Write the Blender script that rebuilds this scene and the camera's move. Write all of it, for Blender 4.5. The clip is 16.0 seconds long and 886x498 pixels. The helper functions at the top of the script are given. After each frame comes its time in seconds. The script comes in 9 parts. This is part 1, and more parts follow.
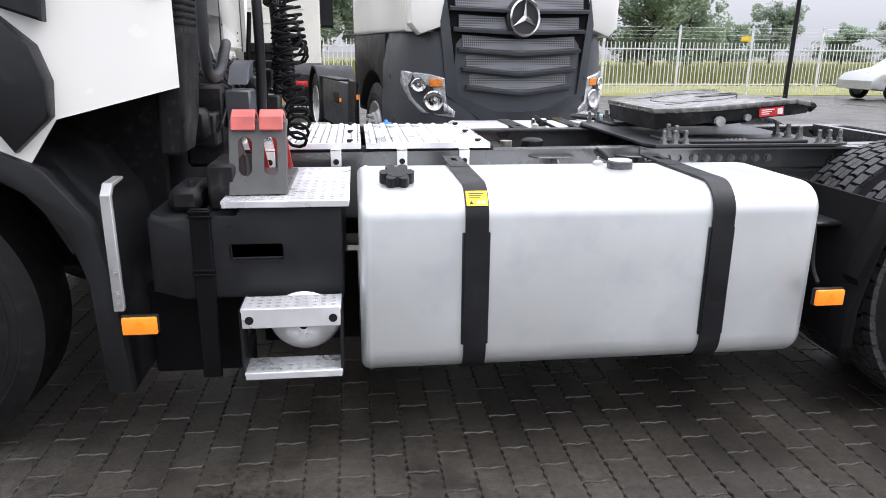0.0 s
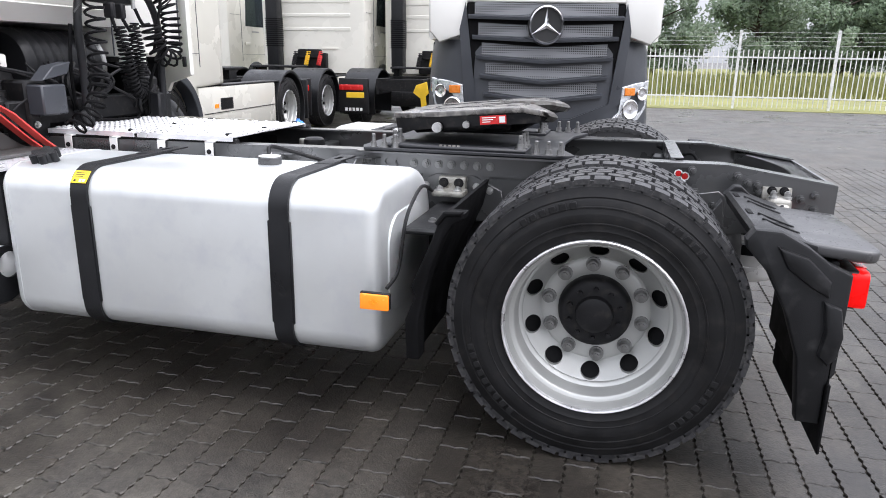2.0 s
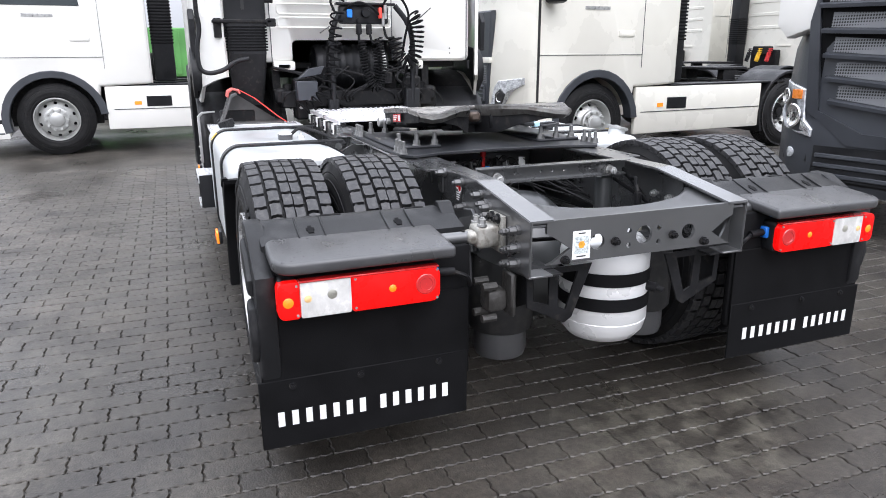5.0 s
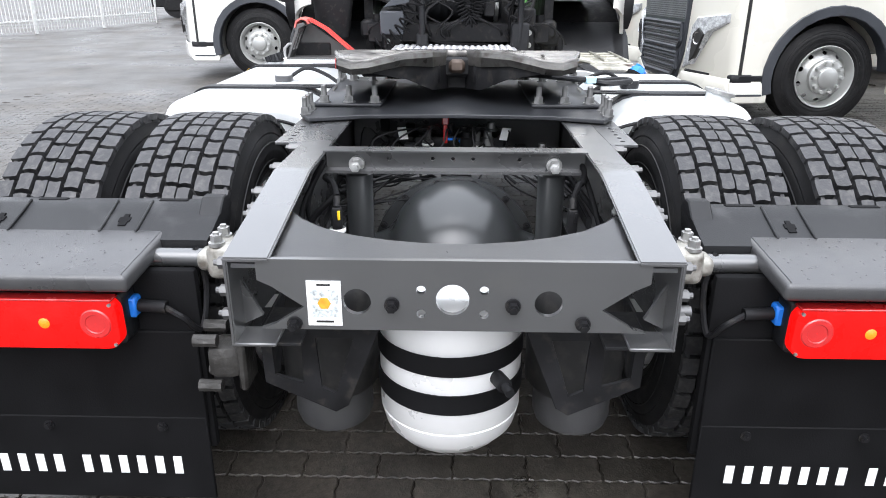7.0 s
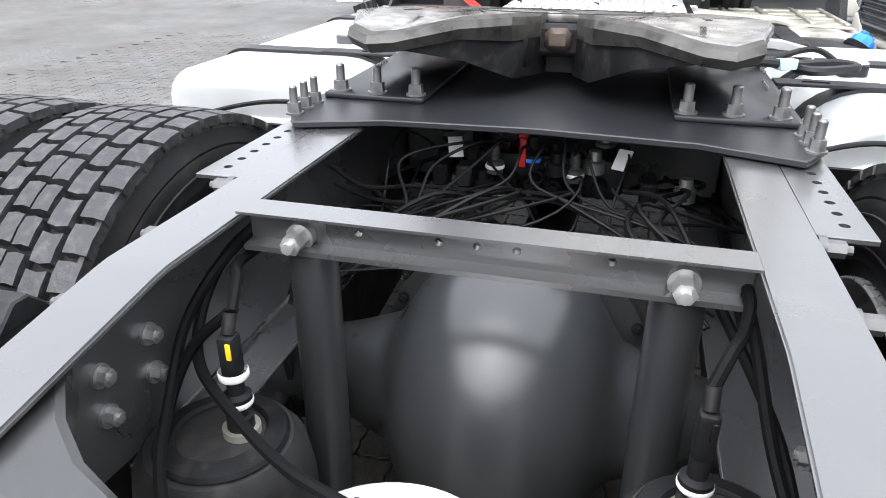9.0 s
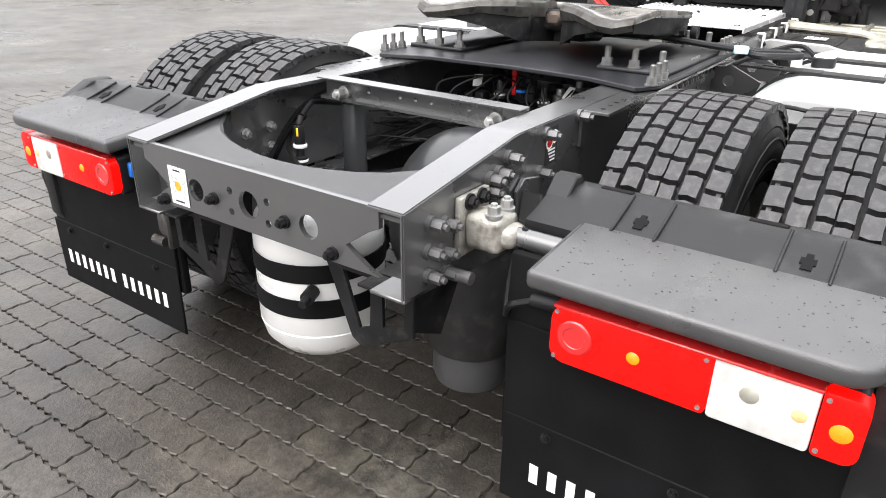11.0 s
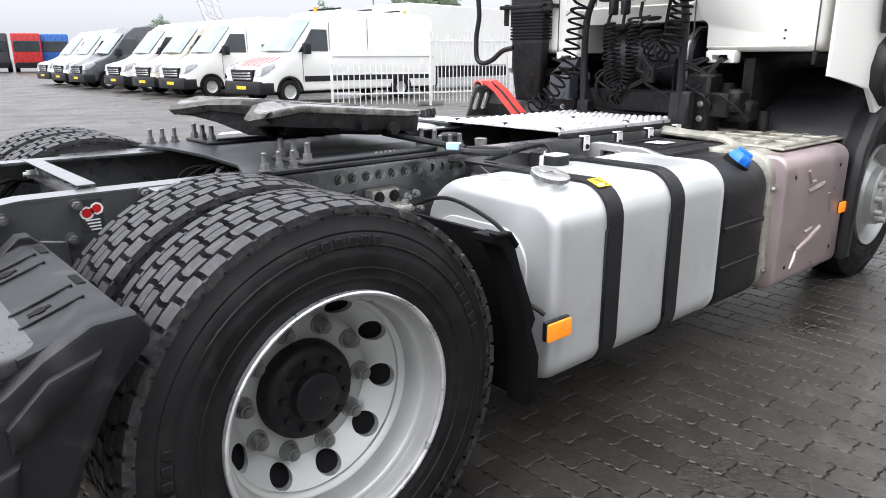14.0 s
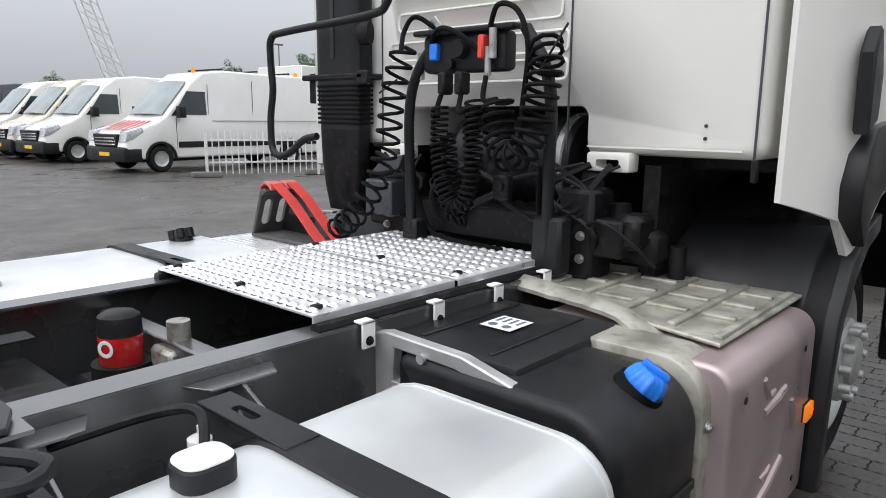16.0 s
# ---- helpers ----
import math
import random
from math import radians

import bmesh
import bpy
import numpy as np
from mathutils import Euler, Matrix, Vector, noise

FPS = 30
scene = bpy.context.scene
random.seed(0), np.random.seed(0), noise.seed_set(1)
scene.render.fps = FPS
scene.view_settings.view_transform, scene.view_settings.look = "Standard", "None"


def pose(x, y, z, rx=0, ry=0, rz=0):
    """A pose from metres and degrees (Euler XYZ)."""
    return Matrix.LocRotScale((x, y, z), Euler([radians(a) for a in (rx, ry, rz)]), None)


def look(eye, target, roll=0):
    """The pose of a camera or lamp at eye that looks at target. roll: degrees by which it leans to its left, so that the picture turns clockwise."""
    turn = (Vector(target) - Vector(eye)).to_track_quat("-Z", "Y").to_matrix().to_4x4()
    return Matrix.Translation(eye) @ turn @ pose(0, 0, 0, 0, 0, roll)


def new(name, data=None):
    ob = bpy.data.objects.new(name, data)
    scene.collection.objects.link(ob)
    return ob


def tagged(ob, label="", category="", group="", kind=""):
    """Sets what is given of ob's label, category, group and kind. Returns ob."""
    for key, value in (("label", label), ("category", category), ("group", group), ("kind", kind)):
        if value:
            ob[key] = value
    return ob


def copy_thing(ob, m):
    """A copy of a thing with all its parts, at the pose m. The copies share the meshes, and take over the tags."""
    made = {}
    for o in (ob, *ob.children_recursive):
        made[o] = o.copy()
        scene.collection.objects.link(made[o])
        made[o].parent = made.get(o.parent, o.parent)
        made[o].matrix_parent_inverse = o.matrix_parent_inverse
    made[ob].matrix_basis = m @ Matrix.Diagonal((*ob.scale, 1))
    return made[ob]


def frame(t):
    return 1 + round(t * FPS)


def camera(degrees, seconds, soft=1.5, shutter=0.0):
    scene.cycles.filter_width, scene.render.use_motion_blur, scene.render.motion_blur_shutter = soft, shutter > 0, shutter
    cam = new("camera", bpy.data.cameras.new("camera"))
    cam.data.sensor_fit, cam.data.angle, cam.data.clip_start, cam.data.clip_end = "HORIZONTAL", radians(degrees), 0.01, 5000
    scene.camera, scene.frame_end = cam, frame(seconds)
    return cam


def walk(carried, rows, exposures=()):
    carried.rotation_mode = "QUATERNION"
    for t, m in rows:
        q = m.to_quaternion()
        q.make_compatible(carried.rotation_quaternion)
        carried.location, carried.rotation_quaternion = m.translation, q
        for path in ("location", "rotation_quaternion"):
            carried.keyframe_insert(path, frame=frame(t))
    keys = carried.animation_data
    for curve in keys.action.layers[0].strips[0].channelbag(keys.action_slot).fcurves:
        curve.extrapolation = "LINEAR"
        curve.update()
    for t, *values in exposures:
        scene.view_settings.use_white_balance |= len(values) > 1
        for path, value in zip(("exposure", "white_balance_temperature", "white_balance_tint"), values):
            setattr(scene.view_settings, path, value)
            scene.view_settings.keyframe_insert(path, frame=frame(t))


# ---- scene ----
cam = camera(65.3, 16.0, 0.95)
PATH = [
    (0, (-2.333, -3.349, 1.35), (-2.093, -1.44, 0.801), 0.5),
    (0.5, (-1.73, -3.343, 1.347), (-1.594, -1.423, 0.805), 0.7),
    (1, (-1.121, -3.37, 1.347), (-1.096, -1.443, 0.81), 0.7),
    (1.5, (-0.546, -3.415, 1.359), (-0.69, -1.492, 0.828), 1.0),
    (2, (0.049, -3.398, 1.361), (-0.43, -1.531, 0.827), 0.9),
    (2.5, (0.692, -3.333, 1.353), (-0.11, -1.58, 0.822), 0.7),
    (3, (1.268, -3.121, 1.387), (0.16, -1.545, 0.848), 0.5),
    (3.5, (1.819, -2.849, 1.416), (0.461, -1.484, 0.876), 0.4),
    (4, (2.248, -2.425, 1.416), (0.684, -1.303, 0.873), 0.1),
    (4.5, (2.623, -1.948, 1.432), (0.915, -1.062, 0.887), -0.1),
    (4.7, (2.723, -1.746, 1.416), (0.975, -0.943, 0.869), -0.2),
    (6.8, (2.249, -0.038, 1.402), (0.369, 0.016, 0.722), 0.2),
    (7, (2.064, 0.007, 1.384), (0.2, -0.033, 0.662), 0.2),
    (7.5, (1.62, 0.055, 1.369), (-0.203, -0.127, 0.565), 0.3),
    (8, (1.217, 0.07, 1.362), (-0.567, -0.2, 0.5), 0.8),
    (8.2, (1.069, 0.068, 1.34), (-0.706, -0.236, 0.469), 0.7),
    (10.3, (1.406, 0.715, 1.371), (-0.223, -0.091, 0.536), 1.0),
    (10.5, (1.525, 0.837, 1.377), (-0.07, -0.031, 0.54), 1.3),
    (11, (1.788, 1.157, 1.366), (0.295, 0.119, 0.534), 0.9),
    (11.5, (1.893, 1.525, 1.373), (0.509, 0.347, 0.538), 0.4),
    (12, (2.017, 1.869, 1.359), (0.704, 0.589, 0.562), 0.2),
    (12.5, (1.982, 2.191, 1.36), (0.699, 0.838, 0.636), -0.4),
    (13, (1.685, 2.436, 1.345), (0.404, 1.033, 0.72), -0.4),
    (13.5, (1.267, 2.483, 1.318), (-0.006, 1.052, 0.742), -0.2),
    (14, (0.792, 2.454, 1.315), (-0.481, 1.008, 0.779), -0.2),
    (14.5, (0.366, 2.291, 1.336), (-0.917, 0.834, 0.858), -0.0),
    (15, (-0.044, 2.088, 1.377), (-1.395, 0.676, 0.951), 0.3),
    (15.5, (-0.444, 1.883, 1.393), (-1.872, 0.546, 0.977), 0.6),
    (16, (-0.756, 1.689, 1.455), (-2.227, 0.386, 1.084), 0.6),
]
walk(cam, [(t, look(eye, target, roll)) for t, eye, target, roll in PATH], exposures=[(0, 0.18, 6330, 16), (2.0, 0.30, 6330, 16), (3.0, 0.35, 6230, 17), (4.5, 0.32, 6230, 16), (7.0, 0.64, 6280, 13), (7.5, 0.75, 6380, 13), (8.0, 0.78, 6400, 13), (10.5, 0.70, 6380, 13), (11.0, 0.79, 6780, 13), (12.0, 0.98, 6930, 13), (12.5, 0.98, 6830, 13), (13.0, 0.78, 6430, 13), (14.5, 0.19, 6430, 14), (15.5, -0.36, 6430, 13), (16, -0.37, 6430, 13)])

# ---- light ----
SUN_AZ, SUN_EL = 98.0, 52.0
world = bpy.data.worlds.new("overcast_sky")
scene.world = world
world.use_nodes = True
wn, wl = world.node_tree.nodes, world.node_tree.links
wn.clear()
w_out = wn.new("ShaderNodeOutputWorld")
w_bg = wn.new("ShaderNodeBackground")
w_sky = wn.new("ShaderNodeTexSky")
w_sky.sky_type = "NISHITA"
w_sky.sun_disc = False
w_sky.sun_elevation, w_sky.sun_rotation = radians(SUN_EL), radians(SUN_AZ)
w_sky.dust_density, w_sky.air_density = 4.0, 1.0
w_hsv = wn.new("ShaderNodeHueSaturation")
w_hsv.inputs["Saturation"].default_value = 0.12
w_mix = wn.new("ShaderNodeMixRGB")
w_mix.inputs[0].default_value = 0.72
w_mix.inputs[2].default_value = (7.5, 7.9, 8.35, 1)
wl.new(w_sky.outputs[0], w_hsv.inputs["Color"])
wl.new(w_hsv.outputs[0], w_mix.inputs[1])
# an overcast dome is brighter overhead than at the horizon
w_tc, w_sep, w_map, w_mul = wn.new("ShaderNodeTexCoord"), wn.new("ShaderNodeSeparateXYZ"), wn.new("ShaderNodeMapRange"), wn.new("ShaderNodeMixRGB")
w_map.inputs["To Min"].default_value, w_map.inputs["To Max"].default_value = 0.82, 3.2
w_mul.blend_type, w_mul.inputs[0].default_value = "MULTIPLY", 1.0
wl.new(w_tc.outputs["Generated"], w_sep.inputs[0])
wl.new(w_sep.outputs["Z"], w_map.inputs["Value"])
wl.new(w_mix.outputs[0], w_mul.inputs[1])
wl.new(w_map.outputs[0], w_mul.inputs[2])
wl.new(w_mul.outputs[0], w_bg.inputs["Color"])
w_bg.inputs["Strength"].default_value = 0.115
wl.new(w_bg.outputs[0], w_out.inputs["Surface"])
sun = new("sun", bpy.data.lights.new("sun", "SUN"))
sun.data.energy, sun.data.angle, sun.data.color = 1.1, radians(60), (1.0, 0.985, 0.97)
sun.matrix_world = Matrix.Rotation(radians(-SUN_AZ), 4, "Z") @ Matrix.Rotation(radians(-(90 - SUN_EL)), 4, "X")


# ---- materials ----
def mat(name, col, rough=0.5, metal=0.0, var=0.18, scale=5.0, bump=0.15, bscale=180.0, coat=0.0, spec=0.5, rvar=0.15, second=None, amount=0.5, dist=0.002):
    """A procedural surface: two scales of variation in colour and roughness, fine relief; second: colour of stains."""
    m = bpy.data.materials.new(name)
    m.use_nodes = True
    n, l = m.node_tree.nodes, m.node_tree.links
    b = n["Principled BSDF"]
    b.inputs["Metallic"].default_value = metal
    b.inputs["Coat Weight"].default_value = coat
    b.inputs["Coat Roughness"].default_value = min(0.25, 0.03 + rough * 0.6)
    b.inputs["Specular IOR Level"].default_value = spec
    tc = n.new("ShaderNodeTexCoord")
    big, fine = n.new("ShaderNodeTexNoise"), n.new("ShaderNodeTexNoise")
    big.inputs["Scale"].default_value, big.inputs["Detail"].default_value = scale, 5
    fine.inputs["Scale"].default_value, fine.inputs["Detail"].default_value = bscale, 3
    for t in (big, fine):
        l.new(tc.outputs["Object"], t.inputs["Vector"])
    ramp = n.new("ShaderNodeMapRange")
    ramp.inputs["From Min"].default_value, ramp.inputs["From Max"].default_value = 0.3, 0.7
    ramp.inputs["To Min"].default_value, ramp.inputs["To Max"].default_value = 1 - var, 1 + var
    l.new(big.outputs["Fac"], ramp.inputs["Value"])
    mul = n.new("ShaderNodeMixRGB")
    mul.blend_type, mul.inputs[0].default_value = "MULTIPLY", 1.0
    mul.inputs[1].default_value = (*col, 1)
    l.new(ramp.outputs[0], mul.inputs[2])
    last = mul.outputs[0]
    if second:
        st = n.new("ShaderNodeTexNoise")
        st.inputs["Scale"].default_value, st.inputs["Detail"].default_value = scale * 2.7, 8
        l.new(tc.outputs["Object"], st.inputs["Vector"])
        sr = n.new("ShaderNodeMapRange")
        sr.inputs["From Min"].default_value, sr.inputs["From Max"].default_value = 0.62 - amount * 0.3, 0.75
        l.new(st.outputs["Fac"], sr.inputs["Value"])
        mx = n.new("ShaderNodeMixRGB")
        mx.inputs[2].default_value = (*second, 1)
        l.new(sr.outputs[0], mx.inputs[0])
        l.new(last, mx.inputs[1])
        last = mx.outputs[0]
    l.new(last, b.inputs["Base Color"])
    rr = n.new("ShaderNodeMapRange")
    rr.inputs["From Min"].default_value, rr.inputs["From Max"].default_value = 0.3, 0.7
    rr.inputs["To Min"].default_value, rr.inputs["To Max"].default_value = max(0.03, rough - rvar), min(1, rough + rvar)
    l.new(big.outputs["Fac"], rr.inputs["Value"])
    l.new(rr.outputs[0], b.inputs["Roughness"])
    if bump:
        bp = n.new("ShaderNodeBump")
        bp.inputs["Strength"].default_value, bp.inputs["Distance"].default_value = bump, dist
        l.new(fine.outputs["Fac"], bp.inputs["Height"])
        l.new(bp.outputs[0], b.inputs["Normal"])
    return m


def glow(m, col, strength):
    b = m.node_tree.nodes["Principled BSDF"]
    b.inputs["Emission Color"].default_value, b.inputs["Emission Strength"].default_value = (*col, 1), strength
    return m


FRAME = mat("grey_chassis_paint", (0.048, 0.049, 0.050), 0.30, 0, 0.10, 4, 0.09, 260, coat=1.0, spec=1.0, rvar=0.10, second=(0.056, 0.056, 0.055), amount=0.2)
MOUNT = mat("dark_mounting_paint", (0.020, 0.021, 0.024), 0.40, 0, 0.10, 5, 0.08, 260, rvar=0.05)
GUARD = mat("wet_grey_black_plastic", (0.0095, 0.0098, 0.0108), 0.42, 0, 0.25, 5, 0.3, 420, spec=0.32, rvar=0.1, second=(0.035, 0.035, 0.036), amount=0.25)
# paler copy of the guard plastic; sky sheen of its top painted in
SHELF = mat("weathered_damp_plastic", (0.050, 0.050, 0.052), 0.36, 0, 0.22, 7, 0.3, 380, spec=0.75, rvar=0.16, second=(0.060, 0.060, 0.060), amount=0.5)
PLASTIC = mat("black_textured_plastic", (0.012, 0.0125, 0.014), 0.42, 0, 0.25, 6, 0.35, 520, spec=0.3, second=(0.020, 0.020, 0.021), amount=0.1)
RUBBER = mat("tyre_rubber", (0.0105, 0.0105, 0.011), 0.55, 0, 0.35, 9, 0.3, 220, spec=0.22, second=(0.020, 0.019, 0.018), amount=0.3)
TREAD = mat("worn_tread_rubber", (0.027, 0.027, 0.029), 0.5, 0, 0.4, 22, 0.5, 160, second=(0.070, 0.068, 0.065), amount=0.5)
FLAP = mat("black_rubber_flap", (0.0062, 0.0062, 0.0067), 0.6, 0, 0.25, 7, 0.2, 240, spec=0.09)
DARK = mat("greasy_black_parts", (0.010, 0.010, 0.011), 0.52, 0, 0.4, 11, 0.3, 90, spec=0.22, second=(0.034, 0.031, 0.027), amount=0.25)
ALU = mat("brushed_aluminium_tank", (0.745, 0.765, 0.76), 0.40, 0.6, 0.05, 3.5, 0.10, 260, rvar=0.10, second=(0.69, 0.71, 0.725), amount=0.4)
PLATE = mat("aluminium_tread_plate", (0.84, 0.84, 0.85), 0.34, 0.55, 0.1, 6, 0.1, 200)
SILVER = mat("silver_wheel_paint", (0.46, 0.465, 0.45), 0.42, 0.5, 0.08, 5, 0.08, 200)
OILED = mat("oiled_dark_bolts", (0.13, 0.13, 0.13), 0.38, 0.6, 0.35, 30, 0.1, 200)
NUT = mat("dull_steel_nuts", (0.24, 0.24, 0.235), 0.42, 0.7, 0.3, 30, 0.1, 200)
STEEL = mat("zinc_bolts", (0.45, 0.45, 0.44), 0.4, 0.8, 0.25, 30, 0.1, 200)
CAST = mat("cast_aluminium", (0.37, 0.36, 0.325), 0.48, 0.45, 0.3, 14, 0.6, 70, second=(0.12, 0.105, 0.085), amount=0.45, dist=0.004)
ALUCAST = mat("clean_cast_aluminium", (0.48, 0.48, 0.475), 0.45, 0.5, 0.12, 10, 0.3, 120)
WHITE = mat("white_cab_paint", (0.82, 0.81, 0.765), 0.22, 0, 0.03, 1.5, 0.0, 100, coat=0.5, rvar=0.06)
GREASE = mat("greasy_worn_coupling_plate", (0.105, 0.10, 0.094), 0.30, 0.3, 0.35, 8, 0.3, 60, coat=0.4, second=(0.34, 0.32, 0.29), amount=0.6)
SHIELD = mat("mauve_metallic_heat_shield", (0.44, 0.355, 0.355), 0.40, 0.6, 0.08, 5, 0.08, 140)
BARE = mat("dull_bare_metal_sheet", (0.47, 0.46, 0.40), 0.5, 0.6, 0.2, 9, 0.25, 70, second=(0.30, 0.28, 0.22), amount=0.4)
ORANGE = glow(mat("orange_marker_lens", (0.95, 0.25, 0.02), 0.2, 0, 0.05, 10, 0.1, 200), (1.0, 0.3, 0.02), 0.35)
AMBER = glow(mat("lit_amber_diodes", (0.8, 0.16, 0.01), 0.3, 0, 0.02, 10, 0), (1.0, 0.10, 0.001), 1.5)
RED = glow(mat("lit_red_lamp_lens", (0.42, 0.004, 0.003), 0.3, 0, 0.25, 20, 0.35, 160, spec=0.22), (1.0, 0.004, 0.002), 0.55)
LIP = mat("worn_bright_rim_edge", (0.72, 0.72, 0.72), 0.35, 0.7, 0.2, 16, 0.2, 120)
WORN = mat("scraped_ramp_steel", (0.17, 0.165, 0.155), 0.40, 0.4, 0.3, 12, 0.25, 70, second=(0.085, 0.072, 0.06), amount=0.45)
REDOFF = mat("red_lamp_lens", (0.55, 0.02, 0.02), 0.18, 0, 0.1, 20, 0.2, 160, coat=0.6)
CLEAR = mat("white_lamp_lens", (0.62, 0.61, 0.585), 0.22, 0, 0.16, 26, 0.3, 160, coat=0.3)
PALE = mat("pale_amber_bulb", (0.85, 0.55, 0.25), 0.3, 0, 0.1, 30, 0.1)
YELLOW = mat("yellow_label", (0.95, 0.62, 0.02), 0.45, 0, 0.05, 10, 0)
LABEL = mat("white_label", (0.82, 0.82, 0.80), 0.45, 0, 0.04, 10, 0)
BLUE = mat("blue_plastic_cap", (0.02, 0.20, 0.75), 0.35, 0, 0.1, 10, 0.1)
REDS = mat("red_strap_webbing", (0.65, 0.06, 0.05), 0.7, 0, 0.15, 20, 0.5, 300)
PINK = mat("faded_red_plastic", (0.60, 0.14, 0.12), 0.5, 0, 0.2, 14, 0.2, 200)
INK = mat("black_print", (0.02, 0.02, 0.02), 0.5, 0, 0.05, 10, 0)
PRINT = mat("white_print", (0.78, 0.78, 0.77), 0.5, 0, 0.1, 30, 0)
WSCREEN = mat("sky_mirroring_windscreen", (0.30, 0.35, 0.35), 0.07, 0.5, 0.25, 1.2, 0.0, coat=0.3)
SCREEN = mat("dark_window_glass", (0.035, 0.045, 0.05), 0.06, 0, 0.2, 2, 0.0, coat=0.3)
GREY = mat("dark_grey_bumper_plastic", (0.046, 0.050, 0.058), 0.42, 0, 0.12, 4, 0.2, 500)
CHROME = mat("chrome", (0.80, 0.80, 0.82), 0.12, 1.0, 0.04, 8, 0.0)
CREAM = mat("off_white_truck_paint", (0.76, 0.74, 0.66), 0.28, 0, 0.04, 1.5, 0.0, coat=0.4, rvar=0.06)


# ---- mesh helpers ----
def bx(bm, x0, x1, y0, y1, z0, z1, bev=0.0, seg=1):
    r = bmesh.ops.create_cube(bm, size=1.0)
    for v in r["verts"]:
        v.co = (x0 + (v.co.x + 0.5) * (x1 - x0), y0 + (v.co.y + 0.5) * (y1 - y0), z0 + (v.co.z + 0.5) * (z1 - z0))
    if bev:
        es = list({e for v in r["verts"] for e in v.link_edges})
        bmesh.ops.bevel(bm, geom=es, offset=bev, segments=seg, affect="EDGES", profile=0.5)
    return bm


def cy(bm, p0, p1, r, seg=16, r2=None):
    p0, p1 = Vector(p0), Vector(p1)
    r2 = r if r2 is None else r2
    q = (p1 - p0).to_track_quat("Z", "Y")
    rings = []
    for p, rad in ((p0, r), (p1, r2)):
        rings.append([bm.verts.new(p + q @ Vector((rad * math.cos(a), rad * math.sin(a), 0))) for a in (2 * math.pi * i / seg for i in range(seg))])
    for i in range(seg):
        j = (i + 1) % seg
        bm.faces.new((rings[0][i], rings[0][j], rings[1][j], rings[1][i]))
    bm.faces.new(rings[0][::-1])
    bm.faces.new(rings[1])
    return bm


def put(axis, u, v, w):
    return {"x": (w, u, v), "y": (u, w, v), "z": (u, v, w)}[axis]


def prism(bm, pts, axis, a, b, bev=0.0, seg=1):
    """A polygon of (u, v) in the plane across axis, extruded from a to b."""
    lo = [bm.verts.new(put(axis, u, v, a)) for u, v in pts]
    hi = [bm.verts.new(put(axis, u, v, b)) for u, v in pts]
    n = len(pts)
    fs = [bm.faces.new(lo), bm.faces.new(hi)]
    for i in range(n):
        j = (i + 1) % n
        fs.append(bm.faces.new((lo[i], lo[j], hi[j], hi[i])))
    bmesh.ops.recalc_face_normals(bm, faces=fs)
    if bev:
        es = list({e for f in fs[:2] for e in f.edges})
        bmesh.ops.bevel(bm, geom=es, offset=bev, segments=seg, affect="EDGES", profile=0.5)
    return bm


def rrect(u0, u1, v0, v1, r, n=6, rs=None):
    """A rectangle with round corners; rs: the four radii, from (u1, v1) on against the clock."""
    rs = rs or (r, r, r, r)
    out = []
    for (cu, cv, su, sv, a0), q in zip(((u1, v1, -1, -1, 0), (u0, v1, 1, -1, 90), (u0, v0, 1, 1, 180), (u1, v0, -1, 1, 270)), rs):
        for i in range(n + 1):
            a = radians(a0 + 90 * i / n)
            out.append((cu + su * q + q * math.cos(a), cv + sv * q + q * math.sin(a)))
    return out


def lathe(bm, prof, axis="y", c=(0, 0, 0), seg=48, arc=360.0, start=0.0):
    """A profile of (radius, place along the axis) turned round the axis through c."""
    full = arc >= 359.9
    cnt = seg if full else seg + 1
    rings = []
    for r, w in prof:
        ring = []
        for i in range(cnt):
            a = radians(start + arc * i / seg)
            p = Vector(put(axis, r * math.cos(a), r * math.sin(a), w)) + Vector(c)
            ring.append(bm.verts.new(p))
        rings.append(ring)
    fs = []
    for k in range(len(rings) - 1):
        for i in range(seg):
            j = (i + 1) % cnt
            fs.append(bm.faces.new((rings[k][i], rings[k][j], rings[k + 1][j], rings[k + 1][i])))
    bmesh.ops.recalc_face_normals(bm, faces=fs)
    return bm


def tube(bm, pts, r, seg=7, closed=False):
    pts = [Vector(p) for p in pts]
    n = len(pts)
    rings, side = [], None
    for i, p in enumerate(pts):
        a, b = pts[max(i - 1, 0)], pts[min(i + 1, n - 1)]
        if closed:
            a, b = pts[i - 1], pts[(i + 1) % n]
        d = (b - a).normalized()
        if side is None:
            side = d.orthogonal().normalized()
        side = (side - d * side.dot(d)).normalized()
        up = d.cross(side)
        rings.append([bm.verts.new(p + r * (math.cos(t) * side + math.sin(t) * up)) for t in (2 * math.pi * k / seg for k in range(seg))])
    for i in range(n if closed else n - 1):
        A, B = rings[i], rings[(i + 1) % n]
        for k in range(seg):
            j = (k + 1) % seg
            bm.faces.new((A[k], A[j], B[j], B[k]))
    if not closed:
        bm.faces.new(rings[0][::-1])
        bm.faces.new(rings[-1])
    return bm


def bend(pts, n=8):
    """A smooth run through the given points."""
    P = [Vector(p) for p in pts]
    P = [2 * P[0] - P[1]] + P + [2 * P[-1] - P[-2]]
    out = []
    for i in range(1, len(P) - 2):
        for k in range(n):
            t = k / n
            a, b, c, d = P[i - 1:i + 3]
            out.append(0.5 * ((2 * b) + (c - a) * t + (2 * a - 5 * b + 4 * c - d) * t * t + (3 * b - a - 3 * c + d) * t ** 3))
    out.append(P[-2])
    return out


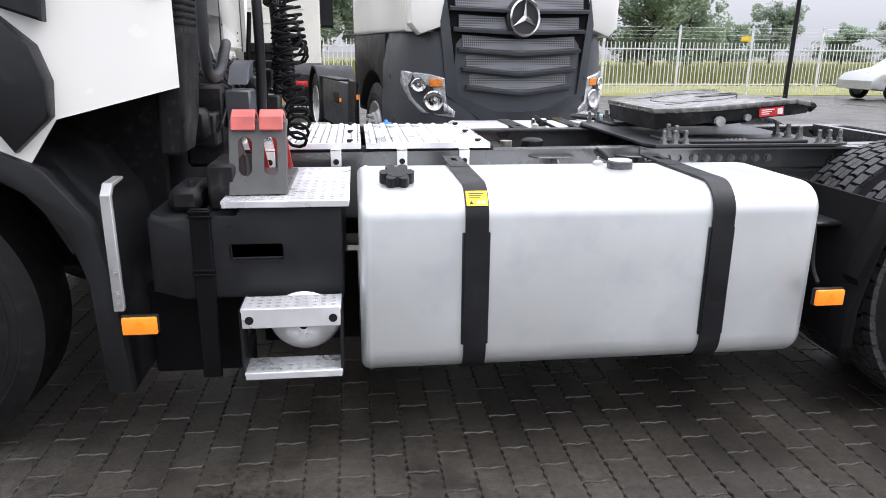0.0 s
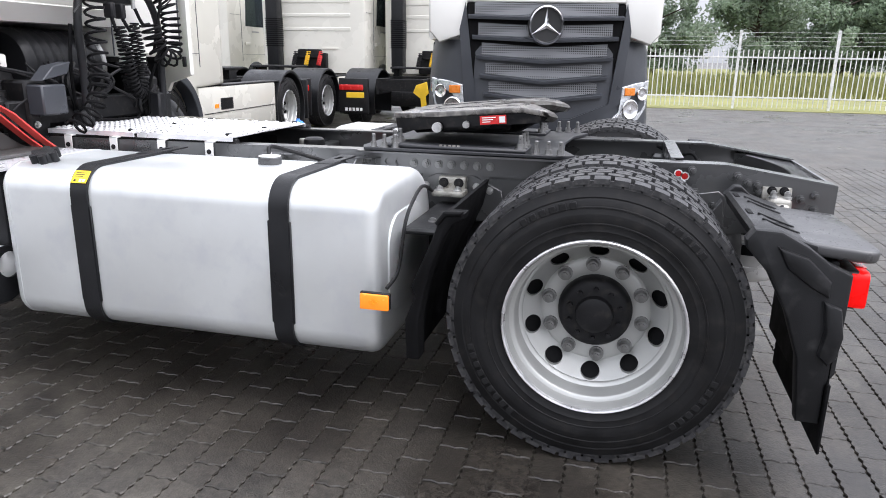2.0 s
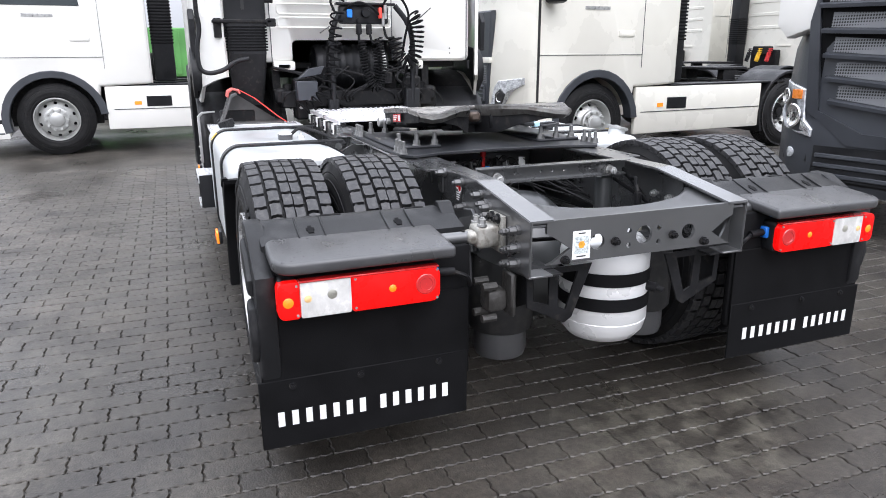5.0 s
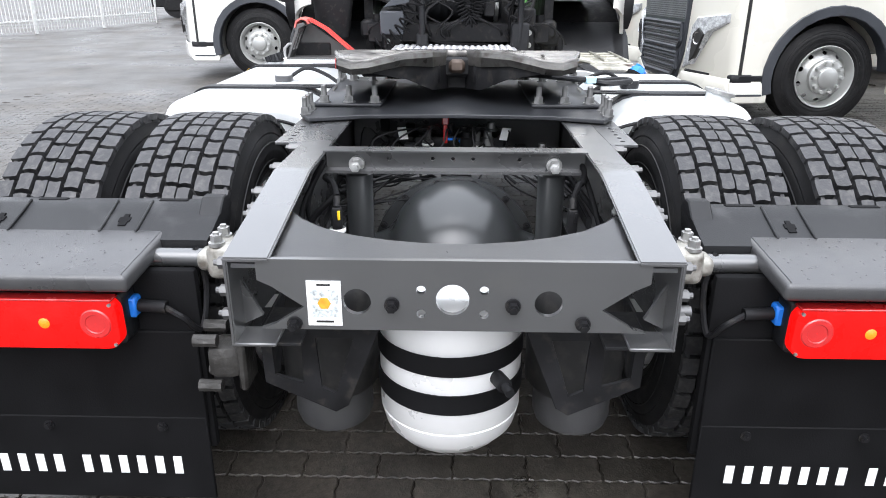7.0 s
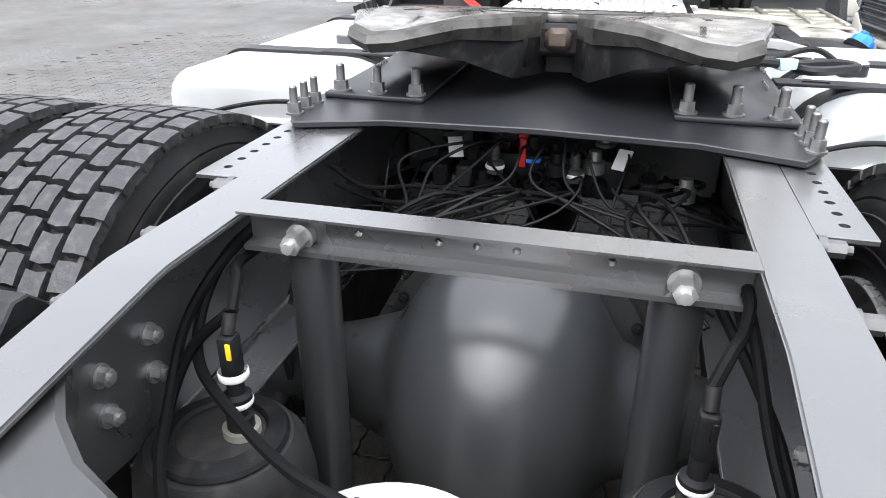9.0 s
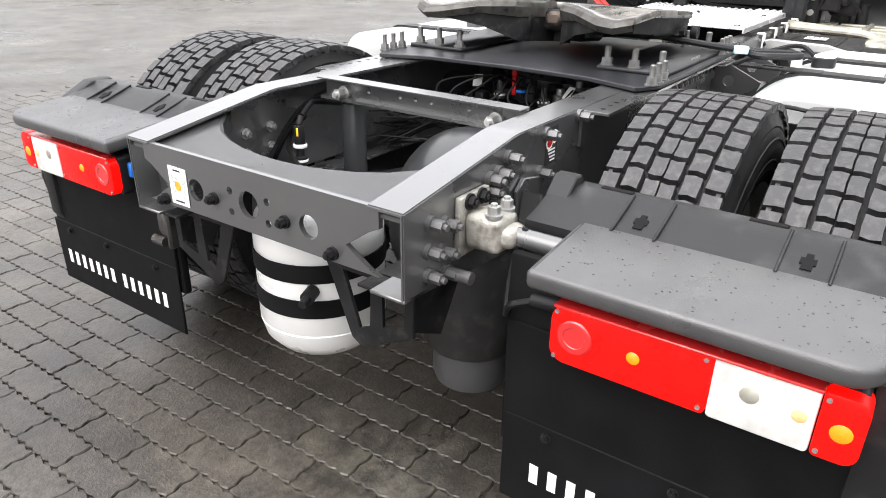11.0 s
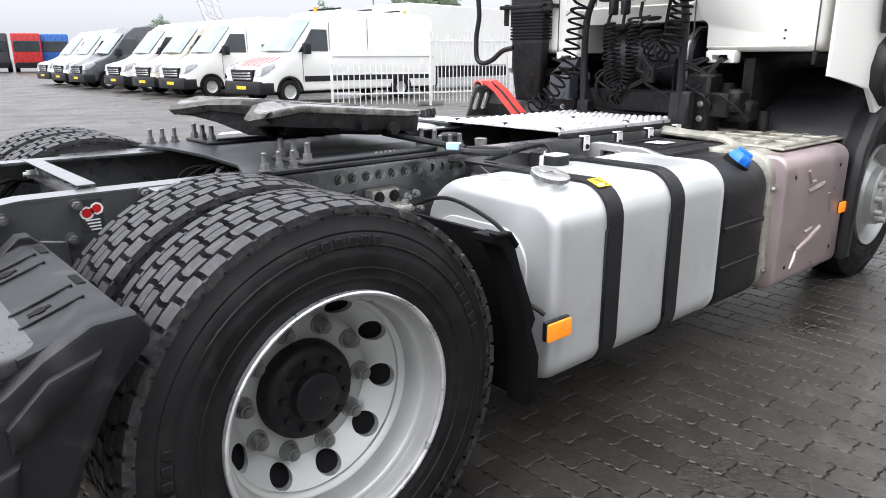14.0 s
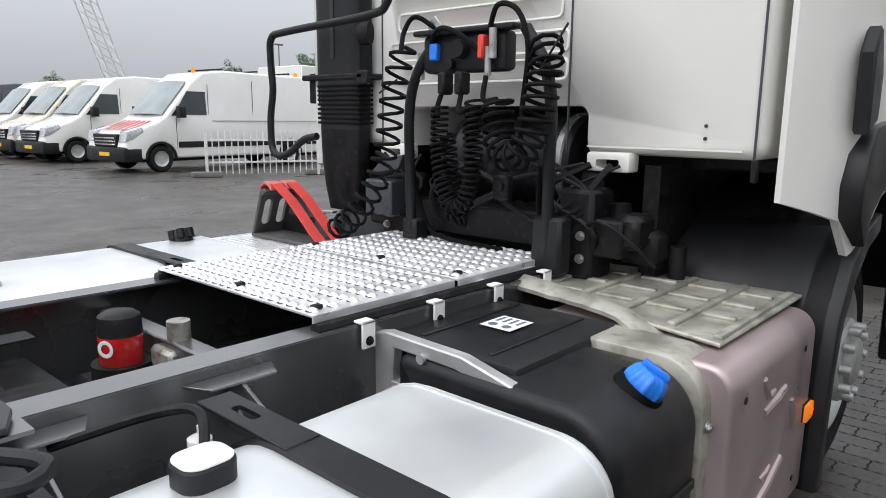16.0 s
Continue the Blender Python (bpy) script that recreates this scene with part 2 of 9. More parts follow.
def coil(pts, turns, r, wire, n=8):
    """The points of a spiral hose that winds about a smooth run of points."""
    run = bend(pts, 12)
    L = [0.0]
    for a, b in zip(run, run[1:]):
        L.append(L[-1] + (b - a).length)
    out, steps, side = [], turns * n, None
    for s in range(steps + 1):
        d = L[-1] * s / steps
        k = min(max(i for i in range(len(L)) if L[i] <= d + 1e-9), len(run) - 2)
        t = (d - L[k]) / (L[k + 1] - L[k])
        p, ax = run[k].lerp(run[k + 1], t), (run[k + 1] - run[k]).normalized()
        side = ax.orthogonal().normalized() if side is None else (side - ax * side.dot(ax)).normalized()
        a = 2 * math.pi * s / n
        out.append(p + r * (math.cos(a) * side + math.sin(a) * ax.cross(side)))
    return out


def part(name, bm, material, parent, label="", angle=38.0):
    """Links a bmesh as one mesh under a thing or a part."""
    me = bpy.data.meshes.new(name)
    bm.to_mesh(me)
    bm.free()
    me.materials.append(material)
    me.polygons.foreach_set("use_smooth", [True] * len(me.polygons))
    me.set_sharp_from_angle(angle=radians(angle))
    ob = new(name, me)
    ob.parent = parent
    if label:
        tagged(ob, label)
    return ob


def share(ob, m, parent=None, name=None):
    """Another part on the same mesh."""
    o = new(name or ob.name.split(".")[0], ob.data)
    o.parent = parent or ob.parent
    o.matrix_basis = m
    if "label" in ob:
        o["label"] = ob["label"]
    return o


def thing(name, label, category, group="", at=None):
    ob = tagged(new(name), label, category, group)
    ob.empty_display_size = 0.2
    if at is not None:
        ob.matrix_basis = at
    return ob


def B():
    return bmesh.new()


FLIP = Matrix.Scale(-1, 4, (0, 1, 0))


def bolts(name, places, axis, r, h, parent, material, sign=1):
    """Hexagon-headed bolts along an axis, each a part on one shared mesh."""
    first = None
    for p in places:
        if first is None:
            bm = B()
            d = {"x": Vector((sign, 0, 0)), "y": Vector((0, sign, 0)), "z": Vector((0, 0, sign))}[axis]
            cy(bm, (0, 0, 0), d * h * 0.25, r * 1.35, 14)
            cy(bm, d * h * 0.25, d * h * 0.8, r, 6)
            cy(bm, d * h * 0.8, d * h, r * 0.55, 8)
            first = part(name, bm, material, parent)
            first.location = p
        else:
            share(first, Matrix.Translation(p), parent)
    return first


def studs(name, places, parent, r=0.010, h=0.058):
    """Threaded studs with washer and hexagon nut, standing upright."""
    first = None
    for p in places:
        if first is None:
            bm = B()
            cy(bm, (0, 0, 0), (0, 0, 0.004), r * 2.1, 16)
            cy(bm, (0, 0, 0.004), (0, 0, 0.024), r * 1.65, 6, r * 1.55)
            cy(bm, (0, 0, 0.024), (0, 0, h - 0.003), r * 0.95, 10)
            cy(bm, (0, 0, h - 0.003), (0, 0, h), r * 0.95, 10, r * 0.7)
            first = part(name, bm, NUT, parent)
            first.location = p
        else:
            share(first, Matrix.Translation(p), parent)


def sheet(bm, rows, thick=None):
    """A sheet through rows of points; thick: a vector by which its back lies off."""
    R = [[bm.verts.new(p) for p in row] for row in rows]
    fs = []
    for A, C in zip(R, R[1:]):
        for i in range(len(A) - 1):
            fs.append(bm.faces.new((A[i], A[i + 1], C[i + 1], C[i])))
    if thick is not None:
        r = bmesh.ops.extrude_face_region(bm, geom=fs)
        bmesh.ops.translate(bm, vec=thick, verts=[v for v in r["geom"] if isinstance(v, bmesh.types.BMVert)])
        bmesh.ops.recalc_face_normals(bm, faces=bm.faces[:])
    return bm


def arch(cx, cz, r, a0, a1, n=14):
    return [(cx + r * math.cos(radians(a0 + (a1 - a0) * i / n)), cz + r * math.sin(radians(a0 + (a1 - a0) * i / n))) for i in range(n + 1)]


# ---- ground ----
def paving_material(flat):
    m = mat("damp_concrete_pavers" if not flat else "damp_yard_paving", (0.062, 0.056, 0.048), 0.40, 0, 0.35, 0.9, 0.7, 130, rvar=0.2, second=(0.026, 0.023, 0.021), amount=0.5, dist=0.003)
    n, l = m.node_tree.nodes, m.node_tree.links
    b = n["Principled BSDF"]
    src = b.inputs["Base Color"].links[0].from_socket
    # WORLDPOS: stains run on across the stones
    gp = n.new("ShaderNodeNewGeometry")
    for t in [q for q in n if q.type == "TEX_NOISE"]:
        l.new(gp.outputs["Position"], t.inputs["Vector"])
    mul = n.new("ShaderNodeMixRGB")
    mul.blend_type, mul.inputs[0].default_value = "MULTIPLY", 1.0
    l.new(src, mul.inputs[1])
    sand, sr, sm = n.new("ShaderNodeTexNoise"), n.new("ShaderNodeMapRange"), n.new("ShaderNodeMixRGB")
    sand.inputs["Scale"].default_value, sand.inputs["Detail"].default_value, sand.inputs["Roughness"].default_value = 0.75, 12, 0.72
    sr.inputs["From Min"].default_value, sr.inputs["From Max"].default_value, sr.inputs["To Max"].default_value = 0.52, 0.72, 0.6
    l.new(gp.outputs["Position"], sand.inputs["Vector"])
    l.new(sand.outputs["Fac"], sr.inputs["Value"])
    l.new(sr.outputs[0], sm.inputs[0])
    l.new(src, sm.inputs[1])
    sm.inputs[2].default_value = (0.15, 0.13, 0.108, 1)
    speck, pr_, pm = n.new("ShaderNodeTexNoise"), n.new("ShaderNodeMapRange"), n.new("ShaderNodeMixRGB")
    speck.inputs["Scale"].default_value, speck.inputs["Detail"].default_value, speck.inputs["Roughness"].default_value = 38, 9, 0.8
    pr_.inputs["From Min"].default_value, pr_.inputs["From Max"].default_value = 0.34, 0.66
    pr_.inputs["To Min"].default_value, pr_.inputs["To Max"].default_value = 0.38, 1.62
    pm.blend_type, pm.inputs[0].default_value = "MULTIPLY", 1.0
    l.new(gp.outputs["Position"], speck.inputs["Vector"])
    l.new(speck.outputs["Fac"], pr_.inputs["Value"])
    l.new(sm.outputs[0], pm.inputs[1])
    l.new(pr_.outputs[0], pm.inputs[2])
    l.new(pm.outputs[0], mul.inputs[1])
    if flat:
        tc = n.new("ShaderNodeTexCoord")
        mp = n.new("ShaderNodeMapping")
        mp.inputs["Rotation"].default_value[2] = radians(-PAVE_TURN)
        br = n.new("ShaderNodeTexBrick")
        br.inputs["Scale"].default_value = 1.0
        br.inputs["Brick Width"].default_value, br.inputs["Row Height"].default_value = 0.225, 0.1125
        br.inputs["Mortar Size"].default_value, br.inputs["Mortar Smooth"].default_value = 0.008, 0.3
        br.inputs["Color1"].default_value, br.inputs["Color2"].default_value = (0.88, 0.88, 0.88, 1), (1.12, 1.11, 1.1, 1)
        br.inputs["Mortar"].default_value = (0.45, 0.43, 0.4, 1)
        l.new(tc.outputs["Object"], mp.inputs["Vector"])
        l.new(mp.outputs[0], br.inputs["Vector"])
        l.new(br.outputs["Color"], mul.inputs[2])
    else:
        geo, oi = n.new("ShaderNodeNewGeometry"), n.new("ShaderNodeObjectInfo")
        add = n.new("ShaderNodeMath")
        l.new(geo.outputs["Random Per Island"], add.inputs[0])
        l.new(oi.outputs["Random"], add.inputs[1])
        fr = n.new("ShaderNodeMath")
        fr.operation = "FRACT"
        l.new(add.outputs[0], fr.inputs[0])
        r = n.new("ShaderNodeMapRange")
        r.inputs["To Min"].default_value, r.inputs["To Max"].default_value = 0.84, 1.16
        l.new(fr.outputs[0], r.inputs["Value"])
        l.new(r.outputs[0], mul.inputs[2])
    # oily wet patch plus painted shade under the truck, frayed rim, pale gritty moss along it
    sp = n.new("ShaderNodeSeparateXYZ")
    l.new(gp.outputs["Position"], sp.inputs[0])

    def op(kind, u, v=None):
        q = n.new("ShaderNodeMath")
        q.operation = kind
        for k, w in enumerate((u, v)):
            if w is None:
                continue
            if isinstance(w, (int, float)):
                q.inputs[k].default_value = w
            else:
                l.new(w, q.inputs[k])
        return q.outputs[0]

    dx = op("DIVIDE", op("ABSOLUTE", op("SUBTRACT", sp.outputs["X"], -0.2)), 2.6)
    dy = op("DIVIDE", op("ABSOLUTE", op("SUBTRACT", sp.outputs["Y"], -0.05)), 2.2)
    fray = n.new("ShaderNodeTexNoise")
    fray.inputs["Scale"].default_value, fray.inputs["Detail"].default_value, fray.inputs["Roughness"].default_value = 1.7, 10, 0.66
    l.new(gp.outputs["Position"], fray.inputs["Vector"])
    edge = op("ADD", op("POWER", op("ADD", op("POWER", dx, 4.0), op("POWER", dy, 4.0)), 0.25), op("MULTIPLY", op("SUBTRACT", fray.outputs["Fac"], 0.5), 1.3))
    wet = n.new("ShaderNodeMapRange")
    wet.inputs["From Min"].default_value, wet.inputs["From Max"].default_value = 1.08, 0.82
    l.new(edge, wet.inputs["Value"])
    # multiplies the paving colour down, for wetness and for the truck's shade
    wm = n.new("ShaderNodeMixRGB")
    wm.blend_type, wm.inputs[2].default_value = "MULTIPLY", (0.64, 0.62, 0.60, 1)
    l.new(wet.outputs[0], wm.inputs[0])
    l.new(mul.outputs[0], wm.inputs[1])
    moss, mr = n.new("ShaderNodeTexNoise"), n.new("ShaderNodeMapRange")
    moss.inputs["Scale"].default_value, moss.inputs["Detail"].default_value, moss.inputs["Roughness"].default_value = 5.0, 12, 0.8
    mr.inputs["From Min"].default_value, mr.inputs["From Max"].default_value = 0.46, 0.62
    l.new(gp.outputs["Position"], moss.inputs["Vector"])
    l.new(moss.outputs["Fac"], mr.inputs["Value"])
    near_rim = n.new("ShaderNodeMapRange")
    near_rim.inputs["From Min"].default_value, near_rim.inputs["From Max"].default_value, near_rim.inputs["To Max"].default_value = 0.22, 0.0, 0.5
    l.new(op("ABSOLUTE", op("SUBTRACT", edge, 0.92)), near_rim.inputs["Value"])
    mm_ = n.new("ShaderNodeMixRGB")
    mm_.inputs[2].default_value = (0.125, 0.115, 0.092, 1)
    bxx = op("POWER", op("DIVIDE", op("ABSOLUTE", op("SUBTRACT", sp.outputs["X"], 0.85)), 0.42), 2.0)
    byy = op("POWER", op("DIVIDE", op("ABSOLUTE", op("SUBTRACT", sp.outputs["Y"], 0.22)), 0.62), 2.0)
    blob = n.new("ShaderNodeMapRange")
    blob.inputs["From Min"].default_value, blob.inputs["From Max"].default_value = 1.25, 0.55
    l.new(op("ADD", op("POWER", op("ADD", bxx, byy), 0.5), op("MULTIPLY", op("SUBTRACT", fray.outputs["Fac"], 0.5), 1.8)), blob.inputs["Value"])
    spread = op("MAXIMUM", near_rim.outputs[0], blob.outputs[0])
    l.new(op("MULTIPLY", op("MULTIPLY", mr.outputs[0], spread), 0.85), mm_.inputs[0])
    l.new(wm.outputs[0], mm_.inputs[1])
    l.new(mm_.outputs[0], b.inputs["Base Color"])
    return m


PAVE_TURN = 90.0
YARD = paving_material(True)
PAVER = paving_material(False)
bm = B()
bmesh.ops.create_grid(bm, x_segments=2, y_segments=2, size=900)
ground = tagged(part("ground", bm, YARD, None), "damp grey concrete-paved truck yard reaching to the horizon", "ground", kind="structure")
ground.location.z = -0.0045


# ---- truck: wheels ----
def tread(bm, R, w, pitches, cols, height, skew=0.0):
    """Raised blocks of a driven tyre: cols of (centre, width, offset, taper)."""
    for cyy, cw, off, sl in cols:
        for i in range(pitches):
            a0 = 2 * math.pi * (i + off + 0.09) / pitches
            a1 = 2 * math.pi * (i + off + 0.91) / pitches
            am = 0.5 * (a0 + a1)
            lo, hi = [], []
            k = (a1 - a0) * sl
            y0, y1, ym = cyy - cw / 2, cyy + cw / 2, cyy
            loop = [(a0 + k, y0), (a0, ym), (a0 + k, y1), (am, y1 + 0.0015), (a1 + k, y1), (a1, ym), (a1 + k, y0), (am, y0 + 0.0015)]
            ca, cyc = am + k * 0.5, cyy
            for a, yy in loop:
                drop = 0.010 * (abs(yy) / (w / 2)) ** 3
                lo.append(bm.verts.new(((R - height - 0.004) * math.cos(a), yy, (R - height - 0.004) * math.sin(a))))
                q, s = ca + (a - ca) * 0.96, cyc + (yy - cyc) * 0.96
                hi.append(bm.verts.new(((R - drop) * math.cos(q), s, (R - drop) * math.sin(q))))
            n = len(loop)
            bm.faces.new(hi[::-1])
            for j in range(n):
                jj = (j + 1) % n
                bm.faces.new((lo[j], lo[jj], hi[jj], hi[j]))


def tyre_mesh(R=0.505, w=0.305, rim=0.288, blocks=True):
    """The carcass; outer face towards -y, its middle at y = 0."""
    h = w / 2
    base = R - 0.023 if blocks else R
    half = [(rim, h - 0.035), (rim + 0.012, h - 0.018), (rim + 0.03, h - 0.012), (rim + 0.045, h - 0.004), (rim + 0.052, h - 0.0055), (rim + 0.066, h - 0.0035), (rim + 0.0675, h - 0.001), (rim + 0.071, h - 0.001), (rim + 0.0725, h - 0.003), (rim + 0.10, h + 0.002), (rim + 0.104, h + 0.0005), (rim + 0.120, h - 0.003), (rim + 0.1215, h - 0.0005), (rim + 0.125, h - 0.001), (rim + 0.1265, h - 0.004),
            (rim + 0.145, h - 0.008), (rim + 0.15, h - 0.0115), (rim + 0.155, h - 0.0105), (R - 0.045, h - 0.02), (R - 0.028, h - 0.026), (base, h - 0.04)]
    prof = [(r, -y) for r, y in half] + [(r, y) for r, y in half[::-1]]
    bm = B()
    lathe(bm, prof, "y", seg=72)
    return bm


def tread_mesh(R=0.505, w=0.305):
    bm = B()
    h = w / 2
    tread(bm, R, w, 50, [(-0.0180, 0.0330, 0.03, 0.05), (0.0180, 0.0330, -0.03, 0.05), (-0.0640, 0.0385, 0.45, -0.07), (0.0640, 0.0385, 0.55, -0.07), (-0.1135, 0.042, 0.06, 0.03), (0.1135, 0.042, 0.94, 0.03)], 0.020)
    for i in range(50):
        a = 2 * math.pi * i / 50
        for s in (-1, 1):
            c, d = math.cos(a), math.sin(a)
            r0, r1 = R - 0.032, R - 0.013
            vs = []
            for r, o in ((r0, h - 0.024), (r1, h - 0.026), (r1, h - 0.036), (r0, h - 0.032)):
                for da in (-0.055, 0.055):
                    vs.append(bm.verts.new((r * math.cos(a + da), s * o, r * math.sin(a + da))))
            for q in ((0, 1, 3, 2), (2, 3, 5, 4), (0, 2, 4, 6), (1, 7, 5, 3)):
                bm.faces.new([vs[k] for k in q])
    return bm


def rim_disc(bm, r0, r1, y0, y1, holes, hr, ha, wide):
    """A dished disc from radius r0 at y0 to r1 at y1 with oval holes."""
    n = 24
    def P(r, a):
        t = (r - r0) / (r1 - r0)
        return (r * math.cos(a), y0 + (y1 - y0) * t, r * math.sin(a))
    for k in range(holes):
        a0, a1 = 2 * math.pi * k / holes, 2 * math.pi * (k + 1) / holes
        am = (a0 + a1) / 2
        outer, inner = [], []
        q = n // 4
        for i in range(q):
            outer.append((r0, a0 + (a1 - a0) * i / q))
        for i in range(q):
            outer.append((r0 + (r1 - r0) * i / q, a1))
        for i in range(q):
            outer.append((r1, a1 - (a1 - a0) * i / q))
        for i in range(q):
            outer.append((r1 - (r1 - r0) * i / q, a0))
        for i in range(n):
            t = 2 * math.pi * (i + 0.0) / n + math.pi * 1.25
            inner.append((hr + ha * math.sin(t), am + wide / hr * math.cos(t)))
        O = [bm.verts.new(P(*p)) for p in outer]
        I = [bm.verts.new(P(*p)) for p in inner]
        D = [bm.verts.new(Vector(P(*p)) + Vector((0, 0.018, 0))) for p in inner]
        for i in range(n):
            j = (i + 1) % n
            bm.faces.new((O[i], O[j], I[j], I[i]))
            bm.faces.new((I[i], I[j], D[j], D[i]))
    bmesh.ops.remove_doubles(bm, verts=bm.verts[:], dist=0.0004)
    bmesh.ops.recalc_face_normals(bm, faces=bm.faces[:])


def drive_wheel(parent, outer=True):
    """A deep-dished steel wheel of the rear axle, its outer face towards -y, the tyre's middle at y = 0."""
    bm = B()
    lathe(bm, [(0.303, -0.128), (0.301, -0.138), (0.292, -0.140), (0.288, -0.128), (0.286, -0.105), (0.284, -0.098), (0.272, -0.094), (0.268, -0.088), (0.264, -0.045), (0.261, -0.030), (0.252, -0.024), (0.248, -0.016), (0.250, -0.008), (0.256, -0.004), (0.257, 0.02), (0.258, 0.10), (0.30, 0.14)], "y", seg=64)
    wheel = part("wheel", bm, SILVER, parent, "silver painted steel wheel with worn rim edge")
    bm = B()
    lathe(bm, [(0.3035, -0.132), (0.3035, -0.150), (0.300, -0.153), (0.295, -0.151), (0.2915, -0.142), (0.2925, -0.132)], "y", seg=64)
    part("rim_edge", bm, LIP, wheel, "scuffed bright rim edge")
    if outer:
        bm = B()
        rim_disc(bm, 0.192, 0.256, 0.062, -0.004, 10, 0.2255, 0.026, 0.034)
        lathe(bm, [(0.115, 0.062), (0.122, 0.057), (0.180, 0.056), (0.188, 0.059), (0.192, 0.062)], "y", seg=60)
        part("disc", bm, SILVER, wheel)
        # black cone close behind the disc, added so the holes look deep in shade
        bm = B()
        lathe(bm, [(0.10, 0.082), (0.195, 0.082), (0.2535, 0.024), (0.2535, 0.13)], "y", seg=48)
        part("brake_drum", bm, FLAP, wheel, "black liner added behind the wheel disc to shade its holes")
        bm = B()
        lathe(bm, [(0.001, -0.025), (0.050, -0.025), (0.062, -0.018), (0.067, 0.004), (0.100, 0.008), (0.118, 0.016), (0.127, 0.030), (0.130, 0.058)], "y", seg=40)
        for k in range(10):
            a = 2 * math.pi * (k + 0.5) / 10
            cy(bm, (0.090 * math.cos(a), 0.016, 0.090 * math.sin(a)), (0.090 * math.cos(a), -0.008, 0.090 * math.sin(a)), 0.009, 6)
        part("hub", bm, DARK, wheel, "black greasy axle hub")
        first = None
        for k in range(10):
            a = 2 * math.pi * (k + 0.5) / 10 + 0.1
            p = (0.1675 * math.cos(a), 0.056, 0.1675 * math.sin(a))
            if first is None:
                bm = B()
                cy(bm, (0, 0, 0), (0, -0.008, 0), 0.026, 18)
                cy(bm, (0, -0.008, 0), (0, -0.034, 0), 0.0205, 12, 0.018)
                cy(bm, (0, -0.034, 0), (0, -0.042, 0), 0.012, 12)
                first = part("wheel_nut", bm, NUT, wheel)
                first.location = p
            else:
                share(first, Matrix.Translation(p), wheel)
    part("tyre", tyre_mesh(), RUBBER, wheel, "black rubber tyre sidewall")
    if outer:
        first = None
        for a0, count in ((20, 7), (128, 9), (235, 6), (300, 5)):
            for k in range(count):
                m = Matrix.Rotation(radians(a0 + 4.6 * k), 4, "Y")
                if first is None:
                    bm = B()
                    bx(bm, 0.408, 0.432, -0.1535, -0.144, -0.011, 0.011, 0.002)
                    first = part("raised_mark", bm, RUBBER, wheel)
                    first.matrix_basis = m
                else:
                    share(first, m, wheel)
    part("tread", tread_mesh(), TREAD, wheel, "worn block tread of a drive tyre")
    return wheel


def copy_wheel(wheel, m):
    w = share(wheel, m)
    for c in wheel.children:
        share(c, c.matrix_basis.copy(), w)
    return w


def steer_wheel(parent):
    """A front wheel with the hub standing proud."""
    bm = B()
    lathe(bm, [(0.303, -0.135), (0.303, -0.150), (0.298, -0.152), (0.290, -0.146), (0.282, -0.12), (0.268, -0.09), (0.26, -0.07), (0.255, -0.02), (0.258, 0.10), (0.30, 0.14)], "y", seg=56)
    wheel = part("wheel", bm, SILVER, parent, "silver painted steel wheel")
    bm = B()
    rim_disc(bm, 0.175, 0.262, -0.135, -0.05, 10, 0.228, 0.018, 0.026)
    lathe(bm, [(0.001, -0.19), (0.13, -0.19), (0.16, -0.186), (0.172, -0.176), (0.175, -0.135)], "y", seg=40)
    part("disc", bm, SILVER, wheel)
    bm = B()
    lathe(bm, [(0.001, -0.222), (0.085, -0.222), (0.098, -0.212), (0.10, -0.195), (0.108, -0.188)], "y", seg=36)
    part("hub", bm, SILVER, wheel)
    first = None
    for k in range(10):
        a = 2 * math.pi * k / 10
        p = (0.142 * math.cos(a), -0.188, 0.142 * math.sin(a))
        if first is None:
            bm = B()
            cy(bm, (0, 0, 0), (0, -0.04, 0), 0.021, 10, 0.017)
            first = part("wheel_nut", bm, SILVER, wheel)
            first.location = p
        else:
            share(first, Matrix.Translation(p), wheel)
    part("tyre", tyre_mesh(blocks=False), RUBBER, wheel, "black ribbed steering tyre")
    return wheel


truck = thing("tractor_truck", "white tractor unit with grey chassis standing on paved yard", "truck")
wheel_l = drive_wheel(truck)
wheel_l.matrix_basis = pose(0, -1.07, 0.505, 0, 0, 0)
copy_wheel(wheel_l, pose(0, 1.07, 0.505, 0, 0, 180) @ pose(0, 0, 0, 0, 25, 0))
inner_l = drive_wheel(truck, outer=False)
inner_l.matrix_basis = pose(0, -0.725, 0.505, 0, 13, 180)
copy_wheel(inner_l, pose(0, 0.725, 0.505, 0, 31, 0))
front_l = steer_wheel(truck)
FRONT_AXLE = -3.86
front_l.matrix_basis = pose(FRONT_AXLE, -1.0, 0.505, 0, 0, 0)
copy_wheel(front_l, pose(FRONT_AXLE, 0.96, 0.505, 0, 0, 180))


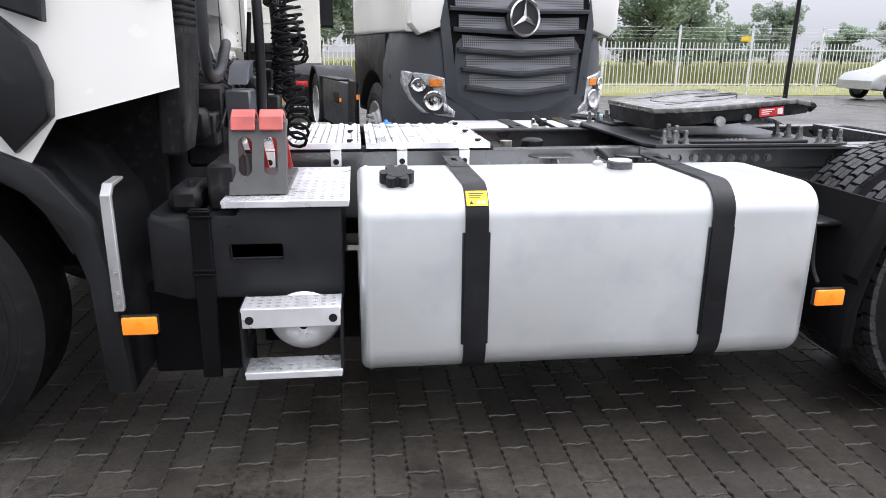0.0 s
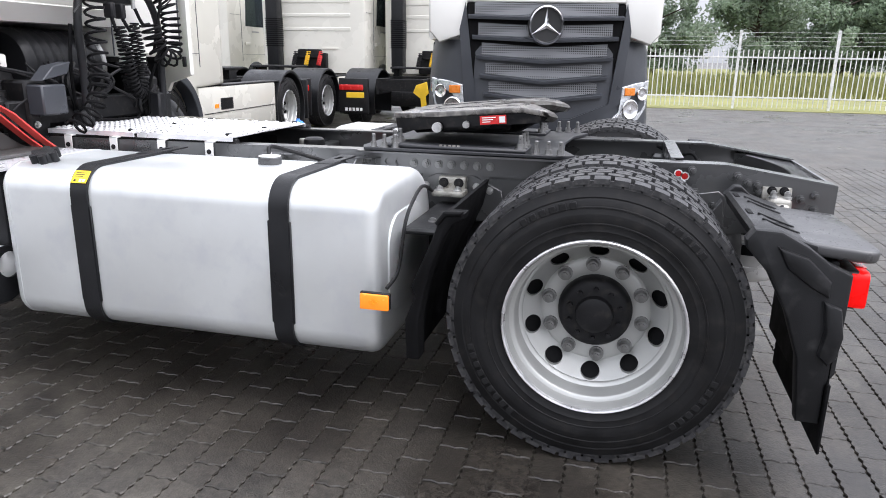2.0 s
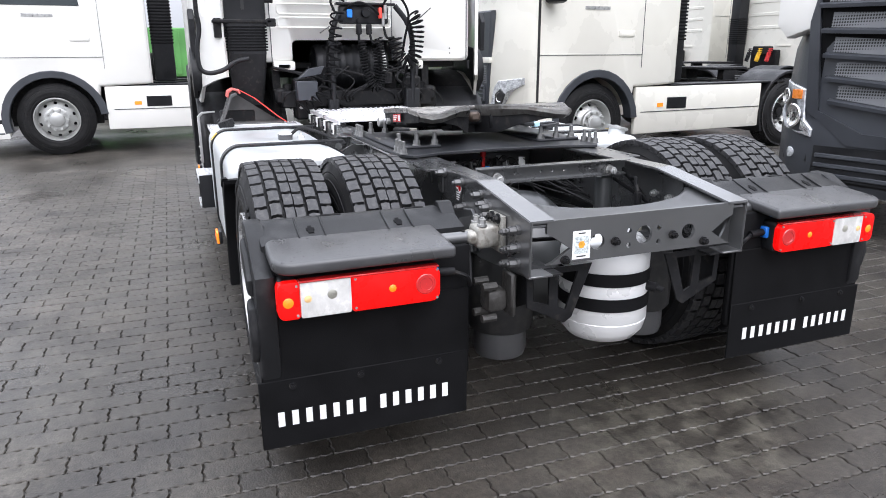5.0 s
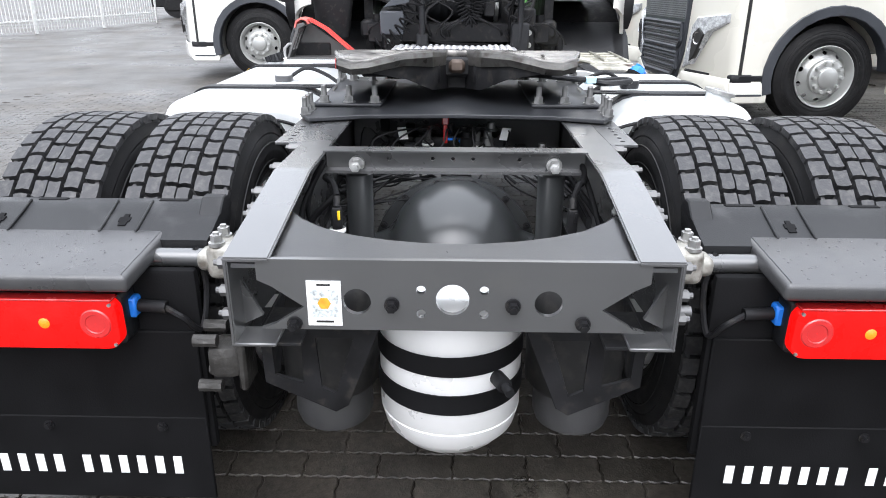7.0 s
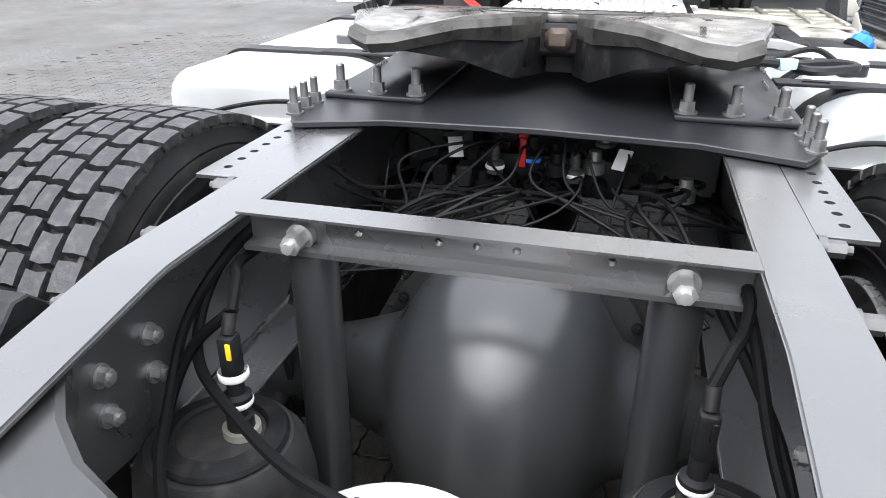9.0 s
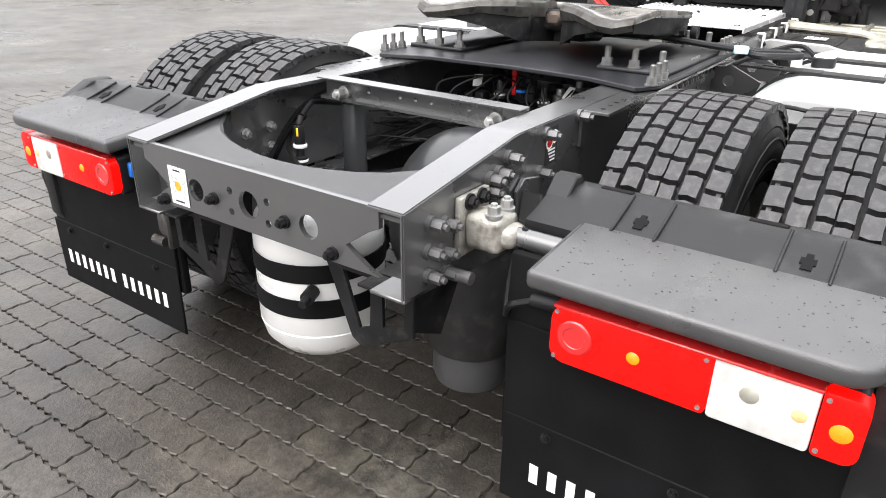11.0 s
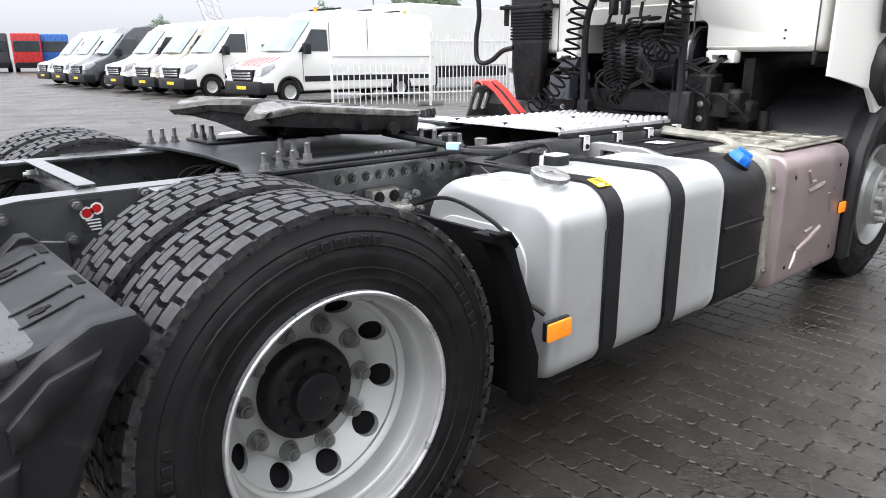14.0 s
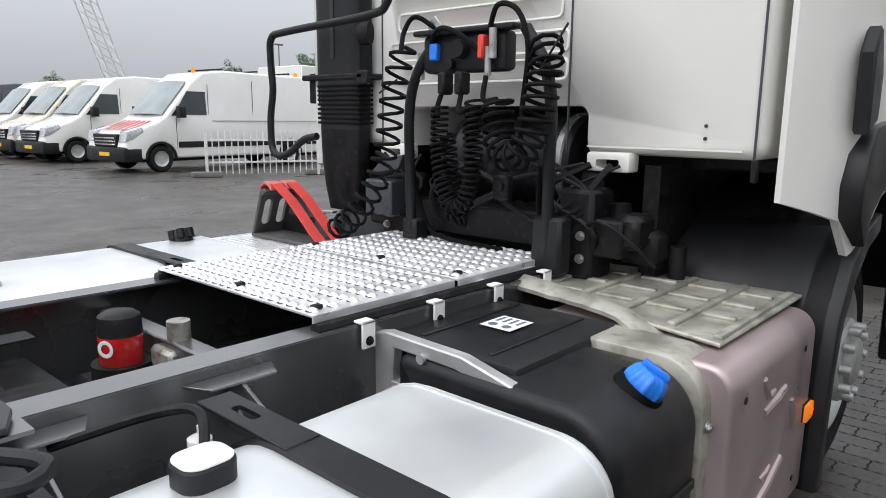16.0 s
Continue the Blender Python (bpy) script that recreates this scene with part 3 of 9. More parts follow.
# ---- truck: chassis ----
def rail(side):
    """A C-shaped side member with the drooping tail."""
    s = side
    top = [(-4.6, 0.925), (0.43, 0.9615), (0.455, 0.9615), (0.48, 0.959), (0.876, 0.900)]
    bot = [(0.875, 0.715), (0.50, 0.68), (-4.6, 0.66)]
    bm = B()
    prism(bm, top + bot, "y", s * 0.424, s * 0.433, 0.0)
    prism(bm, [(x, z + 0.001) for x, z in top] + [(x, z - 0.009) for x, z in top[::-1]], "y", s * 0.345, s * 0.4345)
    bx(bm, -4.6, 0.5, min(s * 0.345, s * 0.433), max(s * 0.345, s * 0.433), 0.66, 0.669)
    bmesh.ops.recalc_face_normals(bm, faces=bm.faces[:])
    bmesh.ops.bevel(bm, geom=[e for e in bm.edges if len(e.link_faces) == 2 and e.calc_face_angle() > 1.0], offset=0.003, segments=2, affect="EDGES")
    return part("side_rail", bm, FRAME, truck, "grey painted steel chassis rail")


rail_l, rail_r = rail(-1), rail(1)


# ---- truck: tanks ----
def tank(x0, x1, s, y_in, y_out, z0, z1):
    bm = B()
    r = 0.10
    pts = rrect(s * y_in if s > 0 else -y_out, s * y_out if s > 0 else -y_in, z0, z1, r, 8, (0.11, 0.20, 0.05, 0.10) if s > 0 else (0.24, 0.10, 0.10, 0.05))
    u0, u1 = (y_in, y_out) if s > 0 else (-y_out, -y_in)
    rs = (0.11, 0.20, 0.05, 0.10) if s > 0 else (0.24, 0.10, 0.10, 0.05)
    rings = []
    for x, R, d in ((x0, 0.03, 1), (x1, 0.050, -1)):
        ends = []
        for k in range(8):
            a = radians(90 * k / 7)
            ins = R * (1 - math.sin(a))
            ends.append((x + d * R * (1 - math.cos(a)), ins))
        rings += ends if d > 0 else ends[::-1]
    R_ = [[bm.verts.new((x, u, v)) for u, v in rrect(u0 + i, u1 - i, z0 + i, z1 - i, r, 8, [max(q - i, 0.012) for q in rs])] for x, i in rings]
    for A_, C_ in zip(R_, R_[1:]):
        for k in range(len(A_)):
            j = (k + 1) % len(A_)
            bm.faces.new((A_[k], A_[j], C_[j], C_[k]))
    bm.faces.new(R_[0])
    bm.faces.new(R_[-1])
    bmesh.ops.recalc_face_normals(bm, faces=bm.faces[:])
    t = part("fuel_tank", bm, ALU, truck, "brushed aluminium fuel tank")
    return t, pts


def band(pts, x0, x1, t, keep):
    """A strap lying on a profile, over the points that keep allows."""
    cu = sum(p[0] for p in pts) / len(pts)
    cv = sum(p[1] for p in pts) / len(pts)
    n = len(pts)
    out = []
    for i in range(n):
        a, b = Vector(pts[i - 1]), Vector(pts[(i + 1) % n])
        d = (b - a).normalized()
        nrm = Vector((d.y, -d.x))
        if nrm.dot(Vector(pts[i]) - Vector((cu, cv))) < 0:
            nrm = -nrm
        out.append((Vector(pts[i]), Vector(pts[i]) + nrm * t))
    bm = B()
    rows = []
    for i in range(n):
        p, q = out[i]
        if keep(*p):
            rows.append([bm.verts.new(c) for c in ((x0, p.x, p.y), (x0, q.x, q.y), (x1, q.x, q.y), (x1, p.x, p.y))])
        else:
            rows.append(None)
    for i in range(n):
        A, C = rows[i - 1], rows[i]
        if A and C:
            for k in range(3):
                bm.faces.new((A[k], A[k + 1], C[k + 1], C[k]))
    bmesh.ops.recalc_face_normals(bm, faces=bm.faces[:])
    return bm


tank_l, prof_l = tank(-2.335, -0.748, -1, 0.50, 1.215, 0.29, 0.930)
tank_r, prof_r = tank(-1.75, -0.745, 1, 0.60, 1.215, 0.315, 0.925)
for tk, pr, xs, s in ((tank_l, prof_l, (-1.955, -1.115), -1), (tank_r, prof_r, (-1.02, -1.39), 1)):
    for x in xs:
        part("tank_strap", band(pr, x - 0.038, x + 0.038, 0.010, lambda u, v: abs(u) > 0.52), PLASTIC, tk, "black rubber-lined steel tank strap")
        bm = B()
        bx(bm, x - 0.047, x + 0.045, min(s * 1.213, s * 1.222), max(s * 1.213, s * 1.222), 0.40, 0.79, 0.003)
        part("strap_pad", bm, PLASTIC, tk, "black rubber pad under the strap")




def mirror(bm, s):
    """Left-hand parts are built at -y; s > 0 turns them over to the right."""
    if s > 0:
        bm.transform(FLIP)
        bmesh.ops.reverse_faces(bm, faces=bm.faces[:])
    return bm


def cut(ob, bm):
    """Takes the solid bm out of a part."""
    me = bpy.data.meshes.new("cutter")
    bmesh.ops.recalc_face_normals(bm, faces=bm.faces[:])
    bm.to_mesh(me)
    bm.free()
    c = new("cutter", me)
    md = ob.modifiers.new("cut", "BOOLEAN")
    md.object, md.solver = c, "EXACT"
    dg = bpy.context.evaluated_depsgraph_get()
    dg.update()
    res = bpy.data.meshes.new_from_object(ob.evaluated_get(dg))
    ob.modifiers.clear()
    ob.data = res
    bpy.data.objects.remove(c)
    return ob


# ---- truck: rear of the chassis ----
bm = B()
prism(bm, [(-0.372, 0.752), (-0.345, 0.762), (-0.285, 0.80), (-0.345, 0.842), (-0.372, 0.855), (-0.372, 0.898), (0.372, 0.898), (0.372, 0.855), (0.345, 0.842), (0.285, 0.80), (0.345, 0.762), (0.372, 0.752)], "x", 0.860, 0.872)
cross = part("rear_crossmember", bm, FRAME, truck, "grey folded rear cross plate with round holes")
bm = B()
for y, z, r in ((0, 0.818, 0.032), (-0.183, 0.812, 0.027), (0.183, 0.812, 0.027), (-0.06, 0.838, 0.009), (0.06, 0.838, 0.009), (-0.06, 0.788, 0.009), (0.06, 0.788, 0.009)):
    cy(bm, (0.82, y, z), (0.91, y, z), r, 24)
cut(cross, bm)
bm = B()
bay = [(0.600, -0.374), (0.632, -0.352), (0.672, -0.318), (0.712, -0.265), (0.742, -0.20), (0.762, -0.13), (0.773, -0.06), (0.776, 0.0)]
bay = bay + [(x, -y) for x, y in bay[-2::-1]]
rows = []
for i, (x, y) in enumerate(bay):
    e = i in (0, len(bay) - 1)
    xo = 0.62 if e else 0.868
    yo = math.copysign(0.42, y) if abs(y) > 0.25 else y * 1.6
    zt = 0.884 + (0.868 - x) * 0.145
    zo = zt if e else 0.886
    rows.append([(x, y, zt - 0.055), (x, y, zt - 0.004), (x * 0.96 + xo * 0.04, y * 0.96 + yo * 0.04, zt), (xo * 0.985 + x * 0.015, yo, zo), (xo, yo, zo - 0.008)])
R_ = [[bm.verts.new(p) for p in row] for row in rows]
for A_, C_ in zip(R_, R_[1:]):
    for i in range(4):
        bm.faces.new((A_[i], A_[i + 1], C_[i + 1], C_[i]))
bmesh.ops.solidify(bm, geom=bm.faces[:], thickness=0.006)
bmesh.ops.recalc_face_normals(bm, faces=bm.faces[:])
part("rear_gusset", bm, FRAME, truck, "grey curved gusset plate", 24)
# folded lower lips of the cross plate ends
for s in (-1, 1):
    bm = B()
    bx(bm, 0.80, 0.875, min(s * 0.345, s * 0.433), max(s * 0.345, s * 0.433), 0.712, 0.720, 0.002)
    part("rail_end_lip", bm, FRAME, truck)
bolts("plate_bolt", [(0.872, -0.116, 0.808), (0.872, 0.115, 0.808), (0.872, 0.25, 0.772), (0.872, -0.305, 0.765)], "x", 0.011, 0.026, cross, DARK)
bm = B()
bx(bm, 0.8735, 0.8750, -0.278, -0.212, 0.762, 0.856)
stick = part("sticker", bm, LABEL, cross, "white label with an orange emblem")
bm = B()
bx(bm, 0.8752, 0.8760, -0.272, -0.218, 0.780, 0.838)
part("sticker_field", bm, mat("pale_grey_print", (0.55, 0.60, 0.60), 0.5, 0, 0.5, 150, 0), stick)
bm = B()
cy(bm, (0.8762, -0.245, 0.810), (0.8768, -0.245, 0.810), 0.013, 6)
part("sticker_emblem", bm, mat("ochre_print", (0.72, 0.33, 0.03), 0.5, 0, 0.2, 60, 0), stick)
bm = B()
bx(bm, 0.8752, 0.8760, -0.262, -0.228, 0.769, 0.773)
part("bar", bm, INK, stick)
bm = B()
bx(bm, 0.8752, 0.8760, -0.258, -0.232, 0.846, 0.850)
part("bar", bm, INK, stick)

bm = B()
prism(bm, [(0.248, 0.972), (0.30, 0.972), (0.30, 0.968), (0.262, 0.966), (0.262, 0.918), (0.289, 0.916), (0.289, 0.908), (0.254, 0.908), (0.248, 0.916)], "y", -0.345, 0.345, 0.0015)
mid_cross = part("mid_crossmember", bm, FRAME, truck, "grey folded cross beam with drilled holes")
bm = B()
for y in (-0.177, -0.060, -0.006, 0.048, 0.172):
    cy(bm, (0.22, y, 0.942), (0.29, y, 0.942), 0.006, 12)
cut(mid_cross, bm)
bolts("shock_bolt", [(0.262, -0.262, 0.930), (0.262, 0.262, 0.930)], "x", 0.0155, 0.055, mid_cross, STEEL)

# shock absorbers
GLOSS = mat("glossy_grey_axle_paint", (0.032, 0.034, 0.035), 0.30, 0, 0.06, 4, 0.04, 220, coat=0.3, rvar=0.04)
for s in (-1, 1):
    bm = B()
    lathe(bm, [(0.001, 0.36), (0.028, 0.36), (0.028, 0.42), (0.037, 0.425), (0.037, 0.895), (0.025, 0.91), (0.001, 0.91)], "z", (0.235, s * 0.262, 0), 20)
    part("shock_absorber", bm, GLOSS, truck, "black shock absorber")
# axle with its round casing
bm = B()
cy(bm, (0, -0.62, 0.50), (0, 0.62, 0.50), 0.075, 20)
rows = []
for k in range(49):
    y = -0.46 + 0.92 * k / 48
    q = max(0.0, 1 - abs(y) / 0.43)
    q = (max(0.0, 1 - (y / 0.205) ** 2) ** 2 + (0.52 * q * q * (3 - 2 * q)) ** 4) ** 0.25
    rx, rz = 0.078 + 0.195 * q, 0.078 + 0.212 * q
    rows.append([(rx * math.cos(a) * (1 if math.cos(a) > 0 else 0.8), y, 0.515 + rz * math.sin(a)) for a in (2 * math.pi * j / 40 for j in range(41))])
sheet(bm, rows)
bmesh.ops.remove_doubles(bm, verts=bm.verts[:], dist=0.0004)
bmesh.ops.recalc_face_normals(bm, faces=bm.faces[:])
lathe(bm, [(0.20, -0.10), (0.275, -0.11), (0.275, -0.14), (0.20, -0.15)], "x", (0, 0, 0.515), 48)
part("drive_axle", bm, GLOSS, truck, "grey painted axle with round differential cover")
bolts("cover_bolt", [(-0.11, 0.262 * math.cos(a), 0.515 + 0.262 * math.sin(a)) for a in (2 * math.pi * k / 14 for k in range(14))], "x", 0.009, 0.02, truck, DARK)
# air springs
DUSTY = mat("dusty_bellows_rubber", (0.024, 0.024, 0.024), 0.5, 0, 0.3, 9, 0.2, 200, spec=0.3, second=(0.045, 0.042, 0.040), amount=0.4)
for s in (-1, 1):
    bm = B()
    lathe(bm, [(0.001, 0.705), (0.055, 0.705), (0.10, 0.695), (0.118, 0.67), (0.126, 0.62), (0.130, 0.50), (0.128, 0.40), (0.118, 0.385), (0.001, 0.383)], "z", (0.445, s * 0.322, 0), 32)
    bag = part("air_spring", bm, DUSTY, truck, "black rubber air spring bellows")
    bm = B()
    lathe(bm, [(0.001, 0.384), (0.102, 0.384), (0.104, 0.300), (0.096, 0.275), (0.001, 0.27)], "z", (0.445, s * 0.322, 0), 32)
    part("piston", bm, SHELF, bag, "dull grey air spring piston")
    bm = B()
    lathe(bm, [(0.060, 0.7062), (0.064, 0.712), (0.088, 0.706), (0.092, 0.700)], "z", (0.445, s * 0.318, 0), 32)
    part("top_plate", bm, DARK, bag)
    fx, fy = 0.435, s * 0.292
    bm = B()
    cy(bm, (fx, fy, 0.704), (fx, fy, 0.716), 0.026, 18)
    part("gasket", bm, BARE, bag, "rust-stained sealing ring")
    bm = B()
    lathe(bm, [(0.001, 0.80), (0.012, 0.80), (0.012, 0.772), (0.020, 0.768), (0.020, 0.752), (0.013, 0.748), (0.013, 0.738), (0.019, 0.735), (0.019, 0.714), (0.001, 0.714)], "z", (fx, fy, 0), 16)
    fit = part("air_fitting", bm, DARK, bag)
    bm = B()
    lathe(bm, [(0.0205, 0.754), (0.0215, 0.756), (0.0215, 0.760), (0.0205, 0.762)], "z", (fx, fy, 0), 18)
    part("clip_ring", bm, LABEL, fit, "white plastic ring")
    if s < 0:
        bm = B()
        lathe(bm, [(0.019, 0.796), (0.0205, 0.798), (0.0205, 0.806), (0.019, 0.808)], "z", (fx, fy, 0), 18)
        part("clip_ring", bm, LABEL, fit, "white plastic ring")
    bm = B()
    bx(bm, fx - 0.013, fx + 0.013, fy - 0.012, fy + 0.012, 0.80, 0.862, 0.006, 2)
    cy(bm, (fx, fy, 0.862), (fx - 0.012, fy, 0.886), 0.009, 10)
    conn = part("plug", bm, DARK, bag)
    bm = B()
    bx(bm, fx + 0.0125, fx + 0.016, fy + 0.003, fy + 0.010, 0.832, 0.856, 0.001)
    part("plug_clip", bm, YELLOW if s < 0 else DARK, conn)
# rear air tank, standing upright, with its two straps
TX, TY, TR = 0.66, -0.005, 0.162
bm = B()
lathe(bm, [(0.001, 0.797), (0.05, 0.795), (0.09, 0.787), (0.13, 0.770), (0.154, 0.742), (TR, 0.71), (TR, 0.665), (TR - 0.002, 0.662), (TR, 0.66), (TR, 0.475), (TR - 0.002, 0.472), (TR, 0.47), (0.152, 0.43), (0.125, 0.398), (0.08, 0.378), (0.001, 0.368)], "z", (TX, TY, 0), 56)
ATANK = mat("white_air_tank_paint", (0.78, 0.78, 0.77), 0.3, 0.2, 0.06, 5, 0.03, coat=0.3)
atank = part("air_tank", bm, ATANK, truck, "white painted air tank with black straps")
for z0, z1 in ((0.618, 0.664), (0.525, 0.572)):
    bm = B()
    lathe(bm, [(TR + 0.001, z0), (TR + 0.004, z0), (TR + 0.004, z1), (TR + 0.001, z1)], "z", (TX, TY, 0), 56)
    part("tank_band", bm, FLAP, atank, "black rubber band")
bm = B()
cy(bm, (TX + TR * 0.80, TY + 0.10, 0.600), (TX + TR * 0.80 + 0.035, TY + 0.115, 0.600), 0.017, 14)
cy(bm, (TX + TR * 0.80 + 0.035, TY + 0.115, 0.600), (TX + TR * 0.80 + 0.06, TY + 0.125, 0.597), 0.010, 10)
part("drain_valve", bm, DARK, atank)
bm = B()
cy(bm, (TX - 0.10, TY + 0.10, 0.745), (TX - 0.10, TY + 0.10, 0.774), 0.019, 6)
BRASS = mat("brass", (0.62, 0.33, 0.14), 0.4, 0.6)
part("plug", bm, BRASS, atank)
bm = B()
cy(bm, (TX - 0.04, TY - 0.005, 0.758), (TX - 0.04, TY - 0.005, 0.802), 0.014, 12)
tube(bm, [(TX - 0.04, TY - 0.0, 0.80), (TX - 0.048, TY - 0.05, 0.802)], 0.0135, 10)
part("elbow", bm, DARK, atank)
bm = B()
lathe(bm, [(0.020, 0.767), (0.020, 0.776), (0.015, 0.778)], "z", (TX - 0.04, TY - 0.005, 0), 6)
part("elbow_nut", bm, BRASS, atank)
for s in (-1, 1):
    bm = B()
    prism(bm, [(s * 0.150, 0.716), (s * 0.402, 0.716), (s * 0.397, 0.585), (s * 0.250, 0.512), (s * 0.222, 0.530)], "x", 0.792, 0.801, 0.002)
    br = part("tank_bracket", bm, DARK, truck, "dark folded bracket beside the air tank")
    bm = B()
    prism(bm, [(s * 0.205, 0.695), (s * 0.285, 0.695), (s * 0.278, 0.575), (s * 0.248, 0.560)], "x", 0.75, 0.85)
    prism(bm, [(s * 0.315, 0.690), (s * 0.378, 0.690), (s * 0.375, 0.605), (s * 0.315, 0.585)], "x", 0.75, 0.85)
    cut(br, bm)
    bm = B()
    prism(bm, [(0.60, 0.716), (0.795, 0.716), (0.797, 0.60), (0.70, 0.55)], "y", s * 0.392, s * 0.399, 0.001)
    bx(bm, 0.70, 0.86, min(s * 0.30, s * 0.42), max(s * 0.30, s * 0.42), 0.707, 0.714, 0.001)
    part("bracket_web", bm, DARK, br)
    # dark plate and arm, added to keep the space below the rail black
    bm = B()
    prism(bm, [(-0.86, 0.70), (0.02, 0.70), (0.10, 0.60), (0.06, 0.44), (-0.20, 0.36), (-0.80, 0.42)], "y", s * 0.408, s * 0.423, 0.002)
    bx(bm, -0.62, 0.40, min(s * 0.43, s * 0.52), max(s * 0.43, s * 0.52), 0.38, 0.47, 0.012)
    part("axle_guide", bm, DARK, truck, "added dark plate and arm that black out the gap")
    # gusset plates inside the rail ends
    bm = B()
    prism(bm, [(s * 0.425, 0.73), (s * 0.425, 0.83), (s * 0.385, 0.75)], "x", 0.80, 0.81)
    part("end_gusset", bm, FRAME, truck)

SOOTY = mat("greasy_cast_iron", (0.045, 0.043, 0.040), 0.45, 0.3, 0.4, 25, 0.8, 50, second=(0.03, 0.028, 0.025), amount=0.5, dist=0.005)
# bolts in the rail webs, cast lamp brackets, cross tubes, stabiliser links
for s in (-1, 1):
    y = s * 0.433
    pl = [(0.505, y, 0.920), (0.545, y, 0.895), (0.580, y, 0.890), (0.585, y, 0.865), (0.795, y, 0.858), (0.745, y, 0.842), (0.80, y, 0.800), (0.755, y, 0.785), (0.80, y, 0.748), (0.745, y, 0.735), (0.33, y, 0.935), (0.35, y, 0.845), (0.42, y, 0.80), (0.43, y, 0.755), (0.15, y, 0.945)]
    bolts("rail_bolt", pl, "y", 0.0125, 0.045, truck, OILED, s)
    bm = B()
    prism(bm, [(0.36, 0.70), (0.47, 0.70), (0.47, 0.83), (0.44, 0.855), (0.36, 0.84)], "y", s * 0.434, s * 0.446, 0.002)
    prism(bm, [(0.36, 0.70), (0.47, 0.70), (0.45, 0.83)], "y", s * 0.446, s * 0.50, 0.002)
    part("web_bracket", bm, FRAME, truck)
    bm = B()
    bx(bm, 0.60, 0.71, min(s * 0.434, s * 0.45), max(s * 0.434, s * 0.45), 0.755, 0.885, 0.004, 2)
    bx(bm, 0.615, 0.70, min(s * 0.448, s * 0.535), max(s * 0.448, s * 0.535), 0.775, 0.855, 0.018, 3)
    bx(bm, 0.625, 0.69, min(s * 0.45, s * 0.56), max(s * 0.45, s * 0.56), 0.79, 0.835, 0.016, 3)
    cb = part("lamp_bracket", bm, CAST, truck, "weathered cast aluminium bracket")
    bolts("bracket_bolt", [(0.632, s * 0.51, 0.852), (0.682, s * 0.51, 0.852)], "z", 0.013, 0.03, cb, STEEL)
    bolts("bracket_nut", [(0.635, s * 0.449, 0.872), (0.68, s * 0.449, 0.872)], "y", 0.013, 0.022, cb, DARK, s)
    bm = B()
    cy(bm, (0.655, s * 0.54, 0.812), (0.655, s * 0.74, 0.812), 0.021, 20)
    part("cross_tube", bm, FRAME, truck, "grey round cross tube")
    bm = B()
    if s > 0:
        cy(bm, (0.74, 0.44, 0.735), (0.74, 0.50, 0.735), 0.014, 10)
        part("rail_stud", bm, OILED, truck)
        bm = B()
    bx(bm, 0.72, 0.80, min(s * 0.436, s * 0.455), max(s * 0.436, s * 0.455), 0.56, 0.71, 0.006)
    bx(bm, 0.70, 0.78, min(s * 0.455, s * 0.53), max(s * 0.455, s * 0.53), 0.575, 0.655, 0.02, 2)
    for dx, dz in ((0, 0.56), (0.07, 0.56), (0, 0.67), (0.07, 0.67)):
        cy(bm, (0.705 + dx, s * 0.50, dz), (0.705 + dx, s * 0.55, dz), 0.014, 8)
    if s < 0:
        part("stabiliser_link", bm, SOOTY, truck, "greasy stabiliser link clamp")
    else:
        bm.free()
    # rectangular badge sticker on the web
    bm = B()
    bx(bm, 0.262, 0.322, min(y + s * 0.0006, y + s * 0.0016), max(y + s * 0.0006, y + s * 0.0016), 0.852, 0.945)
    bd = part("web_sticker", bm, INK, truck, "black sticker with red and white emblem")
    bm = B()
    for dx, dz, r in ((-0.014, 0.018, 0.018), (0.012, 0.008, 0.019)):
        cy(bm, (0.292 + dx, y + s * 0.0017, 0.90 + dz), (0.292 + dx, y + s * 0.0020, 0.90 + dz), r, 8)
    part("emblem_rim", bm, PRINT, bd)
    bm = B()
    for dx, dz, r in ((-0.014, 0.018, 0.0125), (0.012, 0.008, 0.0135)):
        cy(bm, (0.292 + dx, y + s * 0.0021, 0.90 + dz), (0.292 + dx, y + s * 0.0026, 0.90 + dz), r, 8)
    part("emblem", bm, REDOFF, bd)
    for k in range(4):
        bm = B()
        bx(bm, 0.272, 0.310 - 0.004 * k, min(y + s * 0.0018, y + s * 0.0024), max(y + s * 0.0018, y + s * 0.0024), 0.886 - 0.009 * k, 0.890 - 0.009 * k)
        part("bar", bm, PRINT, bd)
    # perforated sub-frame angle lying on the rail
    bm = B()
    a, b_ = sorted((s * 0.434, s * 0.512))
    prism(bm, [(s * 0.434, 0.86), (s * 0.444, 0.86), (s * 0.444, 0.950), (s * 0.512, 0.950), (s * 0.512, 0.958), (s * 0.434, 0.958)], "x", -1.10, 0.14, 0.001)
    ang = part("subframe_angle", bm, FRAME, truck, "grey drilled sub-frame angle")
    bm = B()
    for k in range(6):
        cy(bm, (-0.13 + 0.045 * k, s * 0.478, 0.93), (-0.13 + 0.045 * k, s * 0.478, 0.98), 0.008, 10)
    for k in range(4):
        cy(bm, (-0.92 - 0.05 * k, s * 0.40, 0.905), (-0.92 - 0.05 * k, s * 0.47, 0.905), 0.016, 14)
    cut(ang, bm)
    bolts("subframe_bolt", [(-0.85 + 0.058 * k, s * 0.444, 0.905) for k in range(7)], "y", 0.014, 0.022, ang, NUT, s)
    # spring hanger with its bright clamp, before the wheel
    bm = B()
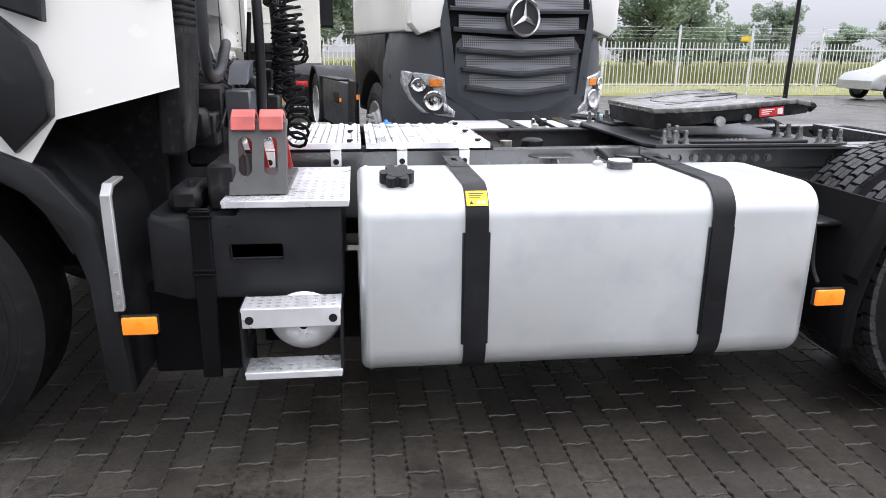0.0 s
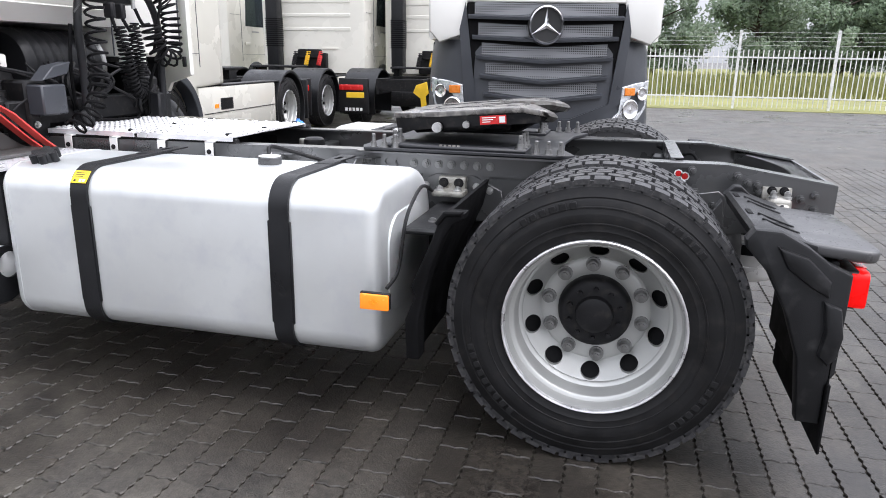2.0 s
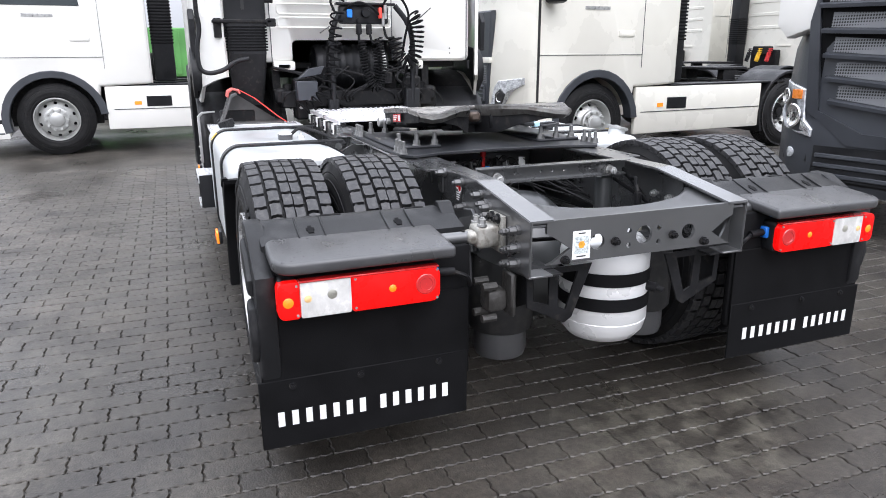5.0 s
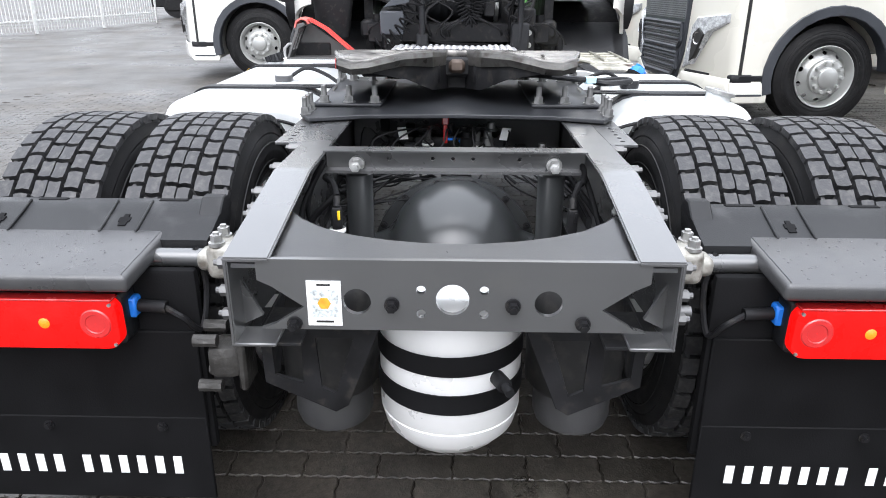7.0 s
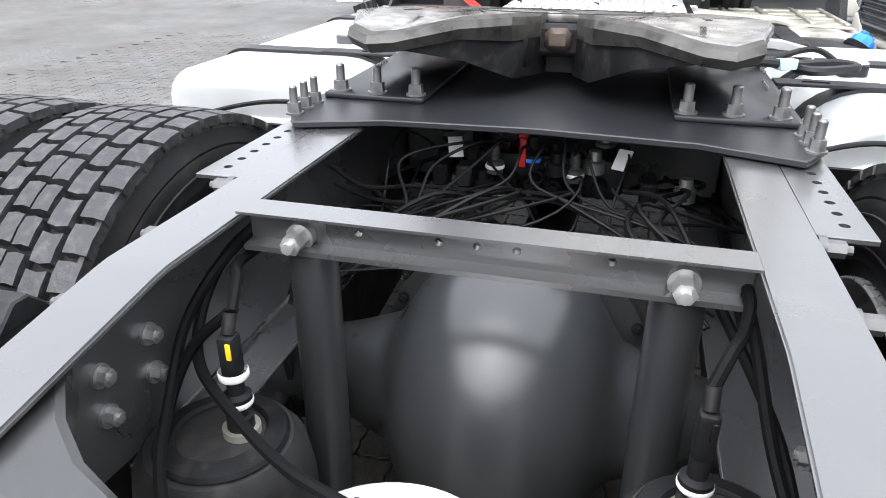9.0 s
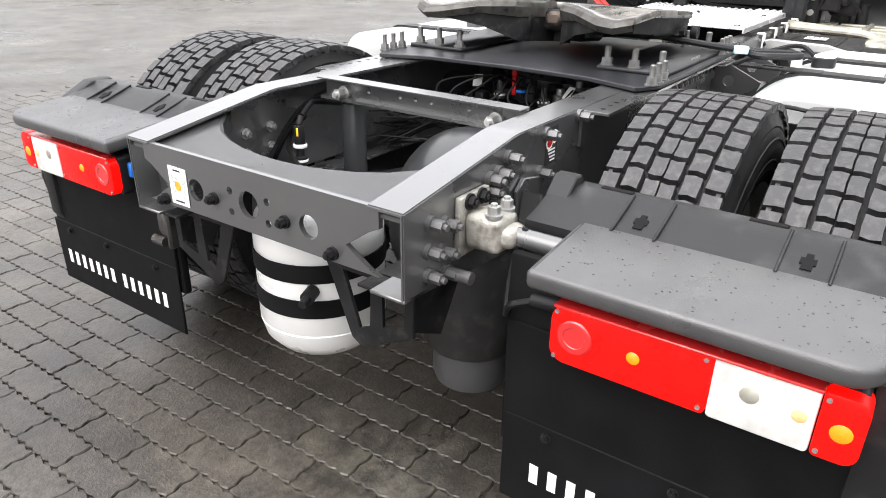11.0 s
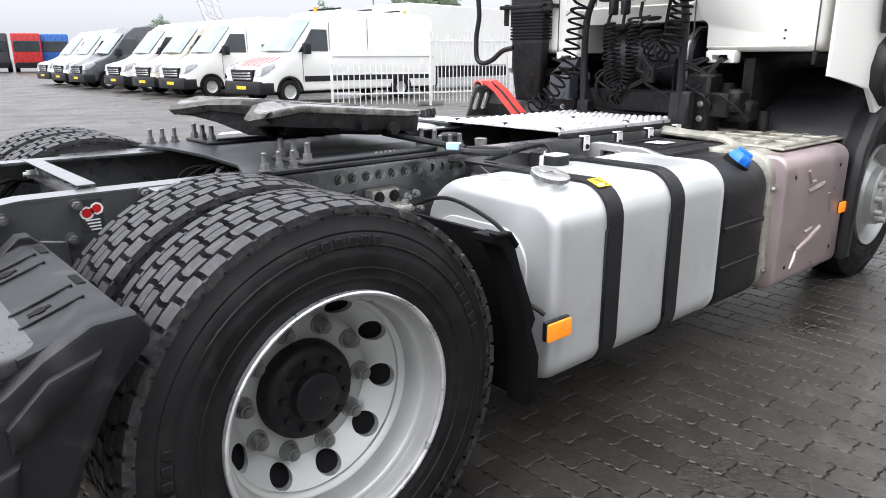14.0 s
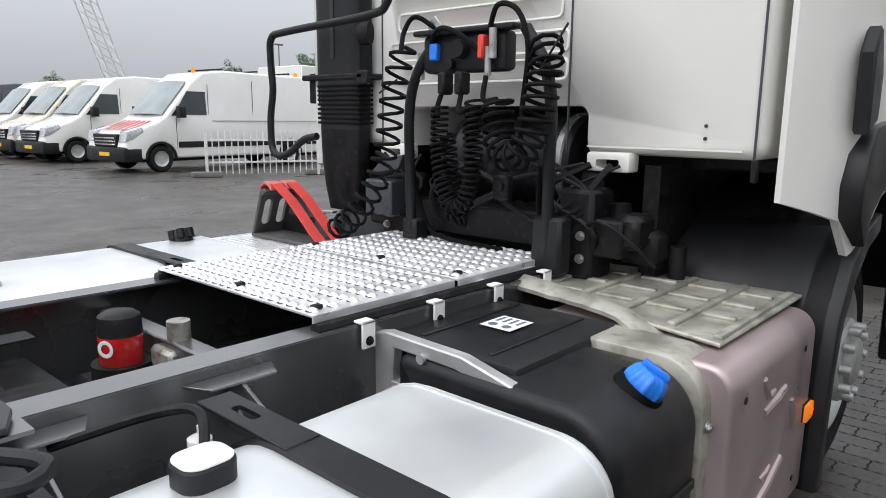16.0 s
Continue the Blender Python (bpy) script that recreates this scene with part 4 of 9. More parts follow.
    prism(bm, [(-0.90, 0.66), (-0.42, 0.66), (-0.45, 0.80), (-0.58, 0.865), (-0.74, 0.865), (-0.88, 0.80)], "y", s * 0.434, s * 0.448, 0.002)
    hg = part("hanger_plate", bm, FRAME, truck)
    bolts("hanger_bolt", [(-0.85, s * 0.448, 0.76), (-0.84, s * 0.448, 0.70), (-0.50, s * 0.448, 0.80), (-0.56, s * 0.448, 0.815), (-0.79, s * 0.448, 0.81), (-0.83, s * 0.448, 0.82)], "y", 0.012, 0.03, hg, STEEL, s)
    bm = B()
    a, b_ = sorted((s * 0.45, s * 0.50))
    bx(bm, -0.72, -0.60, a, b_, 0.80, 0.86, 0.006, 2)
    a, b_ = sorted((s * 0.48, s * 0.58))
    bx(bm, -0.73, -0.59, a, b_, 0.785, 0.81, 0.008, 2)
    cl = part("spring_clamp", bm, CAST, hg, "bright cast clamp")
    bolts("clamp_nut", [(-0.695, s * 0.50, 0.835), (-0.628, s * 0.50, 0.835)], "y", 0.016, 0.016, cl, DARK, s)
    bolts("clamp_bolt", [(-0.70, s * 0.555, 0.81), (-0.62, s * 0.555, 0.81)], "z", 0.014, 0.02, cl, STEEL)
    # dirty stay between hanger and front mudguard
    bm = B()
    a, b_ = sorted((s * 0.50, s * 1.04))
    bx(bm, -0.715, -0.535, a, b_, 0.730, 0.752, 0.008)
    prism(bm, [(-0.60, 0.752), (-0.525, 0.752), (-0.515, 0.82), (-0.53, 0.82)], "y", s * 0.62, s * 0.64, 0.003)
    stay = part("mudguard_stay", bm, GUARD, truck, "black ledge ahead of the mudguard")
    bolts("stay_bolt", [(-0.634, s * 0.90, 0.752)], "z", 0.014, 0.016, stay, NUT)
    bm = B()
    cy(bm, (-0.30, s * 0.60, 0.60), (-0.30, s * 0.80, 0.60), 0.085, 20)
    cy(bm, (-0.30, s * 0.80, 0.60), (-0.30, s * 0.85, 0.60), 0.03, 12)
    part("brake_chamber", bm, DARK, truck, "black round brake chamber")
    # inner rail face: bolts
    bolts("inner_bolt", [(0.425 if s < 0 else 0.372, s * 0.424, 0.835), (0.52 if s < 0 else 0.468, s * 0.424, 0.832), (0.427 if s < 0 else 0.374, s * 0.424, 0.774), (0.522 if s < 0 else 0.472, s * 0.424, 0.772)], "y", 0.012, 0.022, truck, STEEL, -s)


# ---- truck: rear mudguards, lamps and flaps ----
WATER = mat("rain_drops", (0.02, 0.02, 0.022), 0.05, 0, 0.02, 5, 0, coat=1.0)
def mudguards(s):
    bm = B()
    prism(bm, [(0.445, 0.872), (0.455, 0.885), (0.50, 0.887), (0.525, 0.876), (0.585, 0.855), (0.63, 0.843), (0.63, 0.81), (0.54, 0.81), (0.46, 0.83)], "y", -1.225, -0.55, 0.006, 2)
    # cheek: upper slope, proud middle facet, tail
    prism(bm, [(0.425, 0.856), (0.447, 0.889), (0.52, 0.887), (0.60, 0.845), (0.66, 0.80), (0.725, 0.77), (0.722, 0.46), (0.700, 0.42), (0.700, 0.29), (0.635, 0.29), (0.610, 0.50), (0.560, 0.64), (0.495, 0.76), (0.43, 0.83)], "y", -1.262, -1.20, 0.010, 2)
    prism(bm, [(0.51, 0.845), (0.60, 0.815), (0.668, 0.750), (0.668, 0.700), (0.615, 0.728), (0.545, 0.780)], "y", -1.280, -1.25, 0.012, 2)
    prism(bm, [(0.655, 0.690), (0.705, 0.672), (0.722, 0.585), (0.712, 0.515), (0.690, 0.492), (0.662, 0.520), (0.672, 0.60)], "y", -1.285, -1.25, 0.012, 2)
    rear = part("rear_mudguard", mirror(bm, s), GUARD, truck, "black plastic rear mudguard with wet drops")
    bm = B()
    prism(bm, rrect(0.572, 0.815, -1.215, -0.655, 0.045, 5, (0.01, 0.01, 0.06, 0.06)), "z", -0.040, 0.0, 0.012, 3)
    bmesh.ops.rotate(bm, verts=bm.verts[:], cent=(0.585, 0, 0), matrix=Matrix.Rotation(radians(5.1), 3, "Y"))
    bmesh.ops.translate(bm, verts=bm.verts[:], vec=(0, 0, 0.853))
    part("shelf", mirror(bm, s), SHELF, rear, "damp weathered plastic shelf over the lamp, painted paler for sky sheen")
    bm = B()
    bx(bm, 0.672, 0.700, -1.21, -0.56, 0.335, 0.80, 0.012, 2)
    part("back_panel", mirror(bm, s), FLAP, rear, "dull black rubbery back panel")
    for y in (-1.06, -0.765):
        bm = B()
        prism(bm, [(-0.022, -0.006), (-0.010, -0.006), (-0.010, -0.013), (0.006, -0.013), (0.006, -0.009), (0.020, -0.009), (0.020, 0.009), (0.006, 0.009), (0.006, 0.013), (-0.010, 0.013), (-0.010, 0.006), (-0.022, 0.006)], "z", -0.002, 0.0014)
        bm.transform(pose(0.560, y, 0.8645, 0, 19.3, 0))
        part("keyhole_slot", mirror(bm, s), FLAP, rear)
        for d in (-0.042, 0.042):
            bm = B()
            bx(bm, -0.075, 0.045, d - 0.003, d + 0.003, -0.002, 0.005, 0.002)
            bm.transform(pose(0.560, y, 0.8645, 0, 19.3, 0))
            part("moulded_rib", mirror(bm, s), GUARD, rear)
        bm = B()
        bx(bm, 0.462, 0.480, y + 0.05, y + 0.12, 0.880, 0.8885, 0.002)
        part("slot", mirror(bm, s), FLAP, rear)
    rd = random.Random(31 + s)
    bm = B()
    for k in range(150):
        x, y, q = rd.uniform(0.60, 0.80), rd.uniform(-1.19, -0.68), rd.uniform(0.0008, 0.0026)
        lathe(bm, [(q, 0.0), (q * 0.8, q * 0.35), (0.0002, q * 0.5)], "z", (x, y, 0.8532 - (x - 0.585) * 0.0893), 7)
    tagged(part("rain_beading", mirror(bm, s), WATER, rear), kind="stuff")
    bm = B()
    prism(bm, [(0.44, 0.87), (0.475, 0.905), (0.50, 0.905), (0.54, 0.87)], "y", -0.60, -0.548, 0.003)
    part("guard_fin", mirror(bm, s), GUARD, rear)
    bolts("guard_rivet", [(0.712, s * y, 0.405) for y in (0.68, 0.95, 1.17)], "x", 0.009, 0.012, rear, DARK)
    bm = B()
    pts_o = [(-0.432, 0.870), (-0.49, 0.868), (-0.515, 0.850), (-0.545, 0.765), (-0.59, 0.66), (-0.615, 0.60), (-0.60, 0.57), (-0.635, 0.48), (-0.63, 0.335)]
    pts_i = [(-0.585, 0.335), (-0.585, 0.485), (-0.562, 0.60), (-0.538, 0.69), (-0.505, 0.775), (-0.470, 0.832), (-0.435, 0.852)]
    prism(bm, pts_o + pts_i, "y", -1.255, -1.17, 0.008, 2)
    prism(bm, [(-0.435, 0.878), (-0.50, 0.874), (-0.53, 0.835), (-0.52, 0.825), (-0.49, 0.860), (-0.44, 0.864)], "y", -1.262, -1.235, 0.004)
    prism(bm, [(-0.498, 0.856), (-0.512, 0.856), (-0.535, 0.75), (-0.60, 0.60), (-0.62, 0.34), (-0.605, 0.34), (-0.585, 0.60), (-0.522, 0.745)], "y", -1.2, -0.48)
    part("front_mudguard", mirror(bm, s), FLAP, truck, "black plastic front half of mudguard")
    bm = B()
    bx(bm, 0.703, 0.712, -1.275, -0.575, 0.195, 0.43, 0.003)
    bx(bm, 0.700, 0.7095, -1.262, -0.572, 0.40, 0.655, 0.003)
    flap = part("mud_flap", mirror(bm, s), FLAP, truck, "black rubber mud flap with a row of white bars")
    # the maker's name as plain bars, seven and six
    w, g, y = 0.0205, 0.0235, -0.287
    first = None
    for k in range(13):
        if first is None:
            bm = B()
            bx(bm, 0.7122, 0.7132, 0, w, 0.270, 0.320)
            first = part("mark", bm, PRINT, flap)
            first.location = (0, s * 0.935 + y, 0)
        else:
            share(first, Matrix.Translation((0, s * 0.935 + y, 0)), flap)
        y += w + g + (0.026 if k == 6 else 0)
    bm = B()
    prism(bm, rrect(-1.200, -0.698, 0.650, 0.770, 0.014, 4), "x", 0.700, 0.760, 0.006, 2)
    lamp = part("tail_lamp", mirror(bm, s), PLASTIC, truck, "lit red rear lamp cluster with white reversing lens")
    for nm, a, b_, rs, mm, lb in (("brake_lens", -0.984, -0.700, (0.030, 0.008, 0.008, 0.030), RED, "lit red lens"), ("reversing_lens", -1.140, -0.986, (0.008, 0.008, 0.008, 0.008), CLEAR, "white reversing lens"), ("corner_lens", -1.206, -1.142, (0.008, 0.022, 0.022, 0.008), RED, "lit red corner lens")):
        bm = B()
        prism(bm, rrect(a, b_, 0.652, 0.768, 0.01, 5, rs), "x", 0.735, 0.787, 0.004, 2)
        part(nm, mirror(bm, s), mm, lamp, lb)
    for y, z, r in ((-0.857, 0.712, 0.012), (-1.176, 0.706, 0.016)):
        bm = B()
        lathe(bm, [(0.0005, 0.7915), (r * 0.6, 0.7905), (r, 0.7870)], "x", (0, y, z), 16)
        part("lit_diode", mirror(bm, s), AMBER, lamp, "glowing amber diode")
    bm = B()
    lathe(bm, [(0.001, 0.7895), (0.009, 0.7890), (0.012, 0.7865)], "x", (0, -1.118, 0.712), 20)
    part("indicator_bulb", mirror(bm, s), PALE, lamp, "orange bulb behind the white lens")
    bm = B()
    lathe(bm, [(0.001, 0.7872), (0.020, 0.7876), (0.0215, 0.7895), (0.031, 0.7895), (0.034, 0.7868)], "x", (0, -0.748, 0.712), 24)
    part("round_reflector", mirror(bm, s), REDOFF, lamp, "dark red round reflector")
    bm = B()
    lathe(bm, [(0.001, 0.7890), (0.012, 0.7885), (0.016, 0.7865)], "x", (0, -1.045, 0.718), 20)
    part("bulb_shade", mirror(bm, s), BARE, lamp)
    bm = B()
    bx(bm, 0.760, 0.792, -1.142, -0.705, 0.764, 0.7705, 0.002)
    part("lens_seam", mirror(bm, s), REDOFF, lamp)
    for y in (-0.712, -0.974, -1.150):
        for z in (0.664, 0.756):
            bm = B()
            cy(bm, (0.785, y, z), (0.790, y, z), 0.004, 10)
            part("screw", mirror(bm, s), STEEL, lamp)
    bm = B()
    bx(bm, 0.70, 0.735, -0.712, -0.685, 0.70, 0.745, 0.004)
    part("connector", mirror(bm, s), BLUE, lamp, "blue plug")
    bm = B()
    cy(bm, (0.715, -0.685, 0.722), (0.715, -0.625, 0.718), 0.014, 12)
    tube(bm, bend([(0.715, -0.63, 0.718), (0.73, -0.585, 0.70), (0.70, -0.56, 0.66), (0.67, -0.55, 0.74), (0.66, -0.56, 0.81), (0.655, -0.57, 0.835)], 6), 0.007, 7)
    part("lamp_cable", mirror(bm, s), DARK, lamp)


for s in (-1, 1):
    mudguards(s)

# ---- truck: fifth wheel ----
bm = B()
prism(bm, [(-1.06, -0.515), (-0.22, -0.515), (-0.17, -0.49), (-0.14, -0.47), (-0.20, -0.30), (-0.22, 0.0), (-0.20, 0.30), (-0.14, 0.47), (-0.17, 0.49), (-0.22, 0.515), (-1.06, 0.515), (-1.09, 0.44), (-1.09, -0.44)], "z", 0.962, 0.975, 0.002)
base_plate = part("mounting_plate", bm, MOUNT, truck, "grey mounting plate")
for s in (-1, 1):
    pl = [(-0.30 + 0.05 * k, s * 0.495, 0.975) for k in range(3)] + [(-1.02 + 0.05 * k, s * 0.495, 0.975) for k in range(3)]
    pl2 = [(-0.372, s * 0.285, 0.988), (-0.372, s * 0.375, 0.988), (-0.372, s * 0.462, 0.988), (-0.94, s * 0.36, 0.988), (-0.94, s * 0.44, 0.988)]
    studs("plate_stud", pl, base_plate, 0.009)
    studs("foot_stud", pl2, base_plate, 0.0105, 0.060)
    bm = B()
    prism(bm, [(-0.98, 0.975), (-0.98, 0.985), (-0.86, 0.992), (-0.78, 1.06), (-0.75, 1.085), (-0.61, 1.085), (-0.58, 1.06), (-0.50, 0.992), (-0.36, 0.985), (-0.36, 0.975)], "y", s * 0.33, s * 0.475, 0.008)
    prism(bm, [(s * 0.262, 0.9755), (s * 0.492, 0.9755), (s * 0.492, 0.988), (s * 0.262, 0.988)], "x", -0.98, -0.345, 0.003)
    prism(bm, [(s * 0.300, 0.988), (s * 0.480, 0.988), (s * 0.470, 1.075), (s * 0.345, 1.075), (s * 0.332, 1.03)], "x", -0.80, -0.425, 0.006)
    ft = part("bearing_foot", bm, MOUNT, truck, "grey cast bearing foot")
    bm = B()
    bx(bm, -0.745, -0.615, min(s * 0.40, s * 0.50), max(s * 0.40, s * 0.50), 1.00, 1.055, 0.02, 2)
    cut(ft, bm)
    bm = B()
    for k in range(5):
        bx(bm, -0.725 + k * 0.02, -0.713 + k * 0.02, min(s * 0.4752, s * 0.477), max(s * 0.4752, s * 0.477), 0.985, 0.995)
    part("cast_mark", bm, CAST, ft)
fw_m = pose(-0.66, 0, 1.128, 0, -5.2, 0)
out = [(-0.33, -0.30), (-0.25, -0.37), (-0.08, -0.425), (0.12, -0.435), (0.28, -0.42), (0.365, -0.395), (0.395, -0.345), (0.385, -0.29), (0.31, -0.18), (0.22, -0.085), (0.10, -0.042), (0.03, -0.036)]
out = out + [(x, -y) for x, y in out[::-1]]
bm = B()
prism(bm, out, "z", -0.012, 0.012, 0.006, 2)
for v in bm.verts:
    v.co.z -= 1.6 * max(0.0, v.co.x - 0.24) ** 2
fw = part("coupling_plate", bm, GREASE, truck, "worn greasy fifth-wheel coupling plate")
fw.matrix_basis = fw_m
for s in (-1, 1):
    ridge_p = [(x, s * abs(y)) for x, y in out[:12] if x > 0.05 or abs(y) < 0.05][2:]
    ridge_p = [p for p in ridge_p if p[0] > 0.02]
    bm = B()
    rows = []
    for x, y in ridge_p:
        d = 1.6 * max(0.0, x - 0.24) ** 2
        q = 0.030 + 0.016 * max(0.0, 1 - abs(abs(y) - 0.08) / 0.12)
        rows.append([(x - 0.006, y * 0.985, 0.0125 - d), (x + 0.020, y, 0.004 - d), (x + 0.032, y, -0.012 - d), (x + 0.010, y * 0.99, -q - d)])
    sheet(bm, rows)
    bmesh.ops.solidify(bm, geom=bm.faces[:], thickness=0.006)
    bmesh.ops.recalc_face_normals(bm, faces=bm.faces[:])
    rp = part("ramp", bm, WORN, fw, "scraped bright entry ramp", 22)
bm = B()
rings = []
for x, y in out:
    drop = 1.6 * max(0.0, x - 0.24) ** 2
    deep = 0.105 - 0.065 * min(1.0, max(0.0, (abs(y) - 0.15) / 0.25))
    deep = min(deep + 0.02, 0.030 + 0.10 * min(1.0, max(0.0, (0.375 - x) / 0.14)))
    rings.append([bm.verts.new(p) for p in ((x * 0.985, y * 0.985, -0.011 - drop), (x * 0.975, y * 0.975, -deep - drop), (x * 0.90, y * 0.90, -deep - drop), (x * 0.90, y * 0.90, -0.011 - drop))])
for A_, C_ in zip(rings, rings[1:] + rings[:1]):
    for i in range(4):
        j = (i + 1) % 4
        bm.faces.new((A_[i], A_[j], C_[j], C_[i]))
bmesh.ops.recalc_face_normals(bm, faces=bm.faces[:])
fs = part("coupling_skirt", bm, DARK, truck, "dark ribbed underside of the coupling")
fs.matrix_basis = fw_m
for bb in ((-0.10, 0.10, -0.36, 0.36, -0.085, -0.012), (-0.30, -0.05, -0.12, 0.12, -0.10, -0.012), (0.0, 0.18, -0.15, -0.06, -0.11, -0.012), (0.0, 0.18, 0.06, 0.15, -0.11, -0.012)):
    bm = B()
    bx(bm, *bb, 0.012)
    part("skirt_rib", bm, DARK, fs)
bm = B()
lathe(bm, [(0.20, 0.0122), (0.203, 0.0145), (0.206, 0.0122)], "z", (0, 0, 0), 40)
for x, y in ((-0.18, -0.2), (-0.18, 0.2), (0.25, -0.30), (0.25, 0.30)):
    bx(bm, x - 0.05, x + 0.05, y - 0.006, y + 0.006, 0.0122, 0.0135)
part("grease_groove", bm, DARK, fw)
bm = B()
bx(bm, 0.05, 0.125, -0.03, 0.03, -0.07, -0.02, 0.012)
part("jaw", bm, mat("worn_jaw", (0.10, 0.075, 0.06), 0.5, 0.5, 0.3, 20), fw)
for s in (-1, 1):
    bm = B()
    bx(bm, 0.10, 0.215, min(s * 0.4285, s * 0.4305), max(s * 0.4285, s * 0.4305), -0.055, -0.018)
    if s < 0:
        lb = part("coupling_label", bm, REDOFF, fw, "red label with white bars")
        for k in range(3):
            bm = B()
            bx(bm, 0.11, 0.17 - 0.012 * k, -0.4315, -0.4306, -0.028 - 0.009 * k, -0.024 - 0.009 * k)
            part("bar", bm, PRINT, lb)
        bm = B()
        bx(bm, 0.185, 0.21, -0.4315, -0.4306, -0.05, -0.024)
        part("bar", bm, PRINT, lb)
    else:
        bm.free()
    bm = B()
    cy(bm, (-0.09, s * 0.43, -0.055), (-0.09, s * 0.452, -0.055), 0.022, 16)
    cy(bm, (0.04, s * 0.43, -0.05), (0.04, s * 0.446, -0.05), 0.016, 8)
    part("pivot_end", bm, STEEL if s < 0 else DARK, fw)
# release handle reaching to the right-hand side
bm = B()
hp = [(-0.80, 0.30, 1.035), (-0.88, 0.46, 1.01), (-0.95, 0.60, 0.992)]
tube(bm, hp, 0.012, 8)
lp_ = []
for k in range(28):
    a = 2 * math.pi * k / 28
    u, v = 0.085 * math.copysign(abs(math.cos(a)) ** 0.6, math.cos(a)), 0.045 * math.copysign(abs(math.sin(a)) ** 0.6, math.sin(a))
    lp_.append((-0.985 - 0.55 * u + 0.83 * v, 0.668 + 0.83 * u + 0.55 * v, 0.985))
tube(bm, lp_, 0.0125, 8, True)
part("release_handle", bm, PLASTIC, truck, "black looped coupling release handle")
bm = B()
bx(bm, -0.026, 0.026, -0.016, 0.016, -0.0135, 0.0135, 0.003)
tp = part("tape", bm, mat("pale_blue_tape", (0.45, 0.68, 0.78), 0.5, 0, 0.1, 20, 0.1), truck, "pale blue tape on the release handle")
tp.matrix_basis = pose(-0.93, 0.56, 0.997, 0, 0, 117)

# ---- truck: between the rails ----
LINE = mat("black_air_line", (0.007, 0.007, 0.0075), 0.45, 0, 0.2, 10, 0.05, spec=0.15)
rg = random.Random(3)
for k in range(26):
    bm = B()
    y0, z0 = rg.uniform(-0.30, 0.30), rg.uniform(0.70, 0.86)
    pts = [(rg.uniform(-0.75, -0.45), y0, z0), (rg.uniform(-0.45, -0.2), y0 + rg.uniform(-0.15, 0.15), rg.uniform(0.72, 0.90)), (rg.uniform(-0.25, -0.15), y0 + rg.uniform(-0.1, 0.1), rg.uniform(0.72, 0.86)), (rg.uniform(-0.10, 0.05), math.copysign(rg.uniform(0.33, 0.39), y0), rg.uniform(0.68, 0.84))]
    tube(bm, bend(pts, 6), rg.choice((0.003, 0.0035, 0.005)), 6)
    part("air_line", bm, LINE, truck)
for s, pts in ((-1, [(0.42, -0.292, 0.885), (0.37, -0.31, 0.905), (0.31, -0.34, 0.90), (0.10, -0.38, 0.85)]), (-1, [(0.612, -0.055, 0.802), (0.57, -0.15, 0.795), (0.50, -0.25, 0.785), (0.43, -0.345, 0.80), (0.36, -0.38, 0.84), (0.30, -0.37, 0.90), (0.22, -0.36, 0.92)]), (-1, [(0.76, -0.12, 0.80), (0.68, -0.22, 0.78), (0.58, -0.31, 0.76), (0.48, -0.365, 0.77), (0.39, -0.39, 0.83), (0.33, -0.37, 0.89), (0.24, -0.36, 0.915)]), (-1, [(0.40, -0.30, 0.88), (0.42, -0.36, 0.82), (0.46, -0.385, 0.74), (0.52, -0.38, 0.66)]), (1, [(0.42, 0.292, 0.88), (0.39, 0.31, 0.91), (0.33, 0.33, 0.90), (0.28, 0.34, 0.92), (0.22, 0.33, 0.94)]), (1, [(0.22, 0.33, 0.94), (0.32, 0.35, 0.88), (0.42, 0.37, 0.80), (0.56, 0.40, 0.74)]), (1, [(0.20, 0.30, 0.90), (0.40, 0.38, 0.80), (0.60, 0.39, 0.72)])):
    bm = B()
    tube(bm, bend(pts, 8), 0.0078, 8)
    part("brake_hose", bm, FLAP, truck, "black rubber air hose")
bm = B()
bx(bm, -0.62, -0.42, -0.16, 0.18, 0.76, 0.86, 0.02, 2)
vb = part("valve_block", bm, PLASTIC, truck, "black air valve block")
for k in range(6):
    bm = B()
    cy(bm, (-0.42, -0.12 + 0.05 * k, 0.80), (-0.375, -0.12 + 0.05 * k, 0.80), 0.018, 12)
    cy(bm, (-0.375, -0.12 + 0.05 * k, 0.80), (-0.36, -0.12 + 0.05 * k, 0.80), 0.011, 8)
    part("valve_port", bm, LINE, vb)
for k in range(16):
    bm = B()
    x, y, z = rg.uniform(-0.72, -0.32), rg.uniform(-0.33, 0.33), rg.uniform(0.80, 0.885)
    if k % 2:
        lathe(bm, [(0.001, 0.05), (0.014, 0.05), (0.016, 0.03), (0.024, 0.026), (0.024, 0.0), (0.001, 0.0)], "z", (x, y, z - 0.04), 12)
    else:
        bx(bm, x - 0.025, x + 0.025, y - 0.018, y + 0.018, z - 0.05, z, 0.005)
    part("air_fitting", bm, (LINE, STEEL, PLASTIC, LINE)[k % 4], truck)
bm = B()
bx(bm, -0.37, -0.345, -0.050, -0.026, 0.915, 0.955, 0.004)
bx(bm, -0.365, -0.348, -0.046, -0.030, 0.85, 0.915, 0.002)
part("red_cap", bm, REDOFF, truck, "small red cap")
